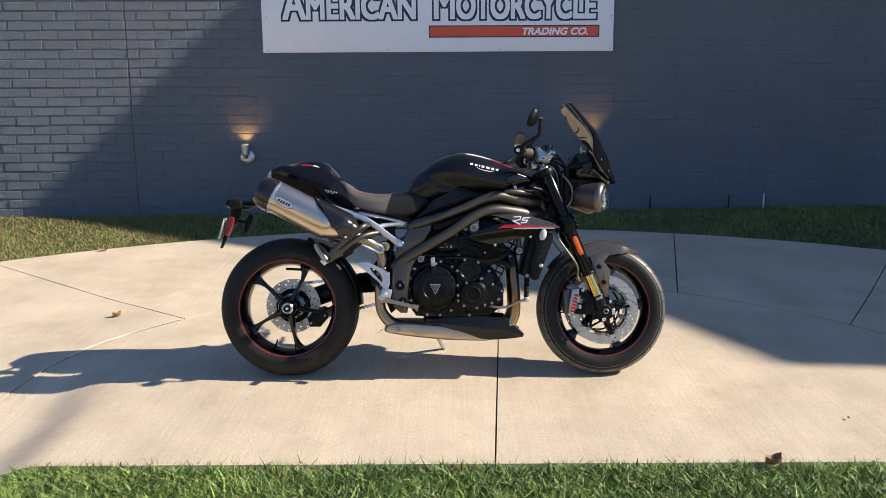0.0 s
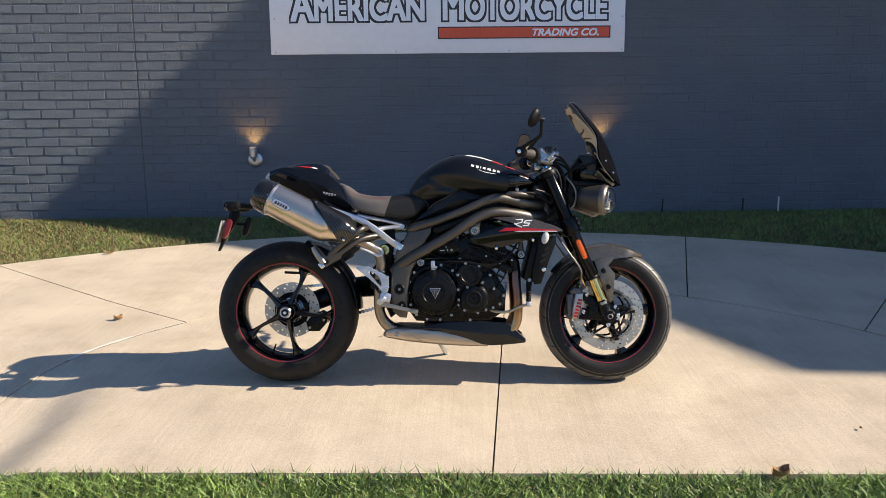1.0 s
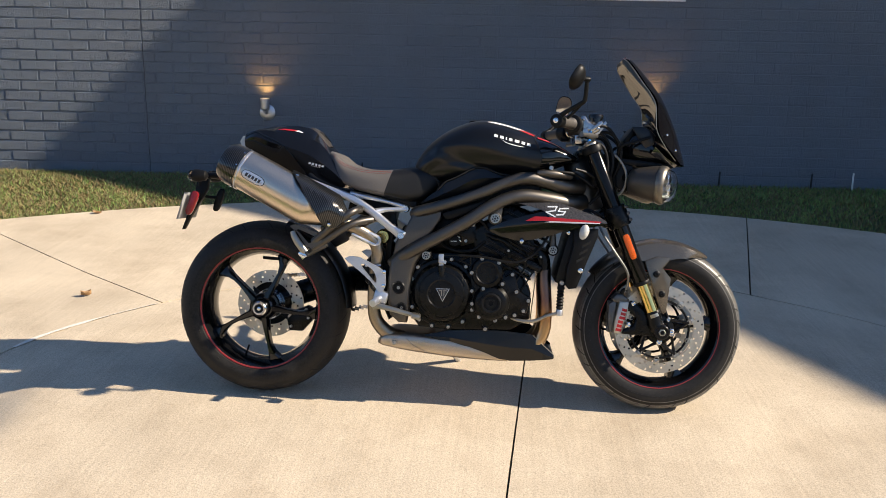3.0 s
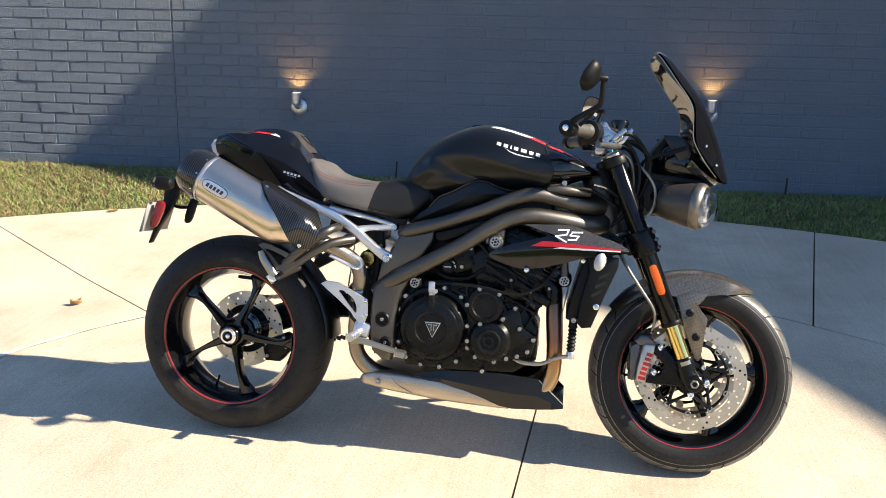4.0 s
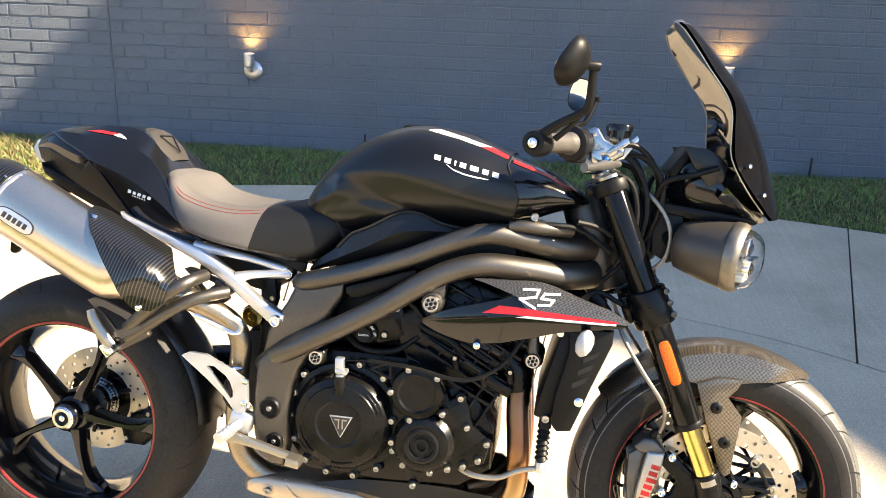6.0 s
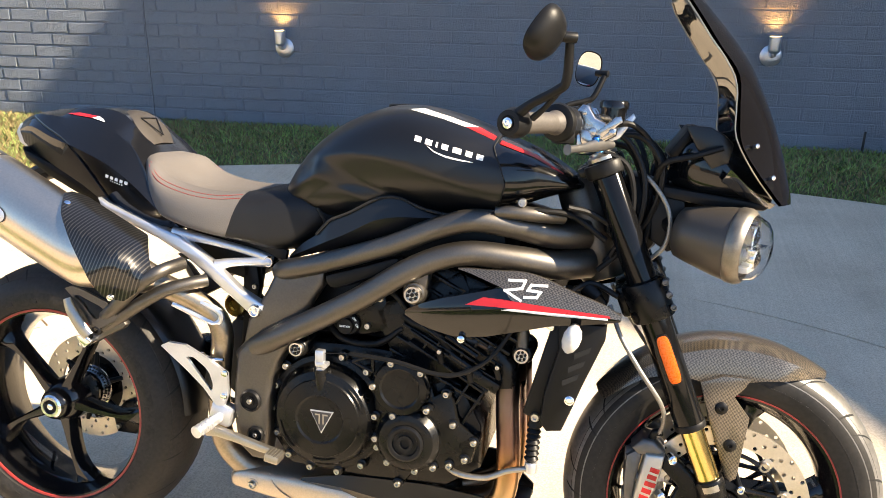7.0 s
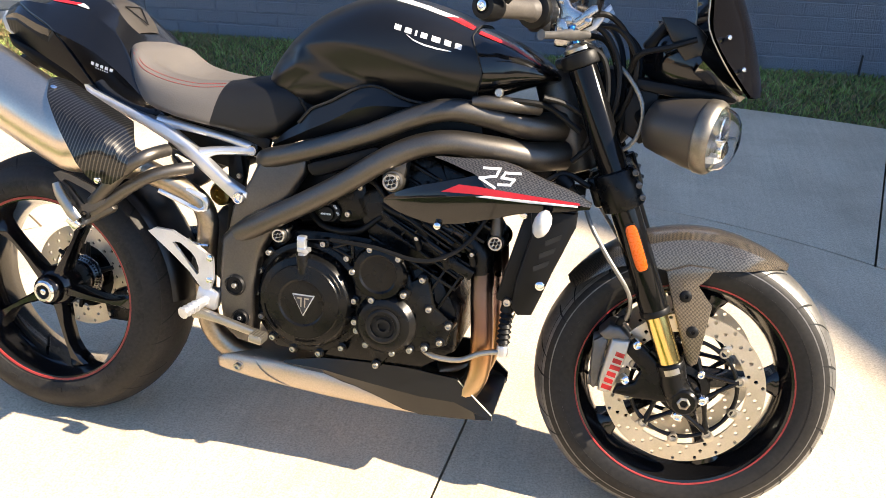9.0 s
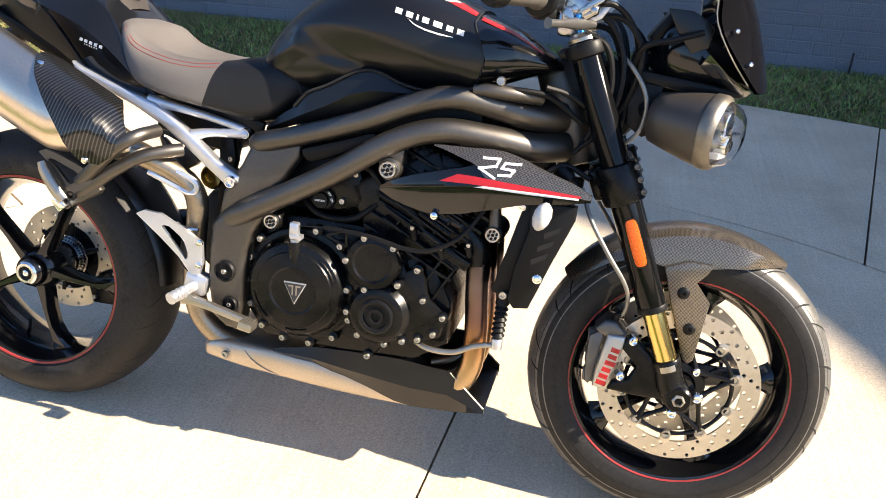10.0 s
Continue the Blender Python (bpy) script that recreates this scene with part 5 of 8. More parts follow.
for x, y, z, r in ((-0.106, -0.150, 0.544, 0.015), (0.131, -0.172, 0.682, 0.017), (0.335, -0.135, 0.577, 0.015)):
    bm = bmesh.new()
    spun(bm, (x, y, z), (0, -1, 0), [(r * 0.9, -0.05), (r, -0.004), (r, 0.006), (r * 0.9, 0.009), (r * 0.72, 0.009), (r * 0.68, 0.004), (r * 0.3, 0.004), (r * 0.28, 0.008), (r * 0.1, 0.008)], 24)
    eb = P("engine_bolt", bm, BOLT_STEEL, None, "bright frame bolt")
    for k in range(6):
        bm = bmesh.new()
        a = radians(60 * k + 15)
        rod(bm, (x + r * 0.52 * math.cos(a), y - 0.0035, z + r * 0.52 * math.sin(a)), (x + r * 0.52 * math.cos(a), y - 0.0098, z + r * 0.52 * math.sin(a)), r * 0.17, seg=8)
        P("bolt_recess", bm, PLASTIC, eb)
    bm = bmesh.new()
    rod(bm, (x, y - 0.004, z), (x, y - 0.0092, z), r * 0.24, seg=6)
    P("bolt_recess", bm, PLASTIC, eb)
    bm = bmesh.new()
    spun(bm, (x, y + 0.075, z), (0, -1, 0), [(r * 1.5, 0), (r * 1.4, 0.06), (r * 1.22, 0.072), (r * 1.05, 0.074)], 24)
    if z > 0.65:
        plate(bm, [(x - 0.030, z + 0.035), (x + 0.030, z + 0.062), (x + r * 1.2, z - 0.004), (x, z - r * 1.2), (x - r * 1.2, z)], y + 0.045, y + 0.008, 0.005)
    P("engine_mount", bm, FRAME if z > 0.65 else ENGINE)
bm = bmesh.new()
tube(bm, [(0.31, -0.118, 0.74, 0.014), (0.33, -0.125, 0.66, 0.010), (0.335, -0.125, 0.58, 0.014)], seg=10)
P("engine_bracket", bm, FRAME)
bm = bmesh.new()
rod(bm, (0.405, 0, 0.905), (0.475, 0, 0.715), 0.045, 0.048, 24, 0.006)
P("steering_head", bm, FRAME, None, "graphite steering head")

# dark boxes and panels under the seat
bm = bmesh.new()
box(bm, (-0.315, 0, 0.705), (0.17, 0.15, 0.075), (0, 12, 0), 0.01)
tray = P("battery_tray", bm, PLASTIC, None, "black battery tray under the seat")
for s in (-1, 1):
    bm = bmesh.new()
    plate(bm, [(-0.400, 0.770), (-0.250, 0.760), (-0.150, 0.728), (-0.155, 0.705), (-0.205, 0.722), (-0.290, 0.742), (-0.375, 0.756)], s * 0.088, s * 0.102, 0.003)
    P("tray_side", bm, PLASTIC, tray)

# silver subframe
for s in (-1, 1):
    bm = bmesh.new()
    plate(bm, [(-0.548, 0.812), (-0.530, 0.802), (-0.455, 0.776), (-0.366, 0.748), (-0.300, 0.704), (-0.230, 0.648), (-0.180, 0.622), (-0.186, 0.602), (-0.212, 0.602), (-0.297, 0.667), (-0.350, 0.706), (-0.412, 0.738), (-0.500, 0.772), (-0.540, 0.793)], s * 0.118, s * 0.146, 0.008, 3)
    sub = P("subframe_arm", bm, ALU, None, "bare silver subframe arm")
    bm = bmesh.new()
    tube(bm, [(-0.385, s * 0.130, 0.752, 0.012), (-0.29, s * 0.118, 0.735, 0.0085), (-0.215, s * 0.105, 0.717, 0.009), (-0.185, s * 0.098, 0.704, 0.012)], seg=12)
    P("brace", bm, ALU, sub)
    bm = bmesh.new()
    tube(bm, [(-0.292, s * 0.130, 0.690, 0.013), (-0.255, s * 0.118, 0.699, 0.009), (-0.185, s * 0.100, 0.702, 0.011)], seg=12)
    P("brace", bm, ALU, sub)
    bm = bmesh.new()
    spun(bm, (-0.188, s * 0.085, 0.703), (0, s, 0), [(0.0125, 0), (0.0125, 0.022), (0.010, 0.026), (0.0085, 0.026), (0.008, 0.020), (0.004, 0.020), (0.0035, 0.025), (0.001, 0.025)], 20)
    P("lug", bm, CHROME, sub)
    bm = bmesh.new()
    spun(bm, (-0.198, s * 0.112, 0.610), (0, s, 0), [(0.0135, 0), (0.0135, 0.036), (0.011, 0.041), (0.009, 0.041), (0.0085, 0.035), (0.0045, 0.035), (0.004, 0.040), (0.001, 0.040)], 20)
    P("lug", bm, CHROME, sub)
    # exhaust and footrest hanger
    bm = bmesh.new()
    tube(bm, [(-0.497, s * 0.200, 0.580), (-0.463, s * 0.212, 0.608), (-0.388, s * 0.240, 0.668), (-0.353, s * 0.228, 0.692), (-0.340, s * 0.175, 0.699)], 0.0130, 14)
    tube(bm, [(-0.500, s * 0.197, 0.557), (-0.464, s * 0.200, 0.581), (-0.412, s * 0.205, 0.618), (-0.368, s * 0.195, 0.645), (-0.332, s * 0.172, 0.657), (-0.303, s * 0.145, 0.662)], 0.0130, 14)
    hang = P("footrest_hanger", bm, FRAME, None, "grey tubular passenger footrest hanger", 60)
    bm = bmesh.new()
    pierced_plate(bm, [(-0.578, 0.634), (-0.562, 0.640), (-0.540, 0.636), (-0.481, 0.613), (-0.466, 0.596), (-0.462, 0.582), (-0.484, 0.568), (-0.512, 0.552), (-0.522, 0.566), (-0.550, 0.608)], [(-0.556, 0.620), (-0.552, 0.623), (-0.543, 0.622), (-0.500, 0.605), (-0.484, 0.595), (-0.486, 0.588), (-0.500, 0.580), (-0.509, 0.576), (-0.514, 0.578), (-0.540, 0.608)], s * 0.206, s * 0.213)
    P("hanger_plate", bm, FRAME, hang, "grey pierced hanger plate", 20)
    bm = bmesh.new()
    plate(bm, [(-0.486, 0.612), (-0.470, 0.606), (-0.446, 0.570), (-0.452, 0.562), (-0.514, 0.527), (-0.538, 0.540), (-0.530, 0.560), (-0.510, 0.574), (-0.492, 0.582)], s * 0.186, s * 0.206, 0.006, 2)
    P("hanger_clamp", bm, FRAME, hang, "grey cast end that holds both tubes")
    bm = bmesh.new()
    spun(bm, (-0.510, s * 0.206, 0.553), (0, s, 0), [(0.0105, 0), (0.0105, 0.006), (0.008, 0.008), (0.006, 0.008), (0.005, 0.003), (0.001, 0.003)], 16)
    P("clamp_bolt", bm, PLASTIC, hang)
    bm = bmesh.new()
    tube(bm, [(-0.566, s * 0.222, 0.616, 0.0085), (-0.556, s * 0.224, 0.594, 0.0115), (-0.534, s * 0.224, 0.562, 0.0125), (-0.520, s * 0.222, 0.544, 0.0115)], seg=12, flat=0.6)
    P("folded_peg", bm, BEZEL, hang, "folded silver footpeg")
    bm = bmesh.new()
    box(bm, (-0.529, s * 0.214, 0.536), (0.030, 0.026, 0.022), (0, 50, 0), 0.004)
    P("peg_hinge", bm, CHROME, hang)
bm = bmesh.new()
tube(bm, [(-0.35, -0.155, 0.63), (-0.28, -0.14, 0.60), (-0.29, -0.14, 0.575), (-0.37, -0.16, 0.612)], 0.007, 8)
P("bracket", bm, ALU)

# silencer
AX = V(-0.545, -0.205, 0.722) - V(-0.775, -0.205, 0.838)
AX.normalize()
bm = bmesh.new()
tube(bm, [(-0.768, -0.205, 0.837, 0.0710), (-0.70, -0.205, 0.803, 0.0722), (-0.60, -0.205, 0.751, 0.0725), (-0.535, -0.203, 0.717, 0.0725), (-0.505, -0.200, 0.702, 0.068), (-0.46, -0.190, 0.680, 0.045), (-0.40, -0.168, 0.655, 0.028)], seg=40, n=6, flat=1.0)
can = P("silencer", bm, TITAN, None, "brushed titanium silencer with carbon end", 50)
bm = bmesh.new()
spun(bm, V(-0.775, -0.205, 0.838) + AX * 0.03, -AX, [(0.0738, 0.0), (0.0738, 0.028), (0.070, 0.052), (0.059, 0.070), (0.044, 0.072), (0.037, 0.055), (0.030, 0.02)], 40)
P("end_cap", bm, TWILL, can, "carbon end cap")
for d, r in ((0.034, 0.0740), ):
    bm = bmesh.new()
    spun(bm, V(-0.775, -0.205, 0.838) + AX * d, AX, [(r - 0.004, 0), (r, 0.001), (r, 0.007), (r - 0.004, 0.008)], 36)
    P("band", bm, ALU, can)
for k in range(9):
    a = radians(40 * k + 10)
    side = V(0, 1, 0)
    upv = AX.cross(side)
    p = V(-0.775, -0.205, 0.838) + AX * 0.024 + (side * math.cos(a) + upv * math.sin(a)) * 0.0738
    if p.y < -0.19:
        bm = bmesh.new()
        rod(bm, p, p + (p - (V(-0.775, -0.205, 0.838) + AX * 0.024)) * 0.04, 0.0025, seg=8)
        P("rivet", bm, CHROME, can)
# maker's badge on the silencer, as a plain oval with blocks
bm = bmesh.new()
for r, k in ((0.0590, 0), ):
    rows = []
    up = V(0, -1, 0).cross(AX).normalized()
    oval = []
    for i in range(36):
        a = 2 * math.pi * i / 36
        oval.append((0.043 * sgn_pow(math.cos(a), 0.55), 0.0165 * sgn_pow(math.sin(a), 0.8)))

    def on_can(u, v, lift):
        c = V(-0.775, -0.205, 0.838) + AX * (0.095 + u)
        a = v / 0.0728
        return c + (V(0, -1, 0) * math.cos(a) + up * math.sin(a)) * (0.0728 + lift)
    ring = [[bm.verts.new(on_can(u * f, v * f, 0.0010)) for u, v in oval] for f in (1.0, 0.6, 0.2)]
    skin(bm, ring, caps=False)
    bm.faces.new(ring[-1])
P("badge", bm, SIGN_BLACK, can, "black oval badge")
bm = bmesh.new()
ring = [[bm.verts.new(on_can(u * f, v * f2, 0.0016)) for u, v in oval] for f, f2 in ((0.955, 0.88), (0.6, 0.6), (0.2, 0.2))]
skin(bm, ring, caps=False)
bm.faces.new(ring[-1])
P("badge_face", bm, ALU, can)
bm = bmesh.new()
for k in range(5):
    u0 = -0.030 + 0.0122 * k
    q = [on_can(u, v, 0.0022) for u, v in ((u0, -0.006), (u0 + 0.0085, -0.006), (u0 + 0.0105, 0.006), (u0 + 0.002, 0.006))]
    bm.faces.new([bm.verts.new(p) for p in q])
P("badge_mark", bm, SIGN_BLACK, can, "dark blocks of a maker's mark", 0)
# carbon heat shield wrapped over the silencer's front
bm = bmesh.new()
rows = []
for i in range(19):
    u = 0.188 + (0.428 - 0.188) * i / 18
    low = float(np.interp(u, (0.188, 0.222, 0.282, 0.342, 0.384, 0.418, 0.428), (84, 52, 24, -2, -26, -20, 8)))
    top = float(np.interp(u, (0.188, 0.21, 0.36, 0.428), (100, 112, 112, 62)))
    c = V(-0.775, -0.205, 0.838) + AX * u
    row = []
    for j in range(11):
        a = radians(low + (top - low) * j / 10)
        fold = max(0.0, u - 0.352 - 0.02 * math.sin(a)) * 0.42
        crease = 0.040 * (1 / math.cos(a - radians(76 if a > radians(42) else 8)) - 1)
        row.append(bm.verts.new(c + (V(0, -1, 0) * math.cos(a) + up * math.sin(a)) * (0.0800 + min(crease, 0.009) - fold)))
    rows.append(row)
skin(bm, rows, caps=False, closed=False)
bmesh.ops.solidify(bm, geom=bm.faces[:], thickness=0.003)
P("heat_shield", bm, TWILL, can, "glossy twill carbon heat shield", 22)
for u, a in ((0.215, 70), (0.40, -10)):
    c = V(-0.775, -0.205, 0.838) + AX * u
    p = c + (V(0, -1, 0) * math.cos(radians(a)) + up * math.sin(radians(a))) * 0.0815
    bm = bmesh.new()
    spun(bm, p, p - c, [(0.006, -0.004), (0.006, 0.002), (0.003, 0.003)], 10)
    P("shield_screw", bm, CHROME, can)
# pipe from the collector up to the silencer
bm = bmesh.new()
tube(bm, [(-0.43, -0.178, 0.664, 0.027), (-0.36, -0.150, 0.632, 0.023), (-0.305, -0.128, 0.596, 0.0225), (-0.283, -0.120, 0.550, 0.0225), (-0.290, -0.114, 0.470, 0.0225), (-0.295, -0.108, 0.370, 0.0225), (-0.284, -0.100, 0.300, 0.024), (-0.240, -0.085, 0.250, 0.027), (-0.17, -0.07, 0.225, 0.030)], seg=20)
P("link_pipe", bm, PIPE_TAN, None, "tan steel exhaust link pipe", 60)
bm = bmesh.new()
tube(bm, [(-0.318, -0.135, 0.50), (-0.29, -0.15, 0.502), (-0.265, -0.15, 0.502)], 0.004, 8)
spun(bm, (-0.318, -0.138, 0.502), (0, -1, 0), [(0.008, 0), (0.008, 0.008), (0.004, 0.009)], 10)
P("pipe_spring", bm, CHROME)
# collector and belly pan
bm = bmesh.new()
rows = []
for x, lo, hi, w in ((-0.277, 0.212, 0.232, 0.095), (-0.262, 0.206, 0.246, 0.114), (-0.235, 0.200, 0.258, 0.119), (-0.175, 0.189, 0.259, 0.119), (-0.10, 0.180, 0.256, 0.116), (0.0, 0.170, 0.245, 0.112), (0.10, 0.166, 0.222, 0.108), (0.19, 0.164, 0.200, 0.10)):
    rows.append((x, lo, hi, w, 0.45, 0.6))
b = Body(rows, 4)
b.mesh(bm, 32)
coll = P("collector_box", bm, COLLECTOR, None, "tan steel exhaust collector box", 50)
bolt(-0.214, -0.121, 0.226, 0.0085, coll)
bm = bmesh.new()
spun(bm, (-0.214, -0.117, 0.226), (0, -1, 0), [(0.014, -0.004), (0.014, 0.001), (0.012, 0.003), (0.009, 0.003)], 20)
P("shield_washer", bm, COLLECTOR, coll)
bm = bmesh.new()
tube(bm, [(x, -(b.side(x, z) + 0.0005), z) for x, z in ((-0.178, 0.252), (-0.168, 0.236), (-0.150, 0.218), (-0.122, 0.203), (-0.095, 0.192))], 0.0016, 6, 5)
P("shield_seam", bm, COLLECTOR, coll, "pressed edge of the heat shield")
bm = bmesh.new()
PAN = [(-0.105, 0.250, 0.257), (-0.017, 0.228, 0.276), (0.05, 0.206, 0.280), (0.15, 0.180, 0.283), (0.20, 0.173, 0.280), (0.275, 0.177, 0.274), (0.318, 0.181, 0.236), (0.354, 0.186, 0.204)]


def pan_side(bm, s):
    """A folded sheet: it leans out to a crease and back in below it."""
    rows = []
    for x, lo, hi in PAN:
        mid = lo + (hi - lo) * 0.48
        rows.append([bm.verts.new((x, s * y, z)) for y, z in ((0.119, hi), (0.123, mid), (0.102, lo), (0.096, lo), (0.116, mid), (0.112, hi))])
    skin(bm, rows)


pan_side(bm, -1)
pan = P("belly_pan", bm, SATIN_BLACK, None, "black wedge-shaped belly pan", 20)
bm = bmesh.new()
pan_side(bm, 1)
P("pan_side", bm, SATIN_BLACK, pan, "", 20)
bm = bmesh.new()
plate(bm, [(0.180, 0.174), (0.352, 0.185), (0.354, 0.200), (0.340, 0.205), (0.18, 0.184)], -0.098, 0.098, 0.003)
P("pan_floor", bm, SATIN_BLACK, pan)
bm = bmesh.new()
tube(bm, [(0.278, -0.1195, 0.272), (0.318, -0.1195, 0.236), (0.353, -0.1195, 0.205)], 0.0016, 6)
P("pan_edge", bm, BEZEL, pan)
# header pipes
for y in (-0.105, 0.0, 0.105):
    bm = bmesh.new()
    tube(bm, [(0.225, y, 0.590, 0.022), (0.275, y, 0.575, 0.0225), (0.305, y, 0.530, 0.023), (0.312, y, 0.450, 0.0235), (0.319, y, 0.350, 0.0235), (0.312, y * 0.97, 0.275, 0.0235), (0.272, y * 0.88, 0.222, 0.0235), (0.20, y * 0.6, 0.203, 0.022)], seg=18)
    pipe = P("header_pipe", bm, HEADER, None, "heat-tinted steel header pipe", 60)
    bm = bmesh.new()
    tube(bm, [(0.270, y, 0.580, 0.026), (0.300, y, 0.545, 0.026), (0.307, y, 0.505, 0.0245)], seg=18)
    P("pipe_sleeve", bm, ENGINE, pipe, "black sleeve")

# engine
bm = bmesh.new()
plate(bm, [(-0.165, 0.52), (-0.10, 0.555), (0.03, 0.555), (0.10, 0.55), (0.22, 0.50), (0.265, 0.42), (0.265, 0.33), (0.20, 0.285), (0.05, 0.275), (-0.13, 0.285), (-0.170, 0.34)], -0.118, 0.125, 0.012)
engine = P("crankcase", bm, ENGINE, None, "black engine crankcase", 40)
bm = bmesh.new()
box(bm, (0.165, 0, 0.595), (0.20, 0.25, 0.19), (0, -26, 0), 0.012)
P("cylinder_block", bm, ENGINE, engine)
for k in range(7):
    bm = bmesh.new()
    c = V(0.125 + 0.0125 * k * 1.0, 0, 0.515 + 0.026 * k)
    box(bm, c + V(0.045, 0, 0), (0.205, 0.268, 0.007), (0, 26, 0), 0.002)
    P("cooling_fin", bm, ENGINE, engine)
bm = bmesh.new()
box(bm, (0.20, 0, 0.69), (0.20, 0.24, 0.07), (0, 20, 0), 0.02)
P("cam_cover", bm, ENGINE, engine)
for k, z in enumerate((0.53, 0.565, 0.60)):
    bm = bmesh.new()
    rod(bm, (0.262 - 0.01 * k, -0.136, z), (0.20 - 0.01 * k, -0.136, z + 0.035), 0.006, seg=8)
    P("casting_rib", bm, ENGINE, engine)
RIB = V(0.870, 0, -0.492)
CROSS = V(0.492, 0, 0.870)
for k in range(7):
    p = V(0.118, -0.132, 0.580) + CROSS * (0.0205 * k) - RIB * 0.012 * (k % 2)
    bm = bmesh.new()
    box(bm, p + RIB * (0.085 - 0.004 * k), (0.170 - 0.012 * k, 0.016, 0.0052), (0, 29.5, 0), 0.0016)
    P("casting_rib", bm, ENGINE, engine)
for k, (u, v, l) in enumerate(((0.030, 0.010, 0.024), (0.072, 0.010, 0.024), (0.118, 0.010, 0.024), (0.050, 0.031, 0.024), (0.098, 0.031, 0.024), (0.064, 0.072, 0.022), (0.110, 0.072, 0.022), (0.044, 0.112, 0.022))):
    bm = bmesh.new()
    box(bm, V(0.118, -0.130, 0.580) + RIB * u + CROSS * v, (0.005, 0.012, l), (0, 29.5, 0), 0.0015)
    P("casting_rib", bm, ENGINE, engine)
# slanted webs under the head, and a small clamped case
for u in (0.140, 0.172):
    bm = bmesh.new()
    box(bm, V(0.118, -0.128, 0.580) + RIB * u - CROSS * 0.045, (0.005, 0.014, 0.10), (0, 29.5, 0), 0.0015)
    P("casting_web", bm, ENGINE, engine)
bm = bmesh.new()
box(bm, (0.262, -0.128, 0.522), (0.075, 0.03, 0.022), (0, 27, 0), 0.004)
P("oil_gallery", bm, ENGINE, engine)
for x, z in ((0.181, 0.571), (0.240, 0.540), (0.293, 0.553)):
    bm = bmesh.new()
    spun(bm, (x, -0.140, z - 0.014), (-0.2, -0.3, 1), [(0.007, -0.012), (0.007, 0.006), (0.009, 0.008), (0.009, 0.012)], 12)
    P("sensor_plug", bm, PLASTIC, engine)
    bolt(x, -0.152, z, 0.0048, engine)
# clutch cover
bm = bmesh.new()
CC = (-0.047, -0.118, 0.413)
spun(bm, CC, (0, -1, 0), [(0.122, -0.01), (0.122, 0.010), (0.118, 0.014), (0.108, 0.016), (0.102, 0.036), (0.094, 0.046), (0.080, 0.050), (0.078, 0.053), (0.050, 0.057), (0.046, 0.054), (0.010, 0.055)], 64)
P("clutch_cover", bm, ENGINE, engine, "round black clutch cover", 25)
for x, z in ((-0.136, 0.500), (-0.155, 0.458), (-0.162, 0.410), (-0.152, 0.358), (-0.126, 0.314), (-0.080, 0.294), (-0.022, 0.292), (0.028, 0.312), (0.060, 0.356), (0.034, 0.508), (-0.017, 0.532)):
    bolt(x, -0.135, z, 0.0070, engine)
    bm = bmesh.new()
    spun(bm, (x, -0.110, z), (0, -1, 0), [(0.012, 0), (0.011, 0.022), (0.008, 0.0235)], 14)
    P("bolt_boss", bm, ENGINE, engine)
for a0, a1, r in ((100, 160, 0.072), (-60, -20, 0.072), (190, 230, 0.086), (20, 50, 0.086), (-100, -70, 0.086)):
    bm = bmesh.new()
    tube(bm, [(CC[0] + r * math.cos(radians(a0 + (a1 - a0) * k / 5)), -0.1695 if r < 0.08 else -0.167, CC[2] + r * math.sin(radians(a0 + (a1 - a0) * k / 5))) for k in range(6)], 0.0022, 6, 3)
    P("raised_rib", bm, ENGINE, engine)
# triangle badge
bm = bmesh.new()
tri = [(-0.066, 0.432), (-0.018, 0.432), (-0.042, 0.386)]
plate(bm, tri, -0.1765, -0.172, 0.001)
P("badge", bm, ALU, engine, "silver-edged black triangle badge")
bm = bmesh.new()
cx, cz = -0.042, 0.4167
plate(bm, [(cx + (x - cx) * 0.88, cz + (z - cz) * 0.88) for x, z in tri], -0.1775, -0.175)
P("badge_face", bm, SIGN_BLACK, engine)
bm = bmesh.new()
for x0, x1, z0, z1 in ((-0.055, -0.0445, 0.4235, 0.4262), (-0.0395, -0.029, 0.4235, 0.4262), (-0.0472, -0.0449, 0.406, 0.4235), (-0.0391, -0.0368, 0.406, 0.4235)):
    plate(bm, [(x0, z0), (x1, z0), (x1, z1), (x0, z1)], -0.1783, -0.177)
P("badge_mark", bm, BEZEL, engine, "pale bars of a maker's mark")
# smaller covers ahead of it
bm = bmesh.new()
plate(bm, [(0.050, 0.47), (0.060, 0.51), (0.088, 0.545), (0.140, 0.540), (0.165, 0.505), (0.175, 0.48), (0.205, 0.50), (0.222, 0.43), (0.265, 0.405), (0.252, 0.352), (0.21, 0.335), (0.14, 0.318), (0.112, 0.282), (0.085, 0.325), (0.052, 0.37), (0.055, 0.42)], -0.145, -0.11, 0.008)
P("side_cover", bm, ENGINE, engine, "black side cover")
bm = bmesh.new()
spun(bm, (0.110, -0.140, 0.492), (0, -1, 0), [(0.057, 0), (0.057, 0.016), (0.052, 0.024), (0.040, 0.026), (0.036, 0.023), (0.01, 0.023)], 40)
P("starter_cover", bm, ENGINE, engine, "round black starter cover", 25)
bm = bmesh.new()
spun(bm, (0.126, -0.140, 0.386), (0, -1, 0), [(0.066, 0), (0.064, 0.012), (0.054, 0.024), (0.046, 0.027), (0.036, 0.027)], 40)
P("crank_cover", bm, ENGINE, engine, "domed black crank cover", 25)
bm = bmesh.new()
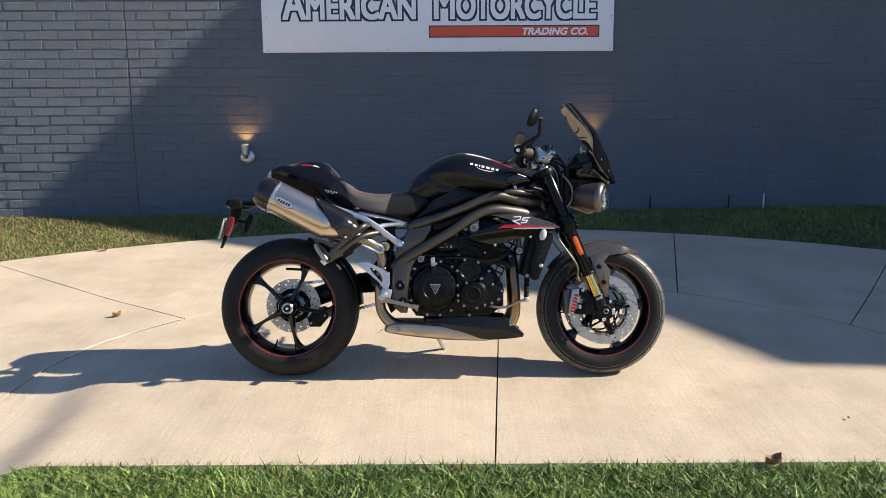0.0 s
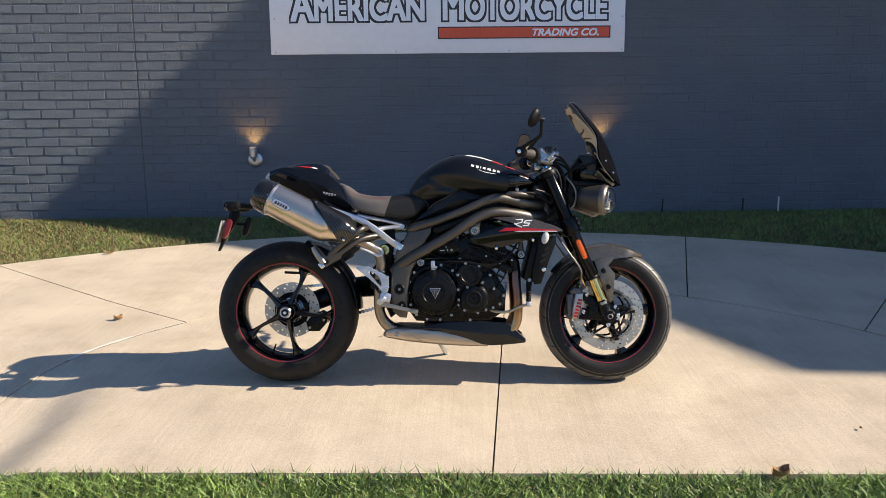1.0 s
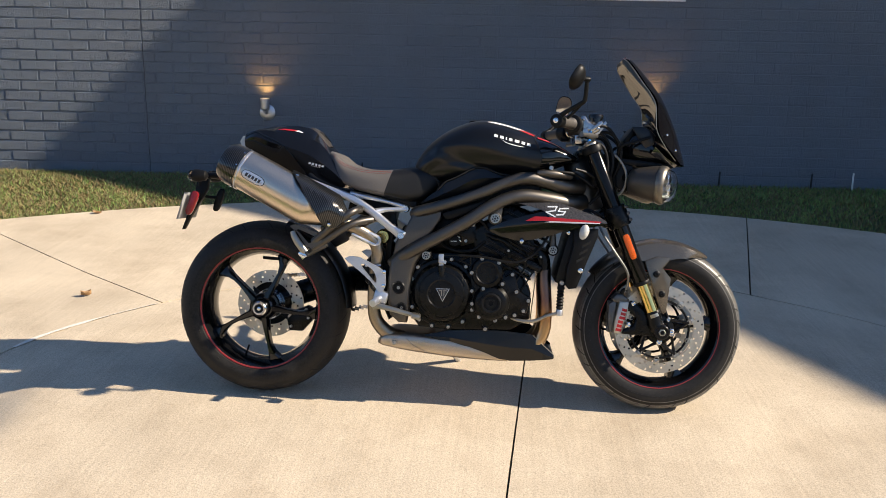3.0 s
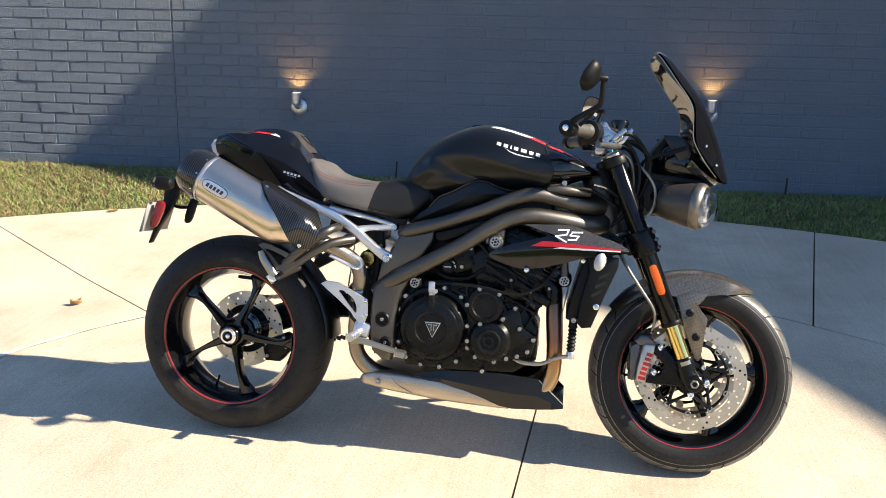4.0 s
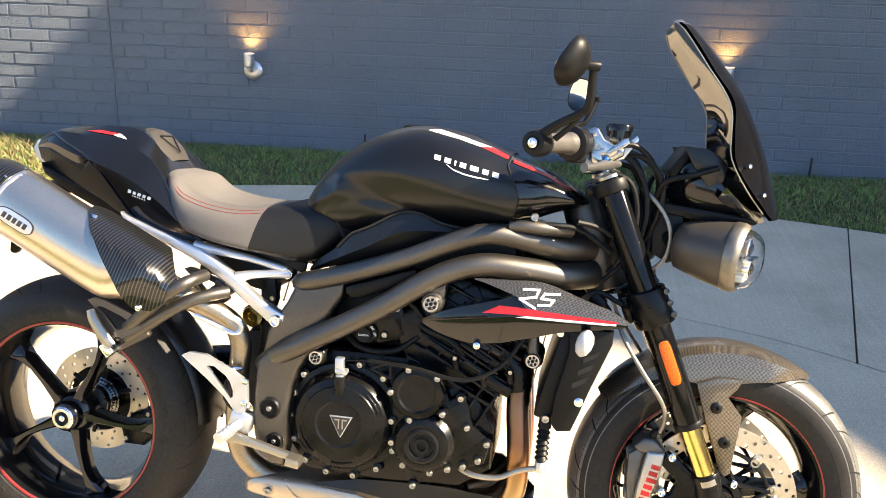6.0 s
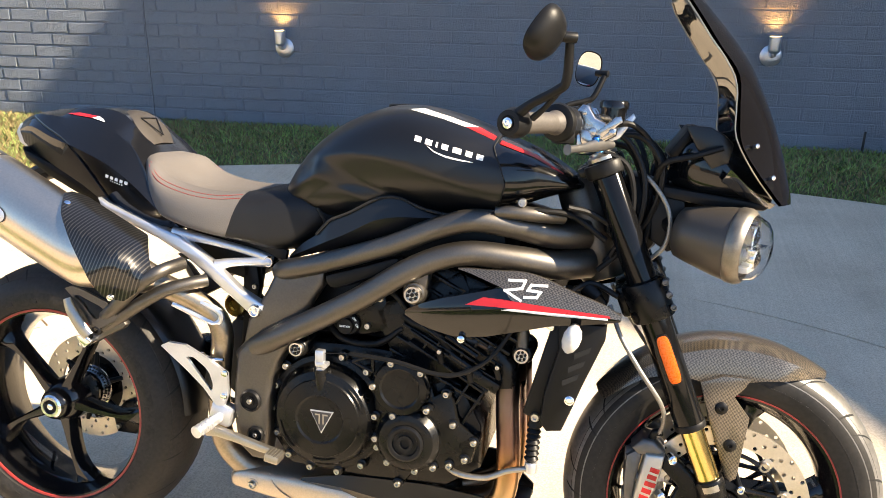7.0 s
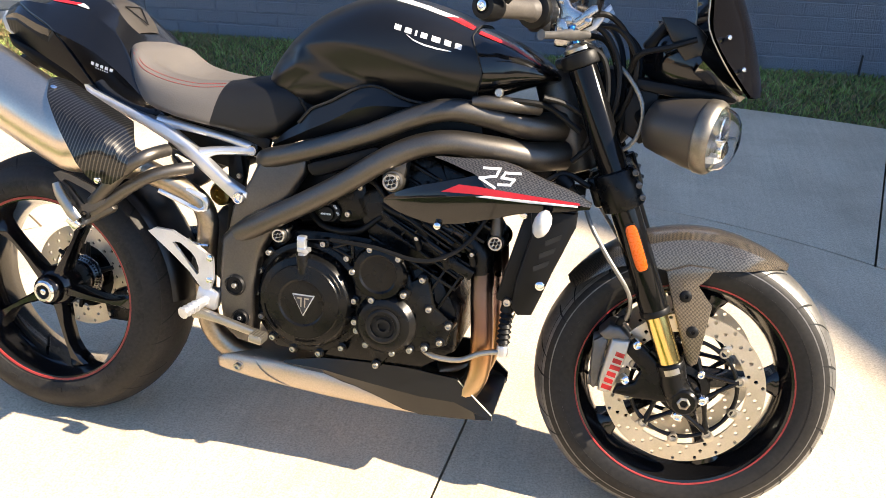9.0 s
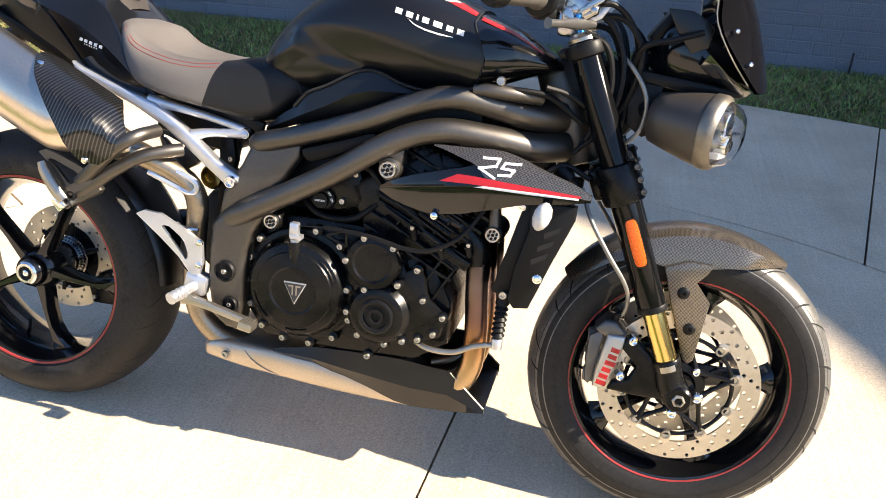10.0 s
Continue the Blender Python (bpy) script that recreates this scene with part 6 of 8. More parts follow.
spun(bm, (0.126, -0.166, 0.386), (0, -1, 0), [(0.036, 0), (0.036, 0.006), (0.032, 0.008), (0.026, 0.007), (0.024, 0.003), (0.016, 0.003), (0.016, 0.008), (0.010, 0.008), (0.009, 0.002)], 40)
P("crank_plug", bm, PLASTIC, engine, "ribbed black screw plug", 25)
for x, z in ((0.091, 0.540), (0.150, 0.528), (0.164, 0.455), (0.098, 0.436), (0.056, 0.490), (0.198, 0.488), (0.214, 0.428), (0.256, 0.398), (0.240, 0.361), (0.210, 0.345), (0.179, 0.336), (0.143, 0.324), (0.109, 0.292), (0.086, 0.334), (0.060, 0.380), (0.058, 0.425)):
    proud = 0.012 if math.hypot(x - 0.110, z - 0.492) < 0.068 else 0.0
    bolt(x, -0.150 - proud, z, 0.0070, engine)
    bm = bmesh.new()
    spun(bm, (x, -0.112, z), (0, -1, 0), [(0.0115, 0), (0.0105, 0.036 + proud), (0.008, 0.0375 + proud)], 14)
    P("bolt_boss", bm, ENGINE, engine)
# clutch arm with its cable
bm = bmesh.new()
tube(bm, [(-0.046, -0.146, 0.438, 0.014), (-0.047, -0.158, 0.462, 0.0135), (-0.049, -0.163, 0.488, 0.0125), (-0.051, -0.163, 0.512, 0.0120)], seg=18)
P("cable_boss", bm, ENGINE, engine)
bm = bmesh.new()
spun(bm, (-0.051, -0.163, 0.511), (0, 0, 1), [(0.009, 0), (0.009, 0.006), (0.007, 0.008), (0.007, 0.014)], 14)
box(bm, (-0.052, -0.163, 0.537), (0.018, 0.016, 0.030), (0, 0, 0), 0.003)
box(bm, (-0.047, -0.164, 0.524), (0.026, 0.017, 0.010), (0, 0, 0), 0.003)
rod(bm, (-0.038, -0.170, 0.524), (-0.038, -0.176, 0.524), 0.0055, seg=12)
P("cable_clevis", bm, ALU, engine, "silver clutch cable clevis")
bm = bmesh.new()
tube(bm, [(-0.048, -0.163, 0.545, 0.0012), (0.005, -0.160, 0.549, 0.0013), (0.012, -0.160, 0.549, 0.0042), (0.10, -0.165, 0.546, 0.0042), (0.18, -0.168, 0.532, 0.0045), (0.235, -0.166, 0.541, 0.0045), (0.29, -0.158, 0.585, 0.0045), (0.35, -0.13, 0.69, 0.0045)], seg=8)
P("clutch_cable", bm, PLASTIC, None, "black clutch cable")
bm = bmesh.new()
for a, b in (((0.010, 0.532), (0.050, 0.548)), ((0.050, 0.548), (0.052, 0.515)), ((0.010, 0.532), (0.052, 0.515))):
    rod(bm, (a[0], -0.150, a[1]), (b[0], -0.150, b[1]), 0.0036, seg=8)
P("cable_bracket", bm, ENGINE, engine, "black triangular cable bracket")
# black cases and hoses above the gearbox
bm = bmesh.new()
box(bm, (0.035, -0.10, 0.625), (0.075, 0.05, 0.085), (0, -15, 0), 0.01)
P("actuator", bm, ENGINE, None, "black actuator case")
for x, z in ((0.02, 0.655), (0.055, 0.655), (0.03, 0.598)):
    bolt(x, -0.126, z, 0.0064)
bm = bmesh.new()
spun(bm, (-0.012, -0.13, 0.596), (0, -1, 0), [(0.0165, -0.02), (0.0165, 0.006), (0.0150, 0.009), (0.006, 0.0094)], 24)
spun(bm, (-0.006, -0.128, 0.598), (0, -1, 0), [(0.020, -0.02), (0.020, 0.002), (0.018, 0.004)], 24)
knob = P("switch_knob", bm, PLASTIC, None, "small round black ignition knob")
for text, size, x, z, wide, turn in (("IGNITION", 0.0052, -0.0225, 0.5945, 0.021, 0), ("OFF", 0.0062, 0.0005, 0.6135, 0.0095, -55), ("ON", 0.0062, 0.0068, 0.6000, 0.0075, -55)):
    mark = lettering(text, size, WHITE, knob, 0, 0, 0, 0.0002, width=wide, name="knob_mark", label="white lettering", ratio=1.0)
    mark.data.transform(Matrix.Translation((x, -0.1398 if turn == 0 else -0.1335, z)) @ Matrix.Rotation(radians(-turn), 4, "Y"))
for pts, r in (([(0.06, -0.09, 0.66), (0.11, -0.12, 0.62), (0.17, -0.13, 0.60), (0.20, -0.12, 0.56)], 0.010), ([(-0.07, -0.10, 0.60), (-0.02, -0.12, 0.565), (0.05, -0.125, 0.565), (0.10, -0.12, 0.60)], 0.007), ([(0.02, -0.11, 0.68), (0.08, -0.13, 0.67), (0.11, -0.13, 0.64)], 0.006)):
    bm = bmesh.new()
    tube(bm, pts, r, 10)
    P("hose", bm, PLASTIC, None, "black rubber hose")
bm = bmesh.new()
box(bm, (-0.02, 0.0, 0.63), (0.20, 0.17, 0.14), (0, 0, 0), 0.02)
P("throttle_body", bm, PLASTIC, None, "dark throttle body block")
# front drain pipe and ribbed boot beside the header
bm = bmesh.new()
tube(bm, [(0.185, -0.115, 0.338), (0.225, -0.138, 0.326), (0.280, -0.142, 0.327), (0.322, -0.142, 0.347), (0.364, -0.138, 0.357)], 0.0060, 10)
P("oil_pipe", bm, BEZEL, None, "bright oil pipe")
bm = bmesh.new()
prof = [(0.006, -0.01)]
for k in range(7):
    prof += [(0.0095, 0.011 * k), (0.0140, 0.011 * k + 0.005)]
prof += [(0.012, 0.080), (0.012, 0.108), (0.008, 0.112)]
spun(bm, (0.366, -0.135, 0.372), (0.03, 0, 1), prof, 16)
P("ribbed_boot", bm, PLASTIC, None, "ribbed black rubber boot")
bm = bmesh.new()
bolt(0.369, -0.150, 0.466, 0.009)
rod(bm, (0.366, -0.135, 0.348), (0.366, -0.135, 0.370), 0.012, seg=14, bevel=0.002)
P("boot_fitting", bm, ALU)

# shock, swingarm, chain
bm = bmesh.new()
prof = [(0.012, 0)]
for k in range(8):
    prof += [(0.020, 0.02 * k + 0.01), (0.031, 0.02 * k + 0.02)]
prof += [(0.02, 0.18), (0.022, 0.2)]
spun(bm, (-0.235, -0.015, 0.43), (-0.18, 0, 1), prof, 22)
shock = P("shock_absorber", bm, PLASTIC, None, "rear shock absorber")
bm = bmesh.new()
spun(bm, (-0.272, -0.072, 0.600), (0, -1, 0), [(0.026, -0.05), (0.026, 0.01), (0.022, 0.016), (0.012, 0.016), (0.010, 0.010), (0.004, 0.010)], 24)
P("reservoir_cap", bm, GOLD, shock, "gold adjuster cap")
bm = bmesh.new()
box(bm, (-0.245, -0.05, 0.645), (0.03, 0.04, 0.06), (0, 10, 0), 0.008)
P("shock_mount", bm, PLASTIC, shock)
bm = bmesh.new()
tube(bm, [(-0.20, 0.02, 0.425, 0.050), (-0.30, 0.075, 0.430, 0.050), (-0.45, 0.125, 0.415, 0.048), (-0.60, 0.132, 0.365, 0.046), (-0.7225, 0.115, 0.320, 0.050)], seg=18, flat=0.7)
arm = P("swingarm", bm, ENGINE, None, "black single-sided swingarm", 60)
bm = bmesh.new()
box(bm, (-0.705, 0.06, 0.493), (0.10, 0.012, 0.012), (0, 3, 0), 0.004)
tube(bm, [(-0.66, 0.06, 0.493), (-0.58, 0.09, 0.48), (-0.50, 0.11, 0.45)], 0.007, 8)
P("chain_guard", bm, PLASTIC, arm)
for dz in (0.10, -0.095):
    bm = bmesh.new()
    n = 34
    for k in range(n):
        t = (k + 0.5) / n
        x, z = -0.15 + (RA[0] + 0.15) * t, 0.42 + dz * 0.55 + (RA[2] + dz - 0.42 - dz * 0.55) * t
        box(bm, (x, 0.101 + 0.004 * (k % 2), z), (0.019, 0.004, 0.013), (0, -math.degrees(math.atan2(RA[2] + dz * 0.45 - 0.42, 0.57)), 0))
    tagged(P("chain_run", bm, CHROME, arm, "steel drive chain", 0), kind="stuff")
bm = bmesh.new()
rows = []
for k in range(15):
    a = radians(2 + 72 * k / 14)
    rows.append([bm.verts.new((RA[0] + r * math.cos(a), y, RA[2] + r * math.sin(a))) for y, r in ((-0.066, 0.318), (-0.060, 0.330), (-0.04, 0.337), (0, 0.340), (0.04, 0.337), (0.060, 0.330), (0.066, 0.318))])
skin(bm, rows, caps=False, closed=False)
bmesh.ops.solidify(bm, geom=bm.faces[:], thickness=0.003)
P("hugger", bm, SATIN_BLACK, None, "black rear tyre hugger", 50)
# rocker and strut seen past the subframe
bm = bmesh.new()
spun(bm, (-0.178, -0.055, 0.618), (0, -1, 0), [(0.030, -0.03), (0.030, 0.004), (0.026, 0.010), (0.016, 0.010), (0.014, 0.005), (0.006, 0.005)], 24)
rocker = P("rocker", bm, ENGINE, shock, "black suspension rocker")
for q in range(4):
    bolt(-0.178 + 0.021 * math.cos(radians(40 + 90 * q)), -0.064, 0.618 + 0.021 * math.sin(radians(40 + 90 * q)), 0.0035, rocker)
bm = bmesh.new()
plate(bm, [(-0.262, 0.690), (-0.230, 0.692), (-0.222, 0.640), (-0.236, 0.590), (-0.242, 0.500), (-0.266, 0.500), (-0.258, 0.600)], -0.075, -0.050, 0.005)
P("shock_strut", bm, PLASTIC, shock, "black strut")
bolt(-0.232, -0.076, 0.642, 0.0060, shock)
# linkage casting ahead of the tyre
bm = bmesh.new()
plate(bm, [(-0.235, 0.56), (-0.295, 0.56), (-0.345, 0.50), (-0.342, 0.43), (-0.290, 0.38), (-0.250, 0.29), (-0.200, 0.33)], -0.045, 0.10, 0.015)
P("linkage", bm, PLASTIC, arm, "black suspension linkage casting")
# side stand
bm = bmesh.new()
tube(bm, [(-0.10, 0.10, 0.285, 0.015), (-0.06, 0.20, 0.19, 0.013), (-0.005, 0.345, 0.070, 0.012)], seg=12)
stand = P("side_stand", bm, ALU, None, "silver side stand resting on the concrete")
bm = bmesh.new()
box(bm, (0.0, 0.352, 0.064), (0.055, 0.035, 0.010), (9, 0, 0), 0.004)
P("stand_foot", bm, ALU, stand)

# rider's footrest, heel plate and brake pedal, and their twins on the far side
for s in (-1, 1):
    bm = bmesh.new()
    pierced_plate(bm, [(-0.392, 0.524), (-0.375, 0.533), (-0.338, 0.531), (-0.270, 0.497), (-0.246, 0.482), (-0.244, 0.437), (-0.253, 0.412), (-0.270, 0.412), (-0.297, 0.446), (-0.336, 0.480)], [(-0.336, 0.505), (-0.330, 0.508), (-0.318, 0.507), (-0.294, 0.490), (-0.284, 0.478), (-0.277, 0.458), (-0.277, 0.446), (-0.282, 0.442), (-0.300, 0.462), (-0.322, 0.488)], s * 0.162, s * 0.171)
    heel = P("heel_plate", bm, ALU, None, "bare silver heel plate with a triangular opening", 20)
    for x, z in ((-0.250, 0.482), (-0.252, 0.434)):
        bm = bmesh.new()
        spun(bm, (x, s * 0.171, z), (0, s, 0), [(0.007, 0), (0.007, 0.004), (0.003, 0.005)], 10)
        P("plate_screw", bm, CHROME, heel)
    bm = bmesh.new()
    box(bm, (-0.262, s * 0.155, 0.392), (0.05, 0.03, 0.045), (0, 15, 0), 0.008)
    P("peg_bracket", bm, ALU, heel)
    bm = bmesh.new()
    tube(bm, [(-0.262, s * 0.165, 0.388, 0.011), (-0.268, s * 0.19, 0.385, 0.012), (-0.278, s * 0.235, 0.378, 0.011)], seg=10, flat=0.8)
    P("footpeg", bm, ALU, heel, "knurled silver footpeg")
    for q in range(4):
        bm = bmesh.new()
        spun(bm, (-0.2695 - 0.0028 * q, s * (0.196 + 0.011 * q), 0.3838 - 0.0017 * q), (-0.25, s, -0.16), [(0.0105, 0), (0.0128, 0.001), (0.0128, 0.0045), (0.0105, 0.0055)], 12)
        P("peg_ridge", bm, ALU, heel)
    bm = bmesh.new()
    plate(bm, [(-0.292, 0.372), (-0.262, 0.372), (-0.215, 0.361), (-0.160, 0.347), (-0.135, 0.341), (-0.135, 0.328), (-0.165, 0.332), (-0.225, 0.346), (-0.262, 0.352), (-0.285, 0.350)], s * 0.172, s * 0.186, 0.003)
    ped = P("foot_lever", bm, BEZEL, None, "bare silver foot lever")
    bm = bmesh.new()
    box(bm, (-0.131, s * 0.196, 0.334), (0.030, 0.034, 0.017), (0, 10, 0), 0.003)
    for q in range(4):
        box(bm, (-0.140 + 0.006 * q, s * 0.196, 0.3435 - 0.001 * q), (0.003, 0.034, 0.004), (0, 10, 0))
    P("lever_tip", bm, BEZEL, ped)
bm = bmesh.new()
tube(bm, [(-0.275, -0.14, 0.40), (-0.30, -0.15, 0.43), (-0.30, -0.14, 0.47)], 0.005, 8)
rod(bm, (-0.300, -0.145, 0.43), (-0.298, -0.14, 0.47), 0.010, seg=12)
P("brake_cylinder", bm, PLASTIC)

# radiator, its guards and the winged shrouds
bm = bmesh.new()
box(bm, (0.385, 0, 0.560), (0.035, 0.30, 0.20), (0, 14, 0), 0.006)
radiator = P("radiator", bm, PLASTIC, None, "black radiator")
for k in range(18):
    bm = bmesh.new()
    z = 0.474 + 0.0102 * k
    box(bm, (0.4045 + (z - 0.56) * 0.249, 0, z), (0.006, 0.28, 0.0022), (0, 14, 0))
    P("radiator_fin", bm, ENGINE, radiator)
for s in (-1, 1):
    bm = bmesh.new()
    plate(bm, [(0.400, 0.656), (0.486, 0.657), (0.485, 0.630), (0.468, 0.585), (0.450, 0.538), (0.432, 0.485), (0.419, 0.450), (0.392, 0.446), (0.379, 0.460), (0.383, 0.518), (0.393, 0.560), (0.404, 0.605)], s * 0.145, s * 0.168, 0.006)
    guard = P("radiator_guard", bm, PLASTIC, None, "black radiator side guard")
    for k in range(3):
        bm = bmesh.new()
        z = 0.600 - 0.026 * k
        plate(bm, [(0.432 - 0.009 * k, z), (0.462 - 0.009 * k, z + 0.016), (0.459 - 0.009 * k, z + 0.005), (0.433 - 0.009 * k, z - 0.010)], s * 0.166, s * 0.1695)
        P("guard_slot", bm, GROOVE, guard)
    bm = bmesh.new()
    spun(bm, (0.430, s * 0.166, 0.512), (0, s, 0), [(0.009, 0), (0.009, 0.004), (0.0065, 0.006), (0.003, 0.006)], 12)
    P("guard_screw", bm, CHROME, guard)
    bm = bmesh.new()
    spun(bm, (0.386, s * 0.150, 0.642), (0, s, 0), [(0.008, 0), (0.008, 0.004), (0.005, 0.006), (0.003, 0.006)], 12)
    P("guard_screw", bm, CHROME, guard)
    # front indicator
    bm = bmesh.new()
    tube(bm, [(0.425, s * 0.160, 0.655, 0.010), (0.432, s * 0.20, 0.655, 0.009), (0.428, s * 0.235, 0.655, 0.013)], seg=12)
    ind = P("front_indicator", bm, PLASTIC, None, "small front indicator")
    bm = bmesh.new()
    spun(bm, (0.424, s * 0.245, 0.630), (0.28, 0, 1), [(0.004, -0.006), (0.011, 0.0), (0.0155, 0.012), (0.016, 0.026), (0.012, 0.038), (0.004, 0.045)], 18)
    P("indicator_lens", bm, FROST, ind, "pale indicator lens")

# shrouds: a long dark blade with a crease, and a carbon upper that rides over its front half
BLADE = [(0.113, 0.638, 0.642, 0.647, 0.160), (0.145, 0.624, 0.650, 0.665, 0.176), (0.185, 0.613, 0.659, 0.681, 0.186), (0.216, 0.608, 0.664, 0.690, 0.190), (0.269, 0.615, 0.672, 0.705, 0.195), (0.300, 0.624, 0.6765, 0.712, 0.197), (0.331, 0.633, 0.6785, 0.700, 0.198), (0.391, 0.652, 0.6785, 0.692, 0.198), (0.452, 0.662, 0.677, 0.686, 0.197), (0.508, 0.673, 0.677, 0.681, 0.194)]
UPPER = [(0.212, 0.736, 0.738), (0.235, 0.7315, 0.7395), (0.272, 0.7215, 0.741), (0.298, 0.713, 0.7425), (0.318, 0.694, 0.7435), (0.345, 0.6880, 0.7420), (0.375, 0.6870, 0.735), (0.427, 0.6840, 0.717), (0.478, 0.6800, 0.7005), (0.509, 0.6775, 0.6835)]
BL = np.array(smooth_path(BLADE, 6))


def blade_at(x):
    return [float(np.interp(x, BL[:, 0], BL[:, i])) for i in range(1, 5)]


def wing_side(x, z):
    """Half width of the shroud: it leans in above its crease and folds under below it."""
    lo, mid, hi, w = blade_at(x)
    if z >= mid:
        return w - 0.12 * (z - mid) - 3.2 * (z - mid) ** 2
    return w - 0.34 * (mid - z) - 2.0 * (mid - z) ** 2


for s in (-1, 1):
    bm = bmesh.new()
    rows = []
    for x, lo, hi in smooth_path(UPPER, 6):
        zs = [lo + (hi - lo) * k / 5 for k in range(6)]
        out = [(wing_side(x, z) + 0.003, z) for z in zs]
        rows.append([bm.verts.new((x, s * y, z)) for y, z in out + [(out[-1][0] - 0.012, hi - 0.001), (out[-1][0] - 0.03, hi - 0.012 * min(1, (hi - lo) / 0.03)), (out[0][0] - 0.02, lo)]])
    skin(bm, rows)
    shroud = P("radiator_shroud", bm, CARBON, None, "glossy carbon upper shroud with red and white stripe", 30)
    bm = bmesh.new()
    rows = []
    for x, lo, mid, hi, w in BL:
        out = [(wing_side(x, z), z) for z in (hi, mid + (hi - mid) * 0.5, mid + 0.0006)] + [(wing_side(x, z), z) for z in (mid - 0.0006, mid - (mid - lo) * 0.35, mid - (mid - lo) * 0.7, lo)]
        rows.append([bm.verts.new((x, s * y, z)) for y, z in out + [(w - 0.05, lo + 0.003), (w - 0.05, hi - 0.003)]])
    skin(bm, rows)
    P("shroud_blade", bm, GLOSS_BLACK, shroud, "long dark gloss blade with a creased flank", 16)
    decal("shroud_stripe", wing_side, [((0.233, 0.6775), (0.290, 0.680), (0.300, 0.6945), (0.266, 0.6945)), ((0.290, 0.680), (0.490, 0.6795), (0.488, 0.6835), (0.300, 0.6945))], RED, shroud, "red stripe", 0.0042, 14, s)
    decal("shroud_stripe", wing_side, [((0.298, 0.6755), (0.400, 0.6745), (0.400, 0.6800), (0.318, 0.6800)), ((0.400, 0.6745), (0.486, 0.6755), (0.486, 0.6790), (0.400, 0.6800))], WHITE, shroud, "white stripe", 0.0046, 14, s)
    # white model mark: an R and an S drawn in slanted strokes
    q = []
    for strokes in ((((0.310, 0.7285), (0.339, 0.7295)), ((0.339, 0.7295), (0.334, 0.7165)), ((0.334, 0.7165), (0.304, 0.7105)), ((0.304, 0.7105), (0.333, 0.6960))), (((0.377, 0.7245), (0.350, 0.7235)), ((0.350, 0.7235), (0.3445, 0.7145)), ((0.3445, 0.7145), (0.3675, 0.7130)), ((0.3675, 0.7130), (0.361, 0.7035)), ((0.361, 0.7035), (0.340, 0.7020)))):
        for (xa, za), (xb, zb) in strokes:
            d = V(xb - xa, zb - za).normalized() * 0.0023
            nx, nz = -d.y, d.x
            q.append(((xa - d.x + nx, za - d.y + nz), (xb + d.x + nx, zb + d.y + nz), (xb + d.x - nx, zb + d.y - nz), (xa - d.x - nx, za - d.y - nz)))
    for stroke in q:
        decal("shroud_mark", wing_side, [stroke], WHITE, shroud, "white stroke of a model mark", 0.0044, 2, s)
    bm = bmesh.new()
    spun(bm, (0.225, s * 0.168, 0.606), (0, s, 0), [(0.007, 0), (0.007, 0.006), (0.004, 0.008)], 12)
    P("shroud_screw", bm, CHROME, shroud)

# fork
FT, FB = V(0.452, 0, 0.945), V(0.702, 0, 0.345)
FD = (FB - FT).normalized()


def fork_at(z, y=0.0):
    return FT + FD * ((z - FT.z) / FD.z) + V(0, y, 0)


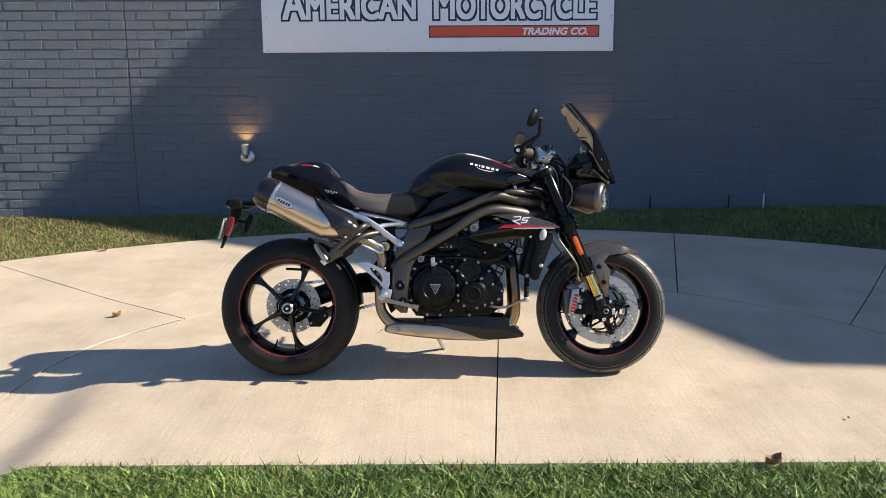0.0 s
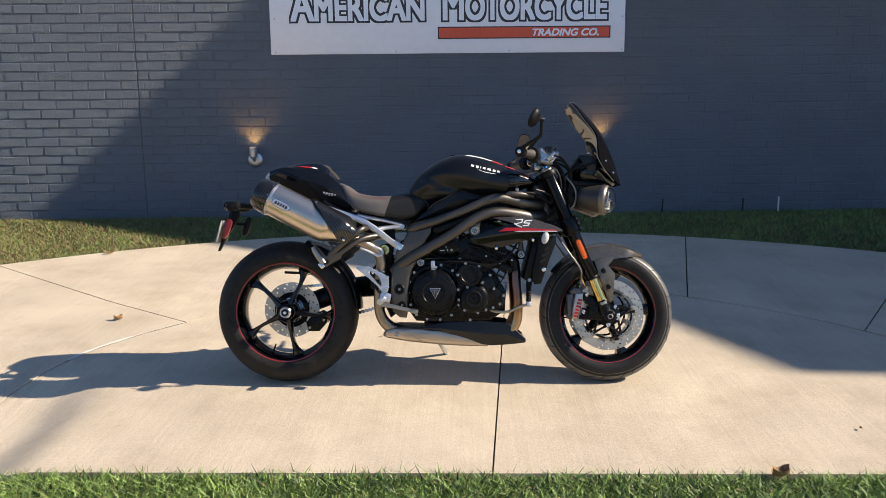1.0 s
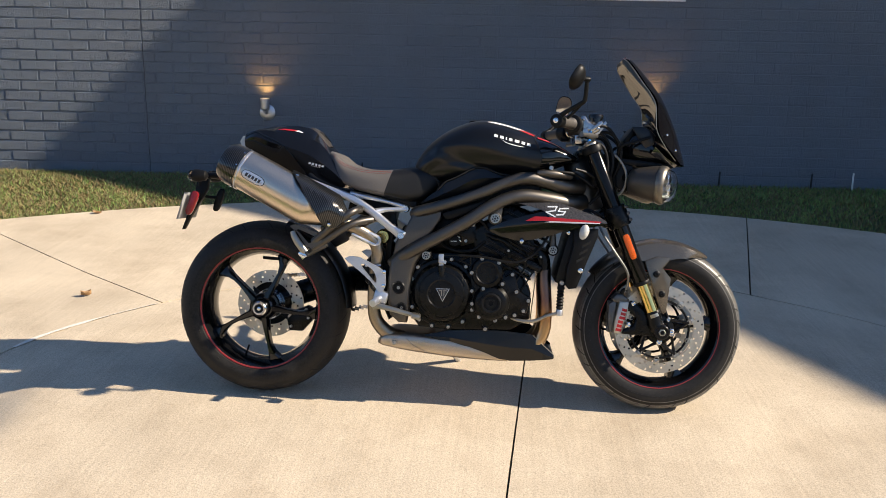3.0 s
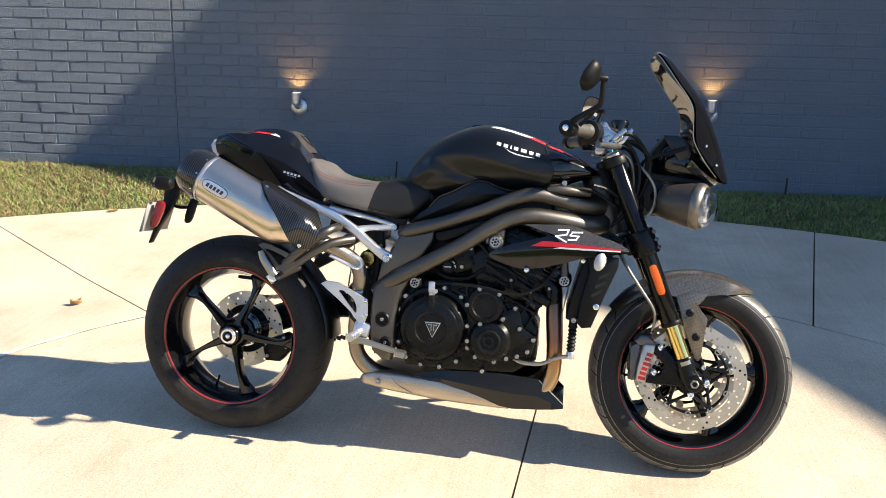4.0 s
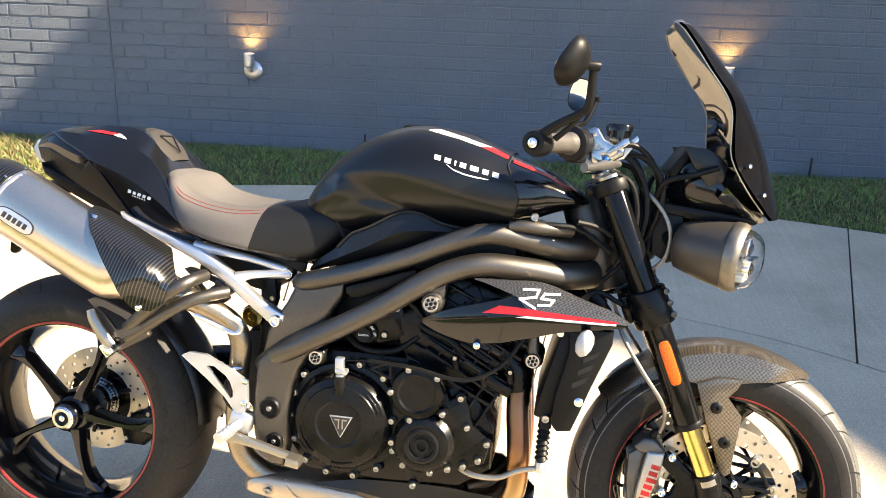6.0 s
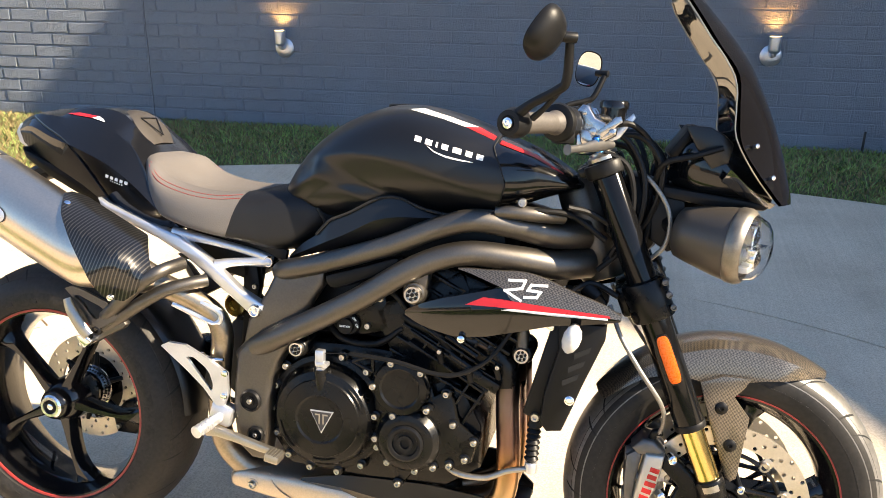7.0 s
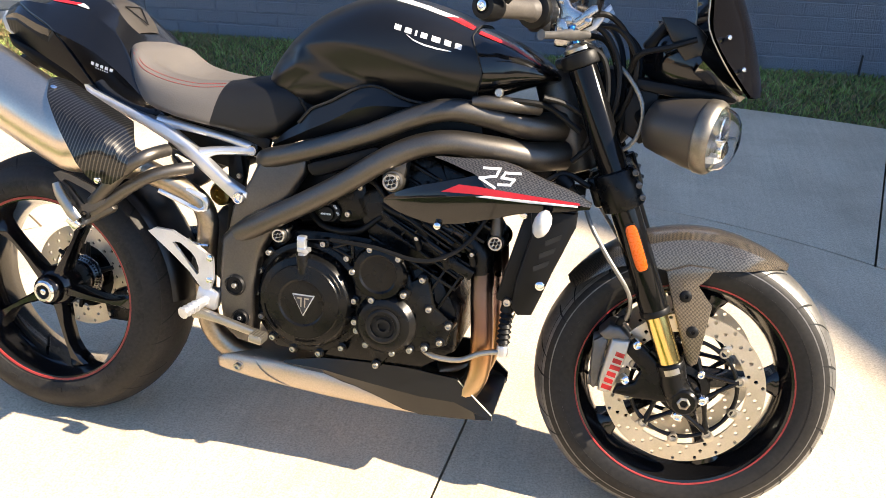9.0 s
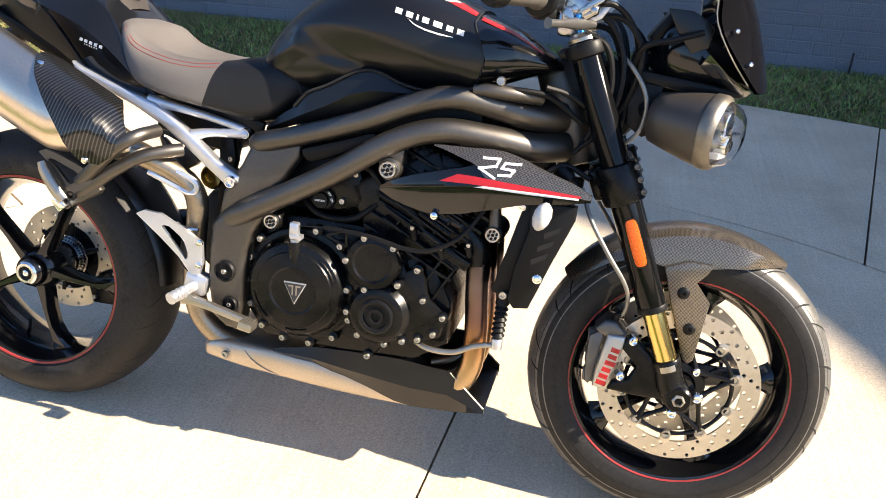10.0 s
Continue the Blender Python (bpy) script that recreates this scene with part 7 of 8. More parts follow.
for s in (-1, 1):
    y = s * 0.105
    bm = bmesh.new()
    rod(bm, fork_at(0.945, y), fork_at(0.47, y), 0.0275, seg=28, bevel=0.003)
    leg = P("fork_leg", bm, FORK_BLACK, None, "gloss black fork leg")
    bm = bmesh.new()
    rod(bm, fork_at(0.50, y), fork_at(0.36, y), 0.0215, seg=28)
    P("fork_slider", bm, GOLD, leg, "gold fork slider")
    bm = bmesh.new()
    rod(bm, fork_at(0.478, y), fork_at(0.466, y), 0.0290, seg=28, bevel=0.002)
    P("dust_seal", bm, PLASTIC, leg)
    bm = bmesh.new()
    rod(bm, fork_at(0.374, y), fork_at(0.352, y), 0.027, seg=24, bevel=0.003)
    tube(bm, [(*fork_at(0.355, y), 0.026), (0.706, y, 0.325, 0.027), (0.722, y, 0.300, 0.029)], seg=20)
    foot = P("fork_foot", bm, ENGINE, leg, "black fork foot")
    bm = bmesh.new()
    for q in range(-3, 4):
        a0, a1 = radians(-90 + 9 * q - 4.5), radians(-90 + 9 * q + 4.5)
        c = fork_at(0.3615, y)
        ex = FD.cross(V(0, 1, 0)).normalized() * -1
        quad = [c + (ex * math.cos(a) * 1.0 + V(0, -s * math.sin(a), 0)) * 0.0275 + FD * h for a, h in ((a0, -0.006), (a1, -0.006), (a1, 0.006), (a0, 0.006))]
        bm.faces.new([bm.verts.new(p) for p in quad])
    P("foot_label", bm, BEZEL, leg, "pale label with unreadable marks", 60)
    bm = bmesh.new()
    spun(bm, (FA[0], y + s * 0.012, FA[2]), (0, s, 0), [(0.026, 0), (0.026, 0.012), (0.022, 0.016), (0.017, 0.016)], 28)
    P("axle_boss", bm, ENGINE, leg)
    bm = bmesh.new()
    spun(bm, (FA[0], y + s * 0.024, FA[2]), (0, s, 0), [(0.0130, 0), (0.0130, 0.007), (0.0108, 0.009), (0.0085, 0.009), (0.0075, 0.001)], 6)
    P("axle_hex", bm, BEZEL, leg)
    for dx, dz in ((0.035, 0.004), (-0.006, -0.036)):
        bm = bmesh.new()
        spun(bm, (FA[0] + dx, y + s * 0.010, FA[2] + dz), (0, s, 0), [(0.009, -0.01), (0.009, 0.004), (0.006, 0.006), (0.003, 0.005)], 12)
        P("pinch_bolt", bm, CHROME, leg)
    # caliper bracket and caliper behind the leg
    bm = bmesh.new()
    plate(bm, [(0.700, 0.352), (0.675, 0.362), (0.636, 0.398), (0.612, 0.402), (0.606, 0.378), (0.640, 0.345), (0.628, 0.318), (0.596, 0.305), (0.590, 0.288), (0.640, 0.284), (0.722, 0.286)], s * 0.082, s * 0.104, 0.006, 3)
    P("caliper_bracket", bm, ENGINE, leg)
    bm = bmesh.new()
    plate(bm, [(0.576, 0.404), (0.611, 0.404), (0.607, 0.369), (0.601, 0.342), (0.590, 0.310), (0.580, 0.288), (0.560, 0.291), (0.561, 0.320), (0.568, 0.360)], s * 0.066, s * 0.108, 0.007, 3)
    cali = P("brake_caliper", bm, SILVER_PAINT, None, "silver radial brake caliper with red marks")
    bm = bmesh.new()
    plate(bm, [(0.549, 0.410), (0.568, 0.430), (0.590, 0.428), (0.612, 0.407), (0.600, 0.396), (0.562, 0.398)], s * 0.030, s * 0.102, 0.008, 3)
    P("caliper_crown", bm, CAST_GREY, cali, "darker top end of the caliper")
    bm = bmesh.new()
    plate(bm, [(0.560, 0.405), (0.570, 0.395), (0.564, 0.355), (0.559, 0.300), (0.552, 0.288), (0.544, 0.294), (0.540, 0.34), (0.541, 0.392)], s * 0.028, s * 0.096, 0.007)
    P("caliper_body", bm, CAST_GREY, cali, "darker rear half of the caliper")
    for z in (0.386, 0.345, 0.305):
        bm = bmesh.new()
        spun(bm, (0.556, s * 0.074, z), (-1, 0, 0), [(0.0175, -0.01), (0.0175, 0.010), (0.0150, 0.016), (0.0105, 0.017), (0.0095, 0.013)], 18)
        P("piston_cap", bm, CAST_GREY, cali)
    for k in range(6):
        bm = bmesh.new()
        z = 0.302 + 0.0142 * k
        x = 0.5665 + (z - 0.30) * 0.28
        plate(bm, [(x - 0.0015, z - 0.0022), (x + 0.0155 + 0.003 * (k % 3 == 0), z - 0.0062), (x + 0.0175 + 0.003 * (k % 3 == 0), z + 0.0032), (x + 0.0005, z + 0.0072)], s * 0.1075, s * 0.1088)
        P("caliper_mark", bm, RED, cali, "red block of a maker's mark", 0)
    for x, z in ((0.612, 0.398), (0.598, 0.322)):
        bm = bmesh.new()
        spun(bm, (x + 0.012, s * 0.100, z), (0.3, s, 0), [(0.009, -0.01), (0.009, 0.008), (0.006, 0.010), (0.003, 0.008)], 12)
        P("caliper_bolt", bm, CHROME, cali)
    bm = bmesh.new()
    tube(bm, [(0.596, s * 0.090, 0.435), (0.602, s * 0.110, 0.472), (0.592, s * 0.135, 0.515), (0.550, s * 0.142, 0.575), (0.512, s * 0.130, 0.630), (0.488, s * 0.10, 0.68)], 0.0042, 10)
    P("brake_hose", bm, HOSE, None, "braided steel brake hose")
    bm = bmesh.new()
    tube(bm, [(0.585, s * 0.085, 0.425), (0.590, s * 0.088, 0.440), (0.602, s * 0.092, 0.445)], 0.008, 10)
    P("hose_banjo", bm, PLASTIC, cali)
    # amber reflector
    bm = bmesh.new()
    m = Matrix.Translation(fork_at(0.598, y) + V(0.002, s * 0.0275, 0)) @ Matrix.Rotation(math.atan2(-FD.x, -FD.z), 4, "Y")
    pts = [(0.0115 * sgn_pow(math.cos(2 * math.pi * i / 28), 0.5), 0.0455 * sgn_pow(math.sin(2 * math.pi * i / 28), 0.35)) for i in range(28)]
    plate(bm, pts, -0.004, 0.004, 0.002)
    bmesh.ops.transform(bm, matrix=m, verts=bm.verts)
    P("reflector", bm, AMBER, leg, "amber oval reflector")
    bm = bmesh.new()
    plate(bm, [(a * 1.15, b3 * 1.06) for a, b3 in pts], -0.002, 0.002, 0.001)
    bmesh.ops.transform(bm, matrix=m, verts=bm.verts)
    P("reflector_base", bm, PLASTIC, leg)
    # clamps
    for z, r, name in ((0.930, 0.036, "top"), (0.700, 0.040, "low")):
        bm = bmesh.new()
        rod(bm, fork_at(z + (0.012 if name == "top" else 0.034), y), fork_at(z - (0.012 if name == "top" else 0.034), y), r, seg=28, bevel=0.004)
        P("fork_clamp", bm, ENGINE if name == "low" else PLASTIC, leg)
    for k in range(3):
        p = fork_at(0.725 - 0.022 * k, y) + V(0.036, 0, 0.012)
        bm = bmesh.new()
        spun(bm, p + V(0, s * 0.020, 0), (0.2, s, 0), [(0.006, -0.012), (0.006, 0.003), (0.004, 0.004), (0.0035, 0.001)], 12)
        P("clamp_bolt", bm, CAST_GREY, leg)
    bm = bmesh.new()
    spun(bm, fork_at(0.945, y), -FD, [(0.026, 0), (0.026, 0.006), (0.020, 0.010), (0.019, 0.014), (0.010, 0.015)], 24)
    P("fork_cap", bm, BEZEL, leg, "bright fork cap")
    bm = bmesh.new()
    spun(bm, fork_at(0.958, y), -FD, [(0.007, 0), (0.007, 0.006), (0.004, 0.008)], 12)
    P("adjuster", bm, BLUE, leg, "blue adjuster")
for z, w, t in ((0.930, 0.075, 0.022), (0.700, 0.085, 0.060)):
    bm = bmesh.new()
    c = fork_at(z)
    box(bm, c - V(0.012, 0, 0), (w, 0.20, t), (0, -math.degrees(math.atan2(FD.x, -FD.z)), 0), 0.008)
    P("fork_yoke", bm, ENGINE, None, "black fork yoke")

# carbon front mudguard
bm = bmesh.new()
rows = []
for k in range(29):
    t = k / 28
    deg = 56.5 + 86 * t
    a = radians(deg)
    pinch = 1 - 0.75 * max(0, 1 - t / 0.20) ** 1.6 - 0.25 * max(0, (t - 0.86) / 0.14) ** 2
    side = float(np.interp(deg, (56.5, 62, 72, 86, 104, 112, 125, 142.5), (0.309, 0.292, 0.268, 0.246, 0.246, 0.268, 0.288, 0.298)))
    crown = 0.316 + 0.004 * math.sin(math.pi * t)
    rows.append([bm.verts.new((FA[0] + r * math.cos(a), y * pinch, FA[2] + r * math.sin(a))) for y, r in [(q * 0.074, side) for q in (-1,)] + [(-0.072, side + (crown - 0.016 - side) * 0.6), (-0.066, crown - 0.014), (-0.040, crown - 0.004), (0, crown), (0.040, crown - 0.004), (0.066, crown - 0.014), (0.072, side + (crown - 0.016 - side) * 0.6), (0.074, side)]])
skin(bm, rows, caps=False, closed=False)
bmesh.ops.solidify(bm, geom=bm.faces[:], thickness=0.003)
guard = P("front_mudguard", bm, CARBON, None, "carbon weave front mudguard", 28)
for s in (-1, 1):
    bm = bmesh.new()
    plate(bm, [(0.658, 0.545), (0.700, 0.562), (0.748, 0.560), (0.738, 0.540), (0.722, 0.522), (0.752, 0.485), (0.740, 0.366), (0.730, 0.358), (0.720, 0.366), (0.680, 0.475)], s * 0.0755, s * 0.084, 0.003)
    P("mudguard_stay", bm, CARBON, guard)
    for x, z in ((0.700, 0.500), (0.722, 0.430)):
        bm = bmesh.new()
        spun(bm, (x, s * 0.083, z), (0, s, 0), [(0.012, 0), (0.012, 0.003), (0.008, 0.006), (0.004, 0.006), (0.003, 0.003)], 14)
        P("stay_screw", bm, PLASTIC, guard, "black screw")

# the wheel and mudguard stand turned a little to the left
STEER = Matrix.Translation(FA) @ Matrix.Rotation(radians(3.0), 4, -FD) @ Matrix.Translation(-V(*FA))
front.matrix_basis = STEER
guard.matrix_basis = STEER

# headlights
for s in (-1, 1):
    o = V(0.628, s * 0.102, 0.822)
    ax = V(1, s * 0.42, -0.12).normalized()
    bm = bmesh.new()
    spun(bm, o, ax, [(0.036, -0.036), (0.045, -0.030), (0.0515, -0.006), (0.0575, 0.022), (0.0620, 0.044), (0.0648, 0.066)], 40)
    lamp = P("headlight", bm, SHELL, None, "round grey-brown headlight with bright rim", 60)
    bm = bmesh.new()
    spun(bm, o, ax, [(0.0640, 0.064), (0.0668, 0.067), (0.0672, 0.081), (0.065, 0.087), (0.0585, 0.093), (0.055, 0.090), (0.053, 0.078)], 40)
    P("bezel", bm, DULL_BEZEL, lamp, "dull speckled metal bezel", 50)
    bm = bmesh.new()
    spun(bm, o, ax, [(0.056, 0.088), (0.051, 0.074), (0.036, 0.058), (0.02, 0.053)], 32)
    P("reflector_bowl", bm, BEZEL, lamp, "bright reflector bowl")
    for dz, r, d in ((0.022, 0.020, 0.088), (-0.016, 0.018, 0.092)):
        bm = bmesh.new()
        spun(bm, o + ax * d + V(0, 0, dz), ax, [(r, -0.01), (r, 0.012), (r * 0.9, 0.014), (r * 0.88, 0.008)], 24)
        P("lamp_ring", bm, CHROME, lamp, "bright lamp ring")
        bm = bmesh.new()
        spun(bm, o + ax * d + V(0, 0, dz), ax, [(r * 0.86, 0.004), (r * 0.78, 0.012), (r * 0.5, 0.018), (r * 0.1, 0.020)], 24)
        P("projector_lens", bm, GLOSS_BLACK, lamp, "dark projector lens")
    for dz, w, h, d, mat in ((0.003, 0.040, 0.005, 0.104, CHROME), (-0.036, 0.024, 0.012, 0.090, PIPE_WHITE), (0.044, 0.018, 0.004, 0.090, CHROME)):
        bm = bmesh.new()
        plate(bm, [(-0.010, -h / 2), (0.008, -h / 2 + 0.001), (0.008, h / 2 - 0.001), (-0.010, h / 2)], -w, w, 0.0015)
        bmesh.ops.transform(bm, matrix=Matrix.Translation(o + ax * d + V(0, 0, dz)) @ Matrix.Rotation(math.atan2(ax.y, ax.x), 4, "Z"), verts=bm.verts)
        P("light_module", bm, mat, lamp, "bright light module")
    bm = bmesh.new()
    turn = Matrix.Translation(o) @ ax.to_track_quat("Z", "Y").to_matrix().to_4x4()
    shell = [(0.0565, 0.089), (0.0555, 0.099), (0.050, 0.111), (0.038, 0.120), (0.021, 0.125), (0.004, 0.126)]
    shell += [(r - 0.0015, h - 0.0018) for r, h in shell[::-1]]
    skin(bm, [[bm.verts.new(turn @ V(r * math.cos(2 * math.pi * k / 36), r * math.sin(2 * math.pi * k / 36), h)) for k in range(36)] for r, h in shell + shell[:1]], caps=False)
    P("headlight_lens", bm, CLEAR, lamp, "clear domed lens", 60)
    bm = bmesh.new()
    tube(bm, [(0.585, s * 0.10, 0.83), (0.565, s * 0.05, 0.85), (0.54, 0, 0.86)], 0.014, 10)
    P("headlight_bracket", bm, PLASTIC, lamp)
    bm = bmesh.new()
    plate(bm, [(0.545, 0.885), (0.575, 0.895), (0.603, 0.880), (0.612, 0.800), (0.580, 0.785), (0.548, 0.805)], s * 0.055, s * 0.088, 0.006)
    P("headlight_mount", bm, PLASTIC, lamp, "black headlight mount")

# nose, instruments, screen
bm = bmesh.new()
Body([(0.570, 0.915, 0.965, 0.05, 0.6, 0.5), (0.598, 0.895, 0.992, 0.085, 0.55, 0.5), (0.64, 0.884, 0.995, 0.105, 0.55, 0.5), (0.70, 0.880, 0.955, 0.098, 0.6, 0.5), (0.75, 0.880, 0.915, 0.075, 0.7, 0.5)]).mesh(bm, 28)
nose = P("nose_fairing", bm, GLOSS_BLACK, None, "black nose fairing around the instruments", 50)
for s in (-1, 1):
    bm = bmesh.new()
    plate(bm, [(0.590, 1.014), (0.632, 1.013), (0.657, 1.000), (0.673, 0.985), (0.667, 0.952), (0.640, 0.940), (0.612, 0.975), (0.600, 0.996)], s * 0.096, s * 0.106, 0.003)
    P("nose_wing", bm, SATIN_BLACK, nose, "pointed black side fin")
    bm = bmesh.new()
    tube(bm, [(0.545, s * 0.085, 0.90), (0.560, s * 0.112, 0.945), (0.610, s * 0.118, 0.962), (0.655, s * 0.115, 0.978)], 0.0055, 8)
    P("screen_bracket", bm, PLASTIC, nose)
bm = bmesh.new()
plate(bm, [(0.560, 0.905), (0.560, 0.885), (0.640, 0.874), (0.735, 0.872), (0.752, 0.884), (0.66, 0.895)], -0.095, 0.095, 0.006)
P("nose_underside", bm, PLASTIC, nose, "black underside above the headlights")
bm = bmesh.new()
box(bm, (0.592, 0, 0.985), (0.02, 0.15, 0.07), (0, 35, 0), 0.008)
P("instrument_panel", bm, PLASTIC, nose, "dark instrument panel")
SC = [((0.566, 1.262), (0.553, 1.250), 0.060), ((0.587, 1.246), (0.562, 1.236), 0.115), ((0.624, 1.206), (0.590, 1.196), 0.135), ((0.670, 1.154), (0.625, 1.146), 0.140), ((0.702, 1.107), (0.660, 1.098), 0.140), ((0.736, 1.040), (0.667, 1.040), 0.140), ((0.762, 0.974), (0.678, 0.980), 0.138), ((0.782, 0.905), (0.733, 0.907), 0.130), ((0.786, 0.882), (0.755, 0.884), 0.112)]
line = smooth_path([(*c, *e, w) for c, e, w in SC], 4)
bm = bmesh.new()
rows = []
for cx, cz, ex, ez, w in line:
    rows.append([bm.verts.new((cx + (ex - cx) * abs(u) ** 2.2, w * u, cz + (ez - cz) * abs(u) ** 2.2)) for u in [k / 8 for k in range(-8, 9)]])
skin(bm, rows, caps=False, closed=False)
bmesh.ops.solidify(bm, geom=bm.faces[:], thickness=0.003)
screen = P("windscreen", bm, SMOKE, None, "dark glossy mirrored flyscreen", 60)
# added dark sheet just outside the screen, to hold down its reflection there
bm = bmesh.new()
rows = []
for cx, cz, ex, ez, w in line:
    rows.append([bm.verts.new((cx + (ex - cx) * abs(u) ** 2.2 + 0.0055, w * u * 1.012, cz + (ez - cz) * abs(u) ** 2.2 + 0.002)) for u in [k / 8 for k in range(-8, 9)]])
skin(bm, rows, caps=False, closed=False)
bmesh.ops.solidify(bm, geom=bm.faces[:], thickness=0.001)
P("outer_cover", bm, FILM, screen, "added dark sheet that dims the outer face's reflection", 60)
for s in (-1, 1):
    bm = bmesh.new()
    tube(bm, [(ex - 0.001, s * (w + 0.001), ez) for cx, cz, ex, ez, w in line[2:32:3]], 0.0013, 6, 3)
    P("screen_edge", bm, BEZEL, screen, "polished edge")
    for x, z, y in ((0.706, 0.985, 0.122), (0.738, 0.933, 0.116)):
        bm = bmesh.new()
        spun(bm, (x, s * (y + 0.0115), z), (0.5, s, 0.2), [(0.0042, -0.006), (0.0042, 0.002), (0.003, 0.003), (0.002, 0.001)], 10)
        P("screen_screw", bm, CHROME, screen)

for s in (-1, 1):
    bm = bmesh.new()
    plate(bm, [(0.668, 0.944), (0.704, 0.913), (0.740, 0.890), (0.752, 0.886), (0.744, 0.876), (0.730, 0.883), (0.692, 0.897), (0.656, 0.922)], s * 0.100, s * 0.106, 0.0015)
    for v in bm.verts:
        v.co.y += s * (v.co.z - 0.89) * 0.62
    P("screen_flange", bm, SMOKE, screen, "glossy lower flange")

# handlebar and controls
bm = bmesh.new()
tube(bm, [(0.325, -0.330, 1.006), (0.375, -0.215, 1.008), (0.415, -0.125, 1.006), (0.425, -0.06, 0.985), (0.425, 0.06, 0.985), (0.415, 0.125, 1.006), (0.375, 0.215, 1.008), (0.325, 0.330, 1.006)], 0.0125, 14)
bar = P("handlebar", bm, PLASTIC, None, "black tapered handlebar", 60)
bm = bmesh.new()
box(bm, (0.425, 0, 0.972), (0.05, 0.11, 0.045), (0, 0, 0), 0.008)
P("bar_clamp", bm, PERCH, bar)
for s in (-1, 1):
    bm = bmesh.new()
    prof = [(0.013, 0)]
    for k in range(12):
        prof += [(0.0165, 0.009 * k + 0.002), (0.0175, 0.009 * k + 0.005)]
    prof += [(0.020, 0.112), (0.021, 0.118)]
    d = V(0.375, s * 0.215, 1.008) - V(0.325, s * 0.330, 1.006)
    spun(bm, (0.327, s * 0.326, 1.006), d, prof, 20)
    P("grip", bm, GRIP, bar, "grey ribbed rubber grip")
    bm = bmesh.new()
    spun(bm, (0.329, s * 0.321, 1.006), -d, [(0.016, 0), (0.023, 0.004), (0.024, 0.022), (0.020, 0.036), (0.012, 0.037), (0.010, 0.034), (0.003, 0.034)], 24)
    P("bar_end", bm, PLASTIC, bar, "black bar-end clamp")
    bm = bmesh.new()
    p = V(0.329, s * 0.321, 1.006) - d.normalized() * 0.035
    spun(bm, p, -d, [(0.0085, 0), (0.0085, 0.004), (0.005, 0.005), (0.003, 0.002)], 14)
    P("end_screw", bm, CHROME, bar)
    # mirror on its cranked arm
    bm = bmesh.new()
    if s < 0:
        reach = [(0.326, -0.346, 1.018, 0.010), (0.349, -0.358, 1.036, 0.0072), (0.388, -0.376, 1.057, 0.0075), (0.400, -0.384, 1.072, 0.0072), (0.402, -0.398, 1.124, 0.0066)]
    else:
        reach = [(0.328, 0.346, 1.022, 0.010), (0.352, 0.358, 1.044, 0.0072), (0.392, 0.374, 1.056, 0.0075), (0.410, 0.380, 1.068, 0.0072), (0.430, 0.392, 1.116, 0.0066)]
    tube(bm, reach, seg=12, n=5)
    marm = P("mirror_arm", bm, PLASTIC, None, "black cranked mirror arm", 60)
    bm = bmesh.new()
    tube(bm, [(0.350, s * 0.346, 1.014, 0.0055), (0.372, s * 0.360, 1.034, 0.0042), (reach[3][0] - 0.004, s * 0.380, 1.064, 0.0055)], seg=10, n=5)
    P("arm_brace", bm, PLASTIC, marm)
    bm = bmesh.new()
    top = V(*reach[4][:3]) + V(0, 0, 0.004)
    rod(bm, top + V(0.009, 0, 0.001), top + V(-0.022, s * 0.012, 0.002), 0.0085, 0.0070, 14, 0.002)
    P("ball_joint", bm, PLASTIC, marm)
    nrm = V(-0.82, 0.34, 0.44) if s < 0 else V(-0.20, -0.97, -0.145)
    c = V(0.368, s * 0.425, 1.132) if s < 0 else V(0.391, 0.420, 1.133)
    m = Matrix.Translation(c) @ nrm.to_track_quat("Z", "Y").to_matrix().to_4x4()
    for name, mat, prof, lab in (("mirror_shell", PLASTIC, [(0.25, -0.021), (0.62, -0.018), (0.90, -0.009), (1.0, 0.000), (1.0, 0.004), (0.95, 0.005)], "black oval mirror shell"), ("mirror_glass", MIRROR, [(0.93, 0.003), (0.93, 0.0056), (0.5, 0.0058), (0.05, 0.0058)], "mirror glass")):
        bm = bmesh.new()
        rings = [[bm.verts.new(m @ V((0.039 if s < 0 else 0.030) * f * sgn_pow(math.cos(2 * math.pi * k / 36), 0.72), (0.038 if s < 0 else 0.042) * f * sgn_pow(math.sin(2 * math.pi * k / 36), 0.72), h)) for k in range(36)] for f, h in prof]
        skin(bm, rings)
        bmesh.ops.rotate(bm, verts=bm.verts, cent=c, matrix=Matrix.Rotation(radians(25 if s < 0 else -14), 3, nrm))
        P(name, bm, mat, marm, lab, 50)
    # switchgear
    bm = bmesh.new()
    dd = V(0.375, s * 0.215, 1.008) - V(0.325, s * 0.330, 1.006)
    spun(bm, V(0.374, s * 0.218, 1.008), dd, [(0.024, 0), (0.031, 0.004), (0.033, 0.012), (0.031, 0.020), (0.028, 0.024), (0.028, 0.044), (0.024, 0.050)], 20)
    box(bm, (0.386, s * 0.190, 0.988), (0.034, 0.038, 0.030), (0, 0, s * -20), 0.006)
    P("switchgear", bm, PLASTIC, bar, "black switch housing")
    bm = bmesh.new()
    box(bm, (0.372, s * 0.195, 1.030), (0.018, 0.014, 0.010), (0, 0, 0), 0.003)
    P("switch_button", bm, RED if s < 0 else PLASTIC, bar)
    # lever, perch and reservoir
    bm = bmesh.new()
    rod(bm, (0.398, s * 0.168, 1.008), (0.405, s * 0.148, 1.008), 0.020, seg=18, bevel=0.003)
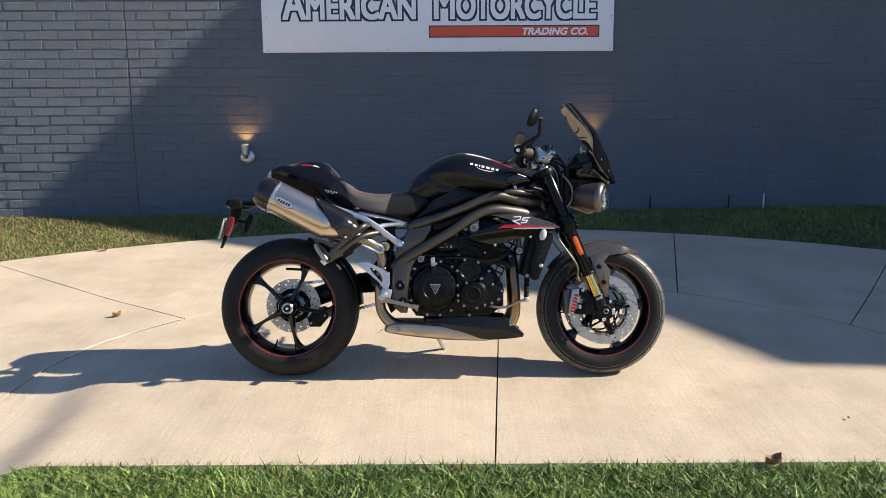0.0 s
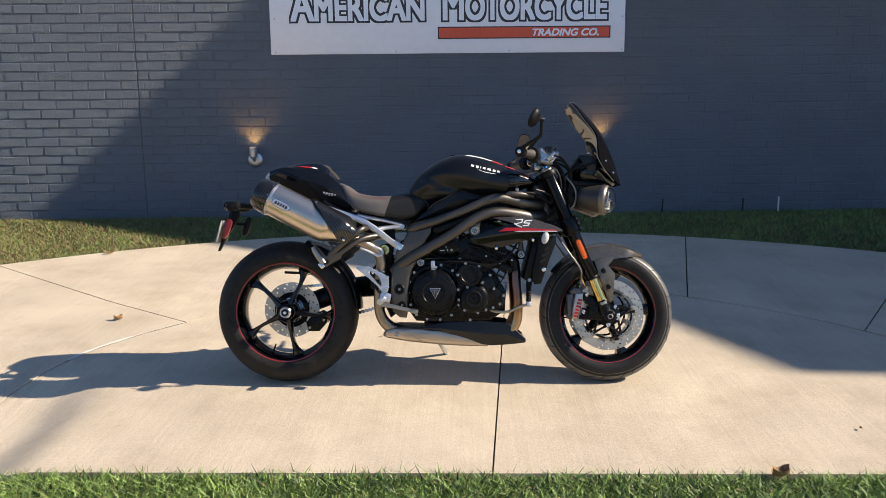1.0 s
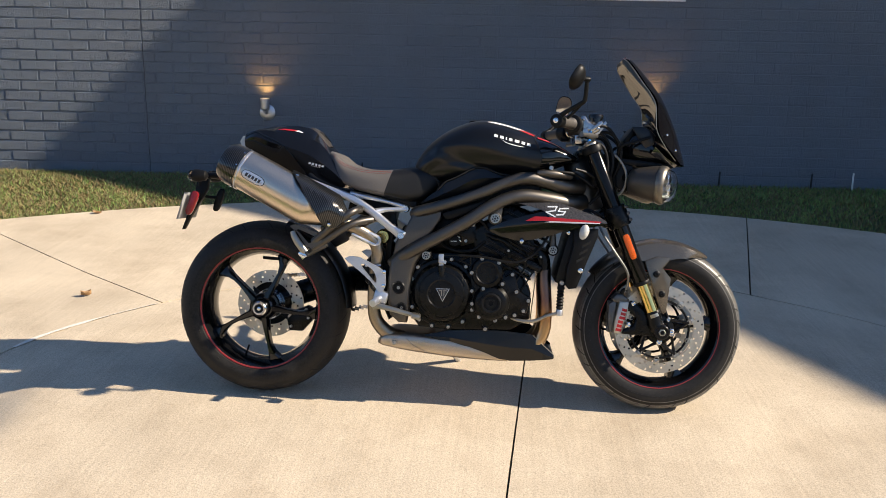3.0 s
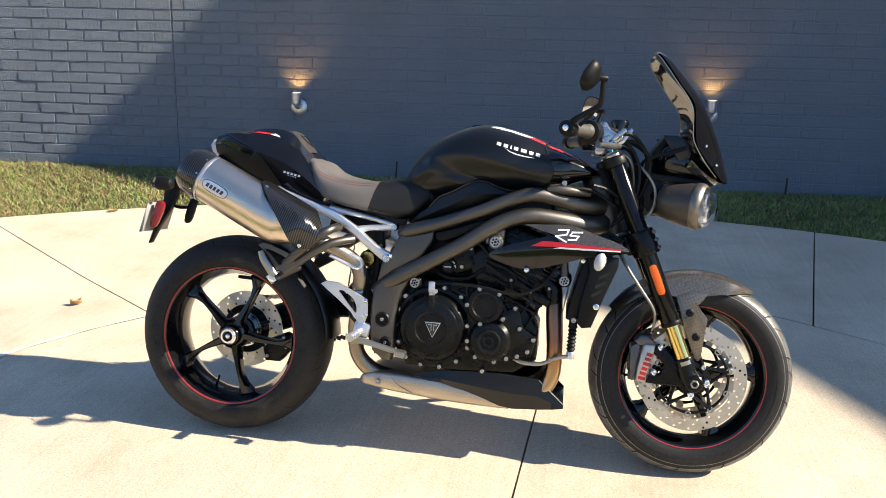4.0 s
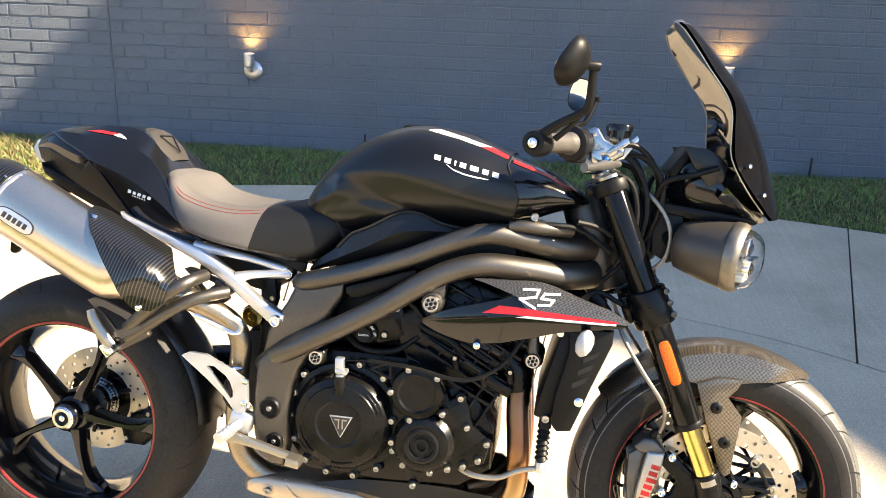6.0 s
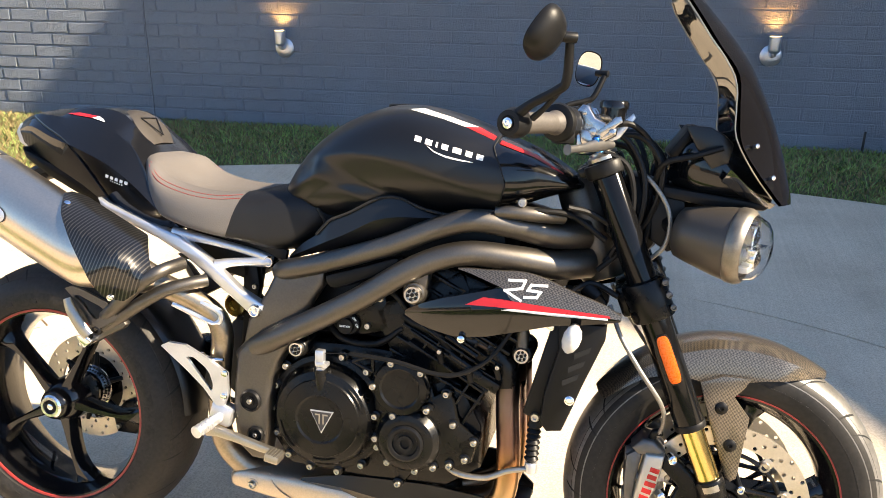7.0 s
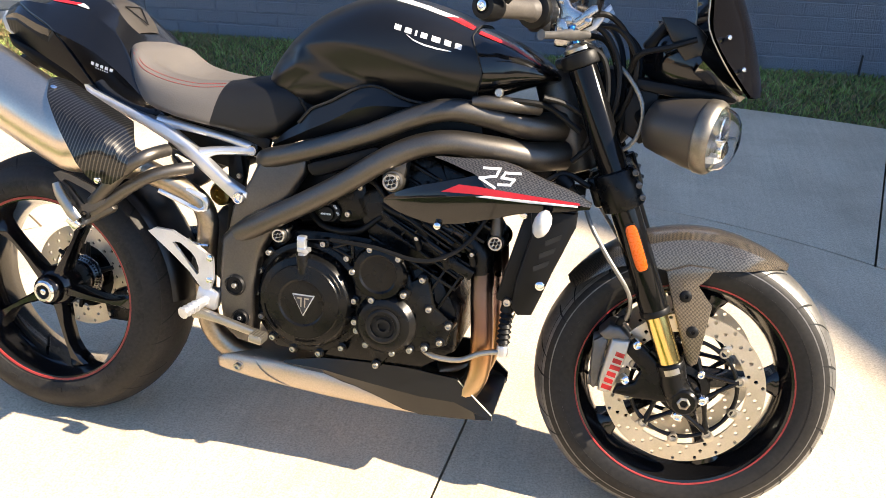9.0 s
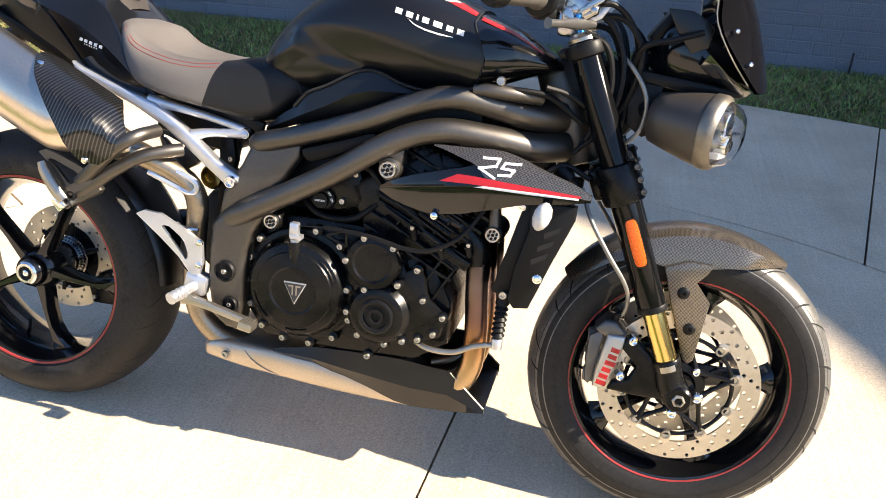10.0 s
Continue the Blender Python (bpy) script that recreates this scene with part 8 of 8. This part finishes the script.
    plate(bm, [(0.404, 1.030), (0.414, 1.041), (0.426, 1.039), (0.438, 1.020), (0.460, 1.009), (0.476, 1.003), (0.474, 0.990), (0.455, 0.979), (0.438, 0.970), (0.424, 0.974), (0.411, 0.990)], s * 0.148, s * 0.172, 0.007, 3)
    plate(bm, [(0.438, 0.992), (0.450, 0.986), (0.484, 1.014), (0.480, 1.024), (0.470, 1.022)], s * 0.170, s * 0.178, 0.003)
    plate(bm, [(0.412, 1.000), (0.428, 0.998), (0.440, 0.978), (0.430, 0.966), (0.416, 0.976)], s * 0.172, s * 0.190, 0.005)
    tube(bm, [(0.438, s * 0.160, 1.016, 0.010), (0.452, s * 0.135, 1.014, 0.011), (0.466, s * 0.112, 1.008, 0.011)], seg=12)
    for q in ((0.418, 1.028, 0.005), (0.434, 0.996, 0.007), (0.466, 0.996, 0.0045)):
        rod(bm, (q[0], s * 0.168, q[1]), (q[0], s * 0.184, q[1]), q[2], seg=12, bevel=0.001)
    P("lever_perch", bm, PERCH, bar, "bare metal lever perch")
    bm = bmesh.new()
    tube(bm, [(0.470, s * 0.138, 0.974, 0.006), (0.452, s * 0.160, 0.974, 0.011), (0.438, s * 0.195, 0.972, 0.010), (0.424, s * 0.245, 0.970, 0.007), (0.405, s * 0.285, 0.968, 0.0065), (0.402, s * 0.293, 0.968, 0.009)], seg=12, flat=0.8)
    P("hand_lever", bm, CAST_GREY, bar, "dark metal hand lever")
    bm = bmesh.new()
    spun(bm, (0.440, s * 0.182, 0.982), (0.2, s * 0.8, -0.1), [(0.006, 0), (0.0065, 0.006), (0.004, 0.009)], 12)
    P("lever_adjuster", bm, BLUE, bar, "blue adjuster")
bm = bmesh.new()
spun(bm, (0.466, -0.108, 1.006), (0, 0, 1), [(0.017, 0), (0.022, 0.004), (0.023, 0.032)], 24)
cup = P("fluid_reservoir", bm, GLOSS_BLACK, None, "smoked brake fluid cup with black lid")
bm = bmesh.new()
spun(bm, (0.466, -0.108, 1.036), (0, 0, 1), [(0.0255, 0), (0.026, 0.010), (0.023, 0.014), (0.016, 0.014)], 24)
P("reservoir_lid", bm, GLOSS_BLACK, cup)
bm = bmesh.new()
tube(bm, [(0.440, -0.125, 1.01), (0.455, -0.115, 1.02), (0.466, -0.108, 1.016)], 0.006, 10)
P("reservoir_bracket", bm, ALU, cup)
for s in (-1, 1):
    bm = bmesh.new()
    plate(bm, [(0.440, 0.985), (0.470, 1.000), (0.500, 1.030), (0.505, 1.022), (0.480, 0.985), (0.450, 0.970)], s * 0.10, s * 0.11, 0.003)
    P("cable_guide", bm, ALU, None)

# cables round the steering head
runs = ([(0.440, -0.13, 1.0), (0.500, -0.11, 1.01), (0.545, -0.09, 0.96), (0.550, -0.07, 0.88), (0.520, -0.06, 0.80), (0.47, -0.05, 0.75)],
        [(0.440, -0.11, 0.99), (0.490, -0.10, 0.985), (0.525, -0.10, 0.93), (0.530, -0.10, 0.86), (0.505, -0.09, 0.79), (0.46, -0.08, 0.74)],
        [(0.420, 0.12, 0.99), (0.480, 0.10, 1.0), (0.520, 0.05, 0.97), (0.535, 0.0, 0.90), (0.510, -0.02, 0.82)],
        [(0.520, -0.085, 0.930), (0.548, -0.100, 0.905), (0.572, -0.105, 0.870), (0.580, -0.105, 0.835), (0.572, -0.100, 0.795), (0.545, -0.090, 0.765)],
        [(0.40, -0.14, 0.86), (0.44, -0.12, 0.85), (0.50, -0.10, 0.82), (0.53, -0.08, 0.84)],
        [(0.30, -0.14, 0.845), (0.36, -0.125, 0.848), (0.41, -0.11, 0.84), (0.47, -0.10, 0.80)],
        [(0.33, -0.13, 0.70), (0.40, -0.12, 0.695), (0.45, -0.11, 0.72), (0.50, -0.11, 0.70)],
        [(0.450, -0.10, 0.985), (0.515, -0.10, 0.99), (0.555, -0.10, 0.945), (0.556, -0.095, 0.89), (0.535, -0.08, 0.83), (0.49, -0.06, 0.78)],
        [(0.445, -0.08, 0.975), (0.500, -0.07, 0.965), (0.530, -0.07, 0.90), (0.545, -0.08, 0.84), (0.53, -0.07, 0.77)],
        [(0.430, 0.08, 0.985), (0.505, 0.04, 0.995), (0.560, 0.0, 0.955), (0.570, -0.03, 0.89), (0.545, -0.05, 0.82)],
        [(0.455, -0.12, 0.96), (0.495, -0.115, 0.94), (0.512, -0.11, 0.89), (0.508, -0.105, 0.83), (0.48, -0.09, 0.77)])
for k, pts in enumerate(runs):
    bm = bmesh.new()
    tube(bm, pts, 0.0055 if k != 3 else 0.0042, 8)
    P("control_cable", bm, HOSE if k == 3 else PLASTIC, None, "braided steel hose" if k == 3 else "black control cable")
bm = bmesh.new()
tube(bm, [(0.270, -0.140, 0.842, 0.010), (0.305, -0.136, 0.843, 0.013), (0.345, -0.122, 0.840, 0.014), (0.39, -0.09, 0.836, 0.014)], seg=14)
P("air_duct", bm, FRAME, None, "grey air duct stub")
bm = bmesh.new()
box(bm, (0.528, 0, 0.850), (0.10, 0.13, 0.13), (0, 20, 0), 0.02)
P("wiring_box", bm, PLASTIC, None, "black wiring box behind the headlights")
bm = bmesh.new()
spun(bm, (0.440, -0.105, 0.715), (0.5, 0, -0.45), [(0.010, 0), (0.014, 0.006), (0.014, 0.03), (0.010, 0.034), (0.007, 0.05)], 14)
P("horn_connector", bm, PLASTIC)
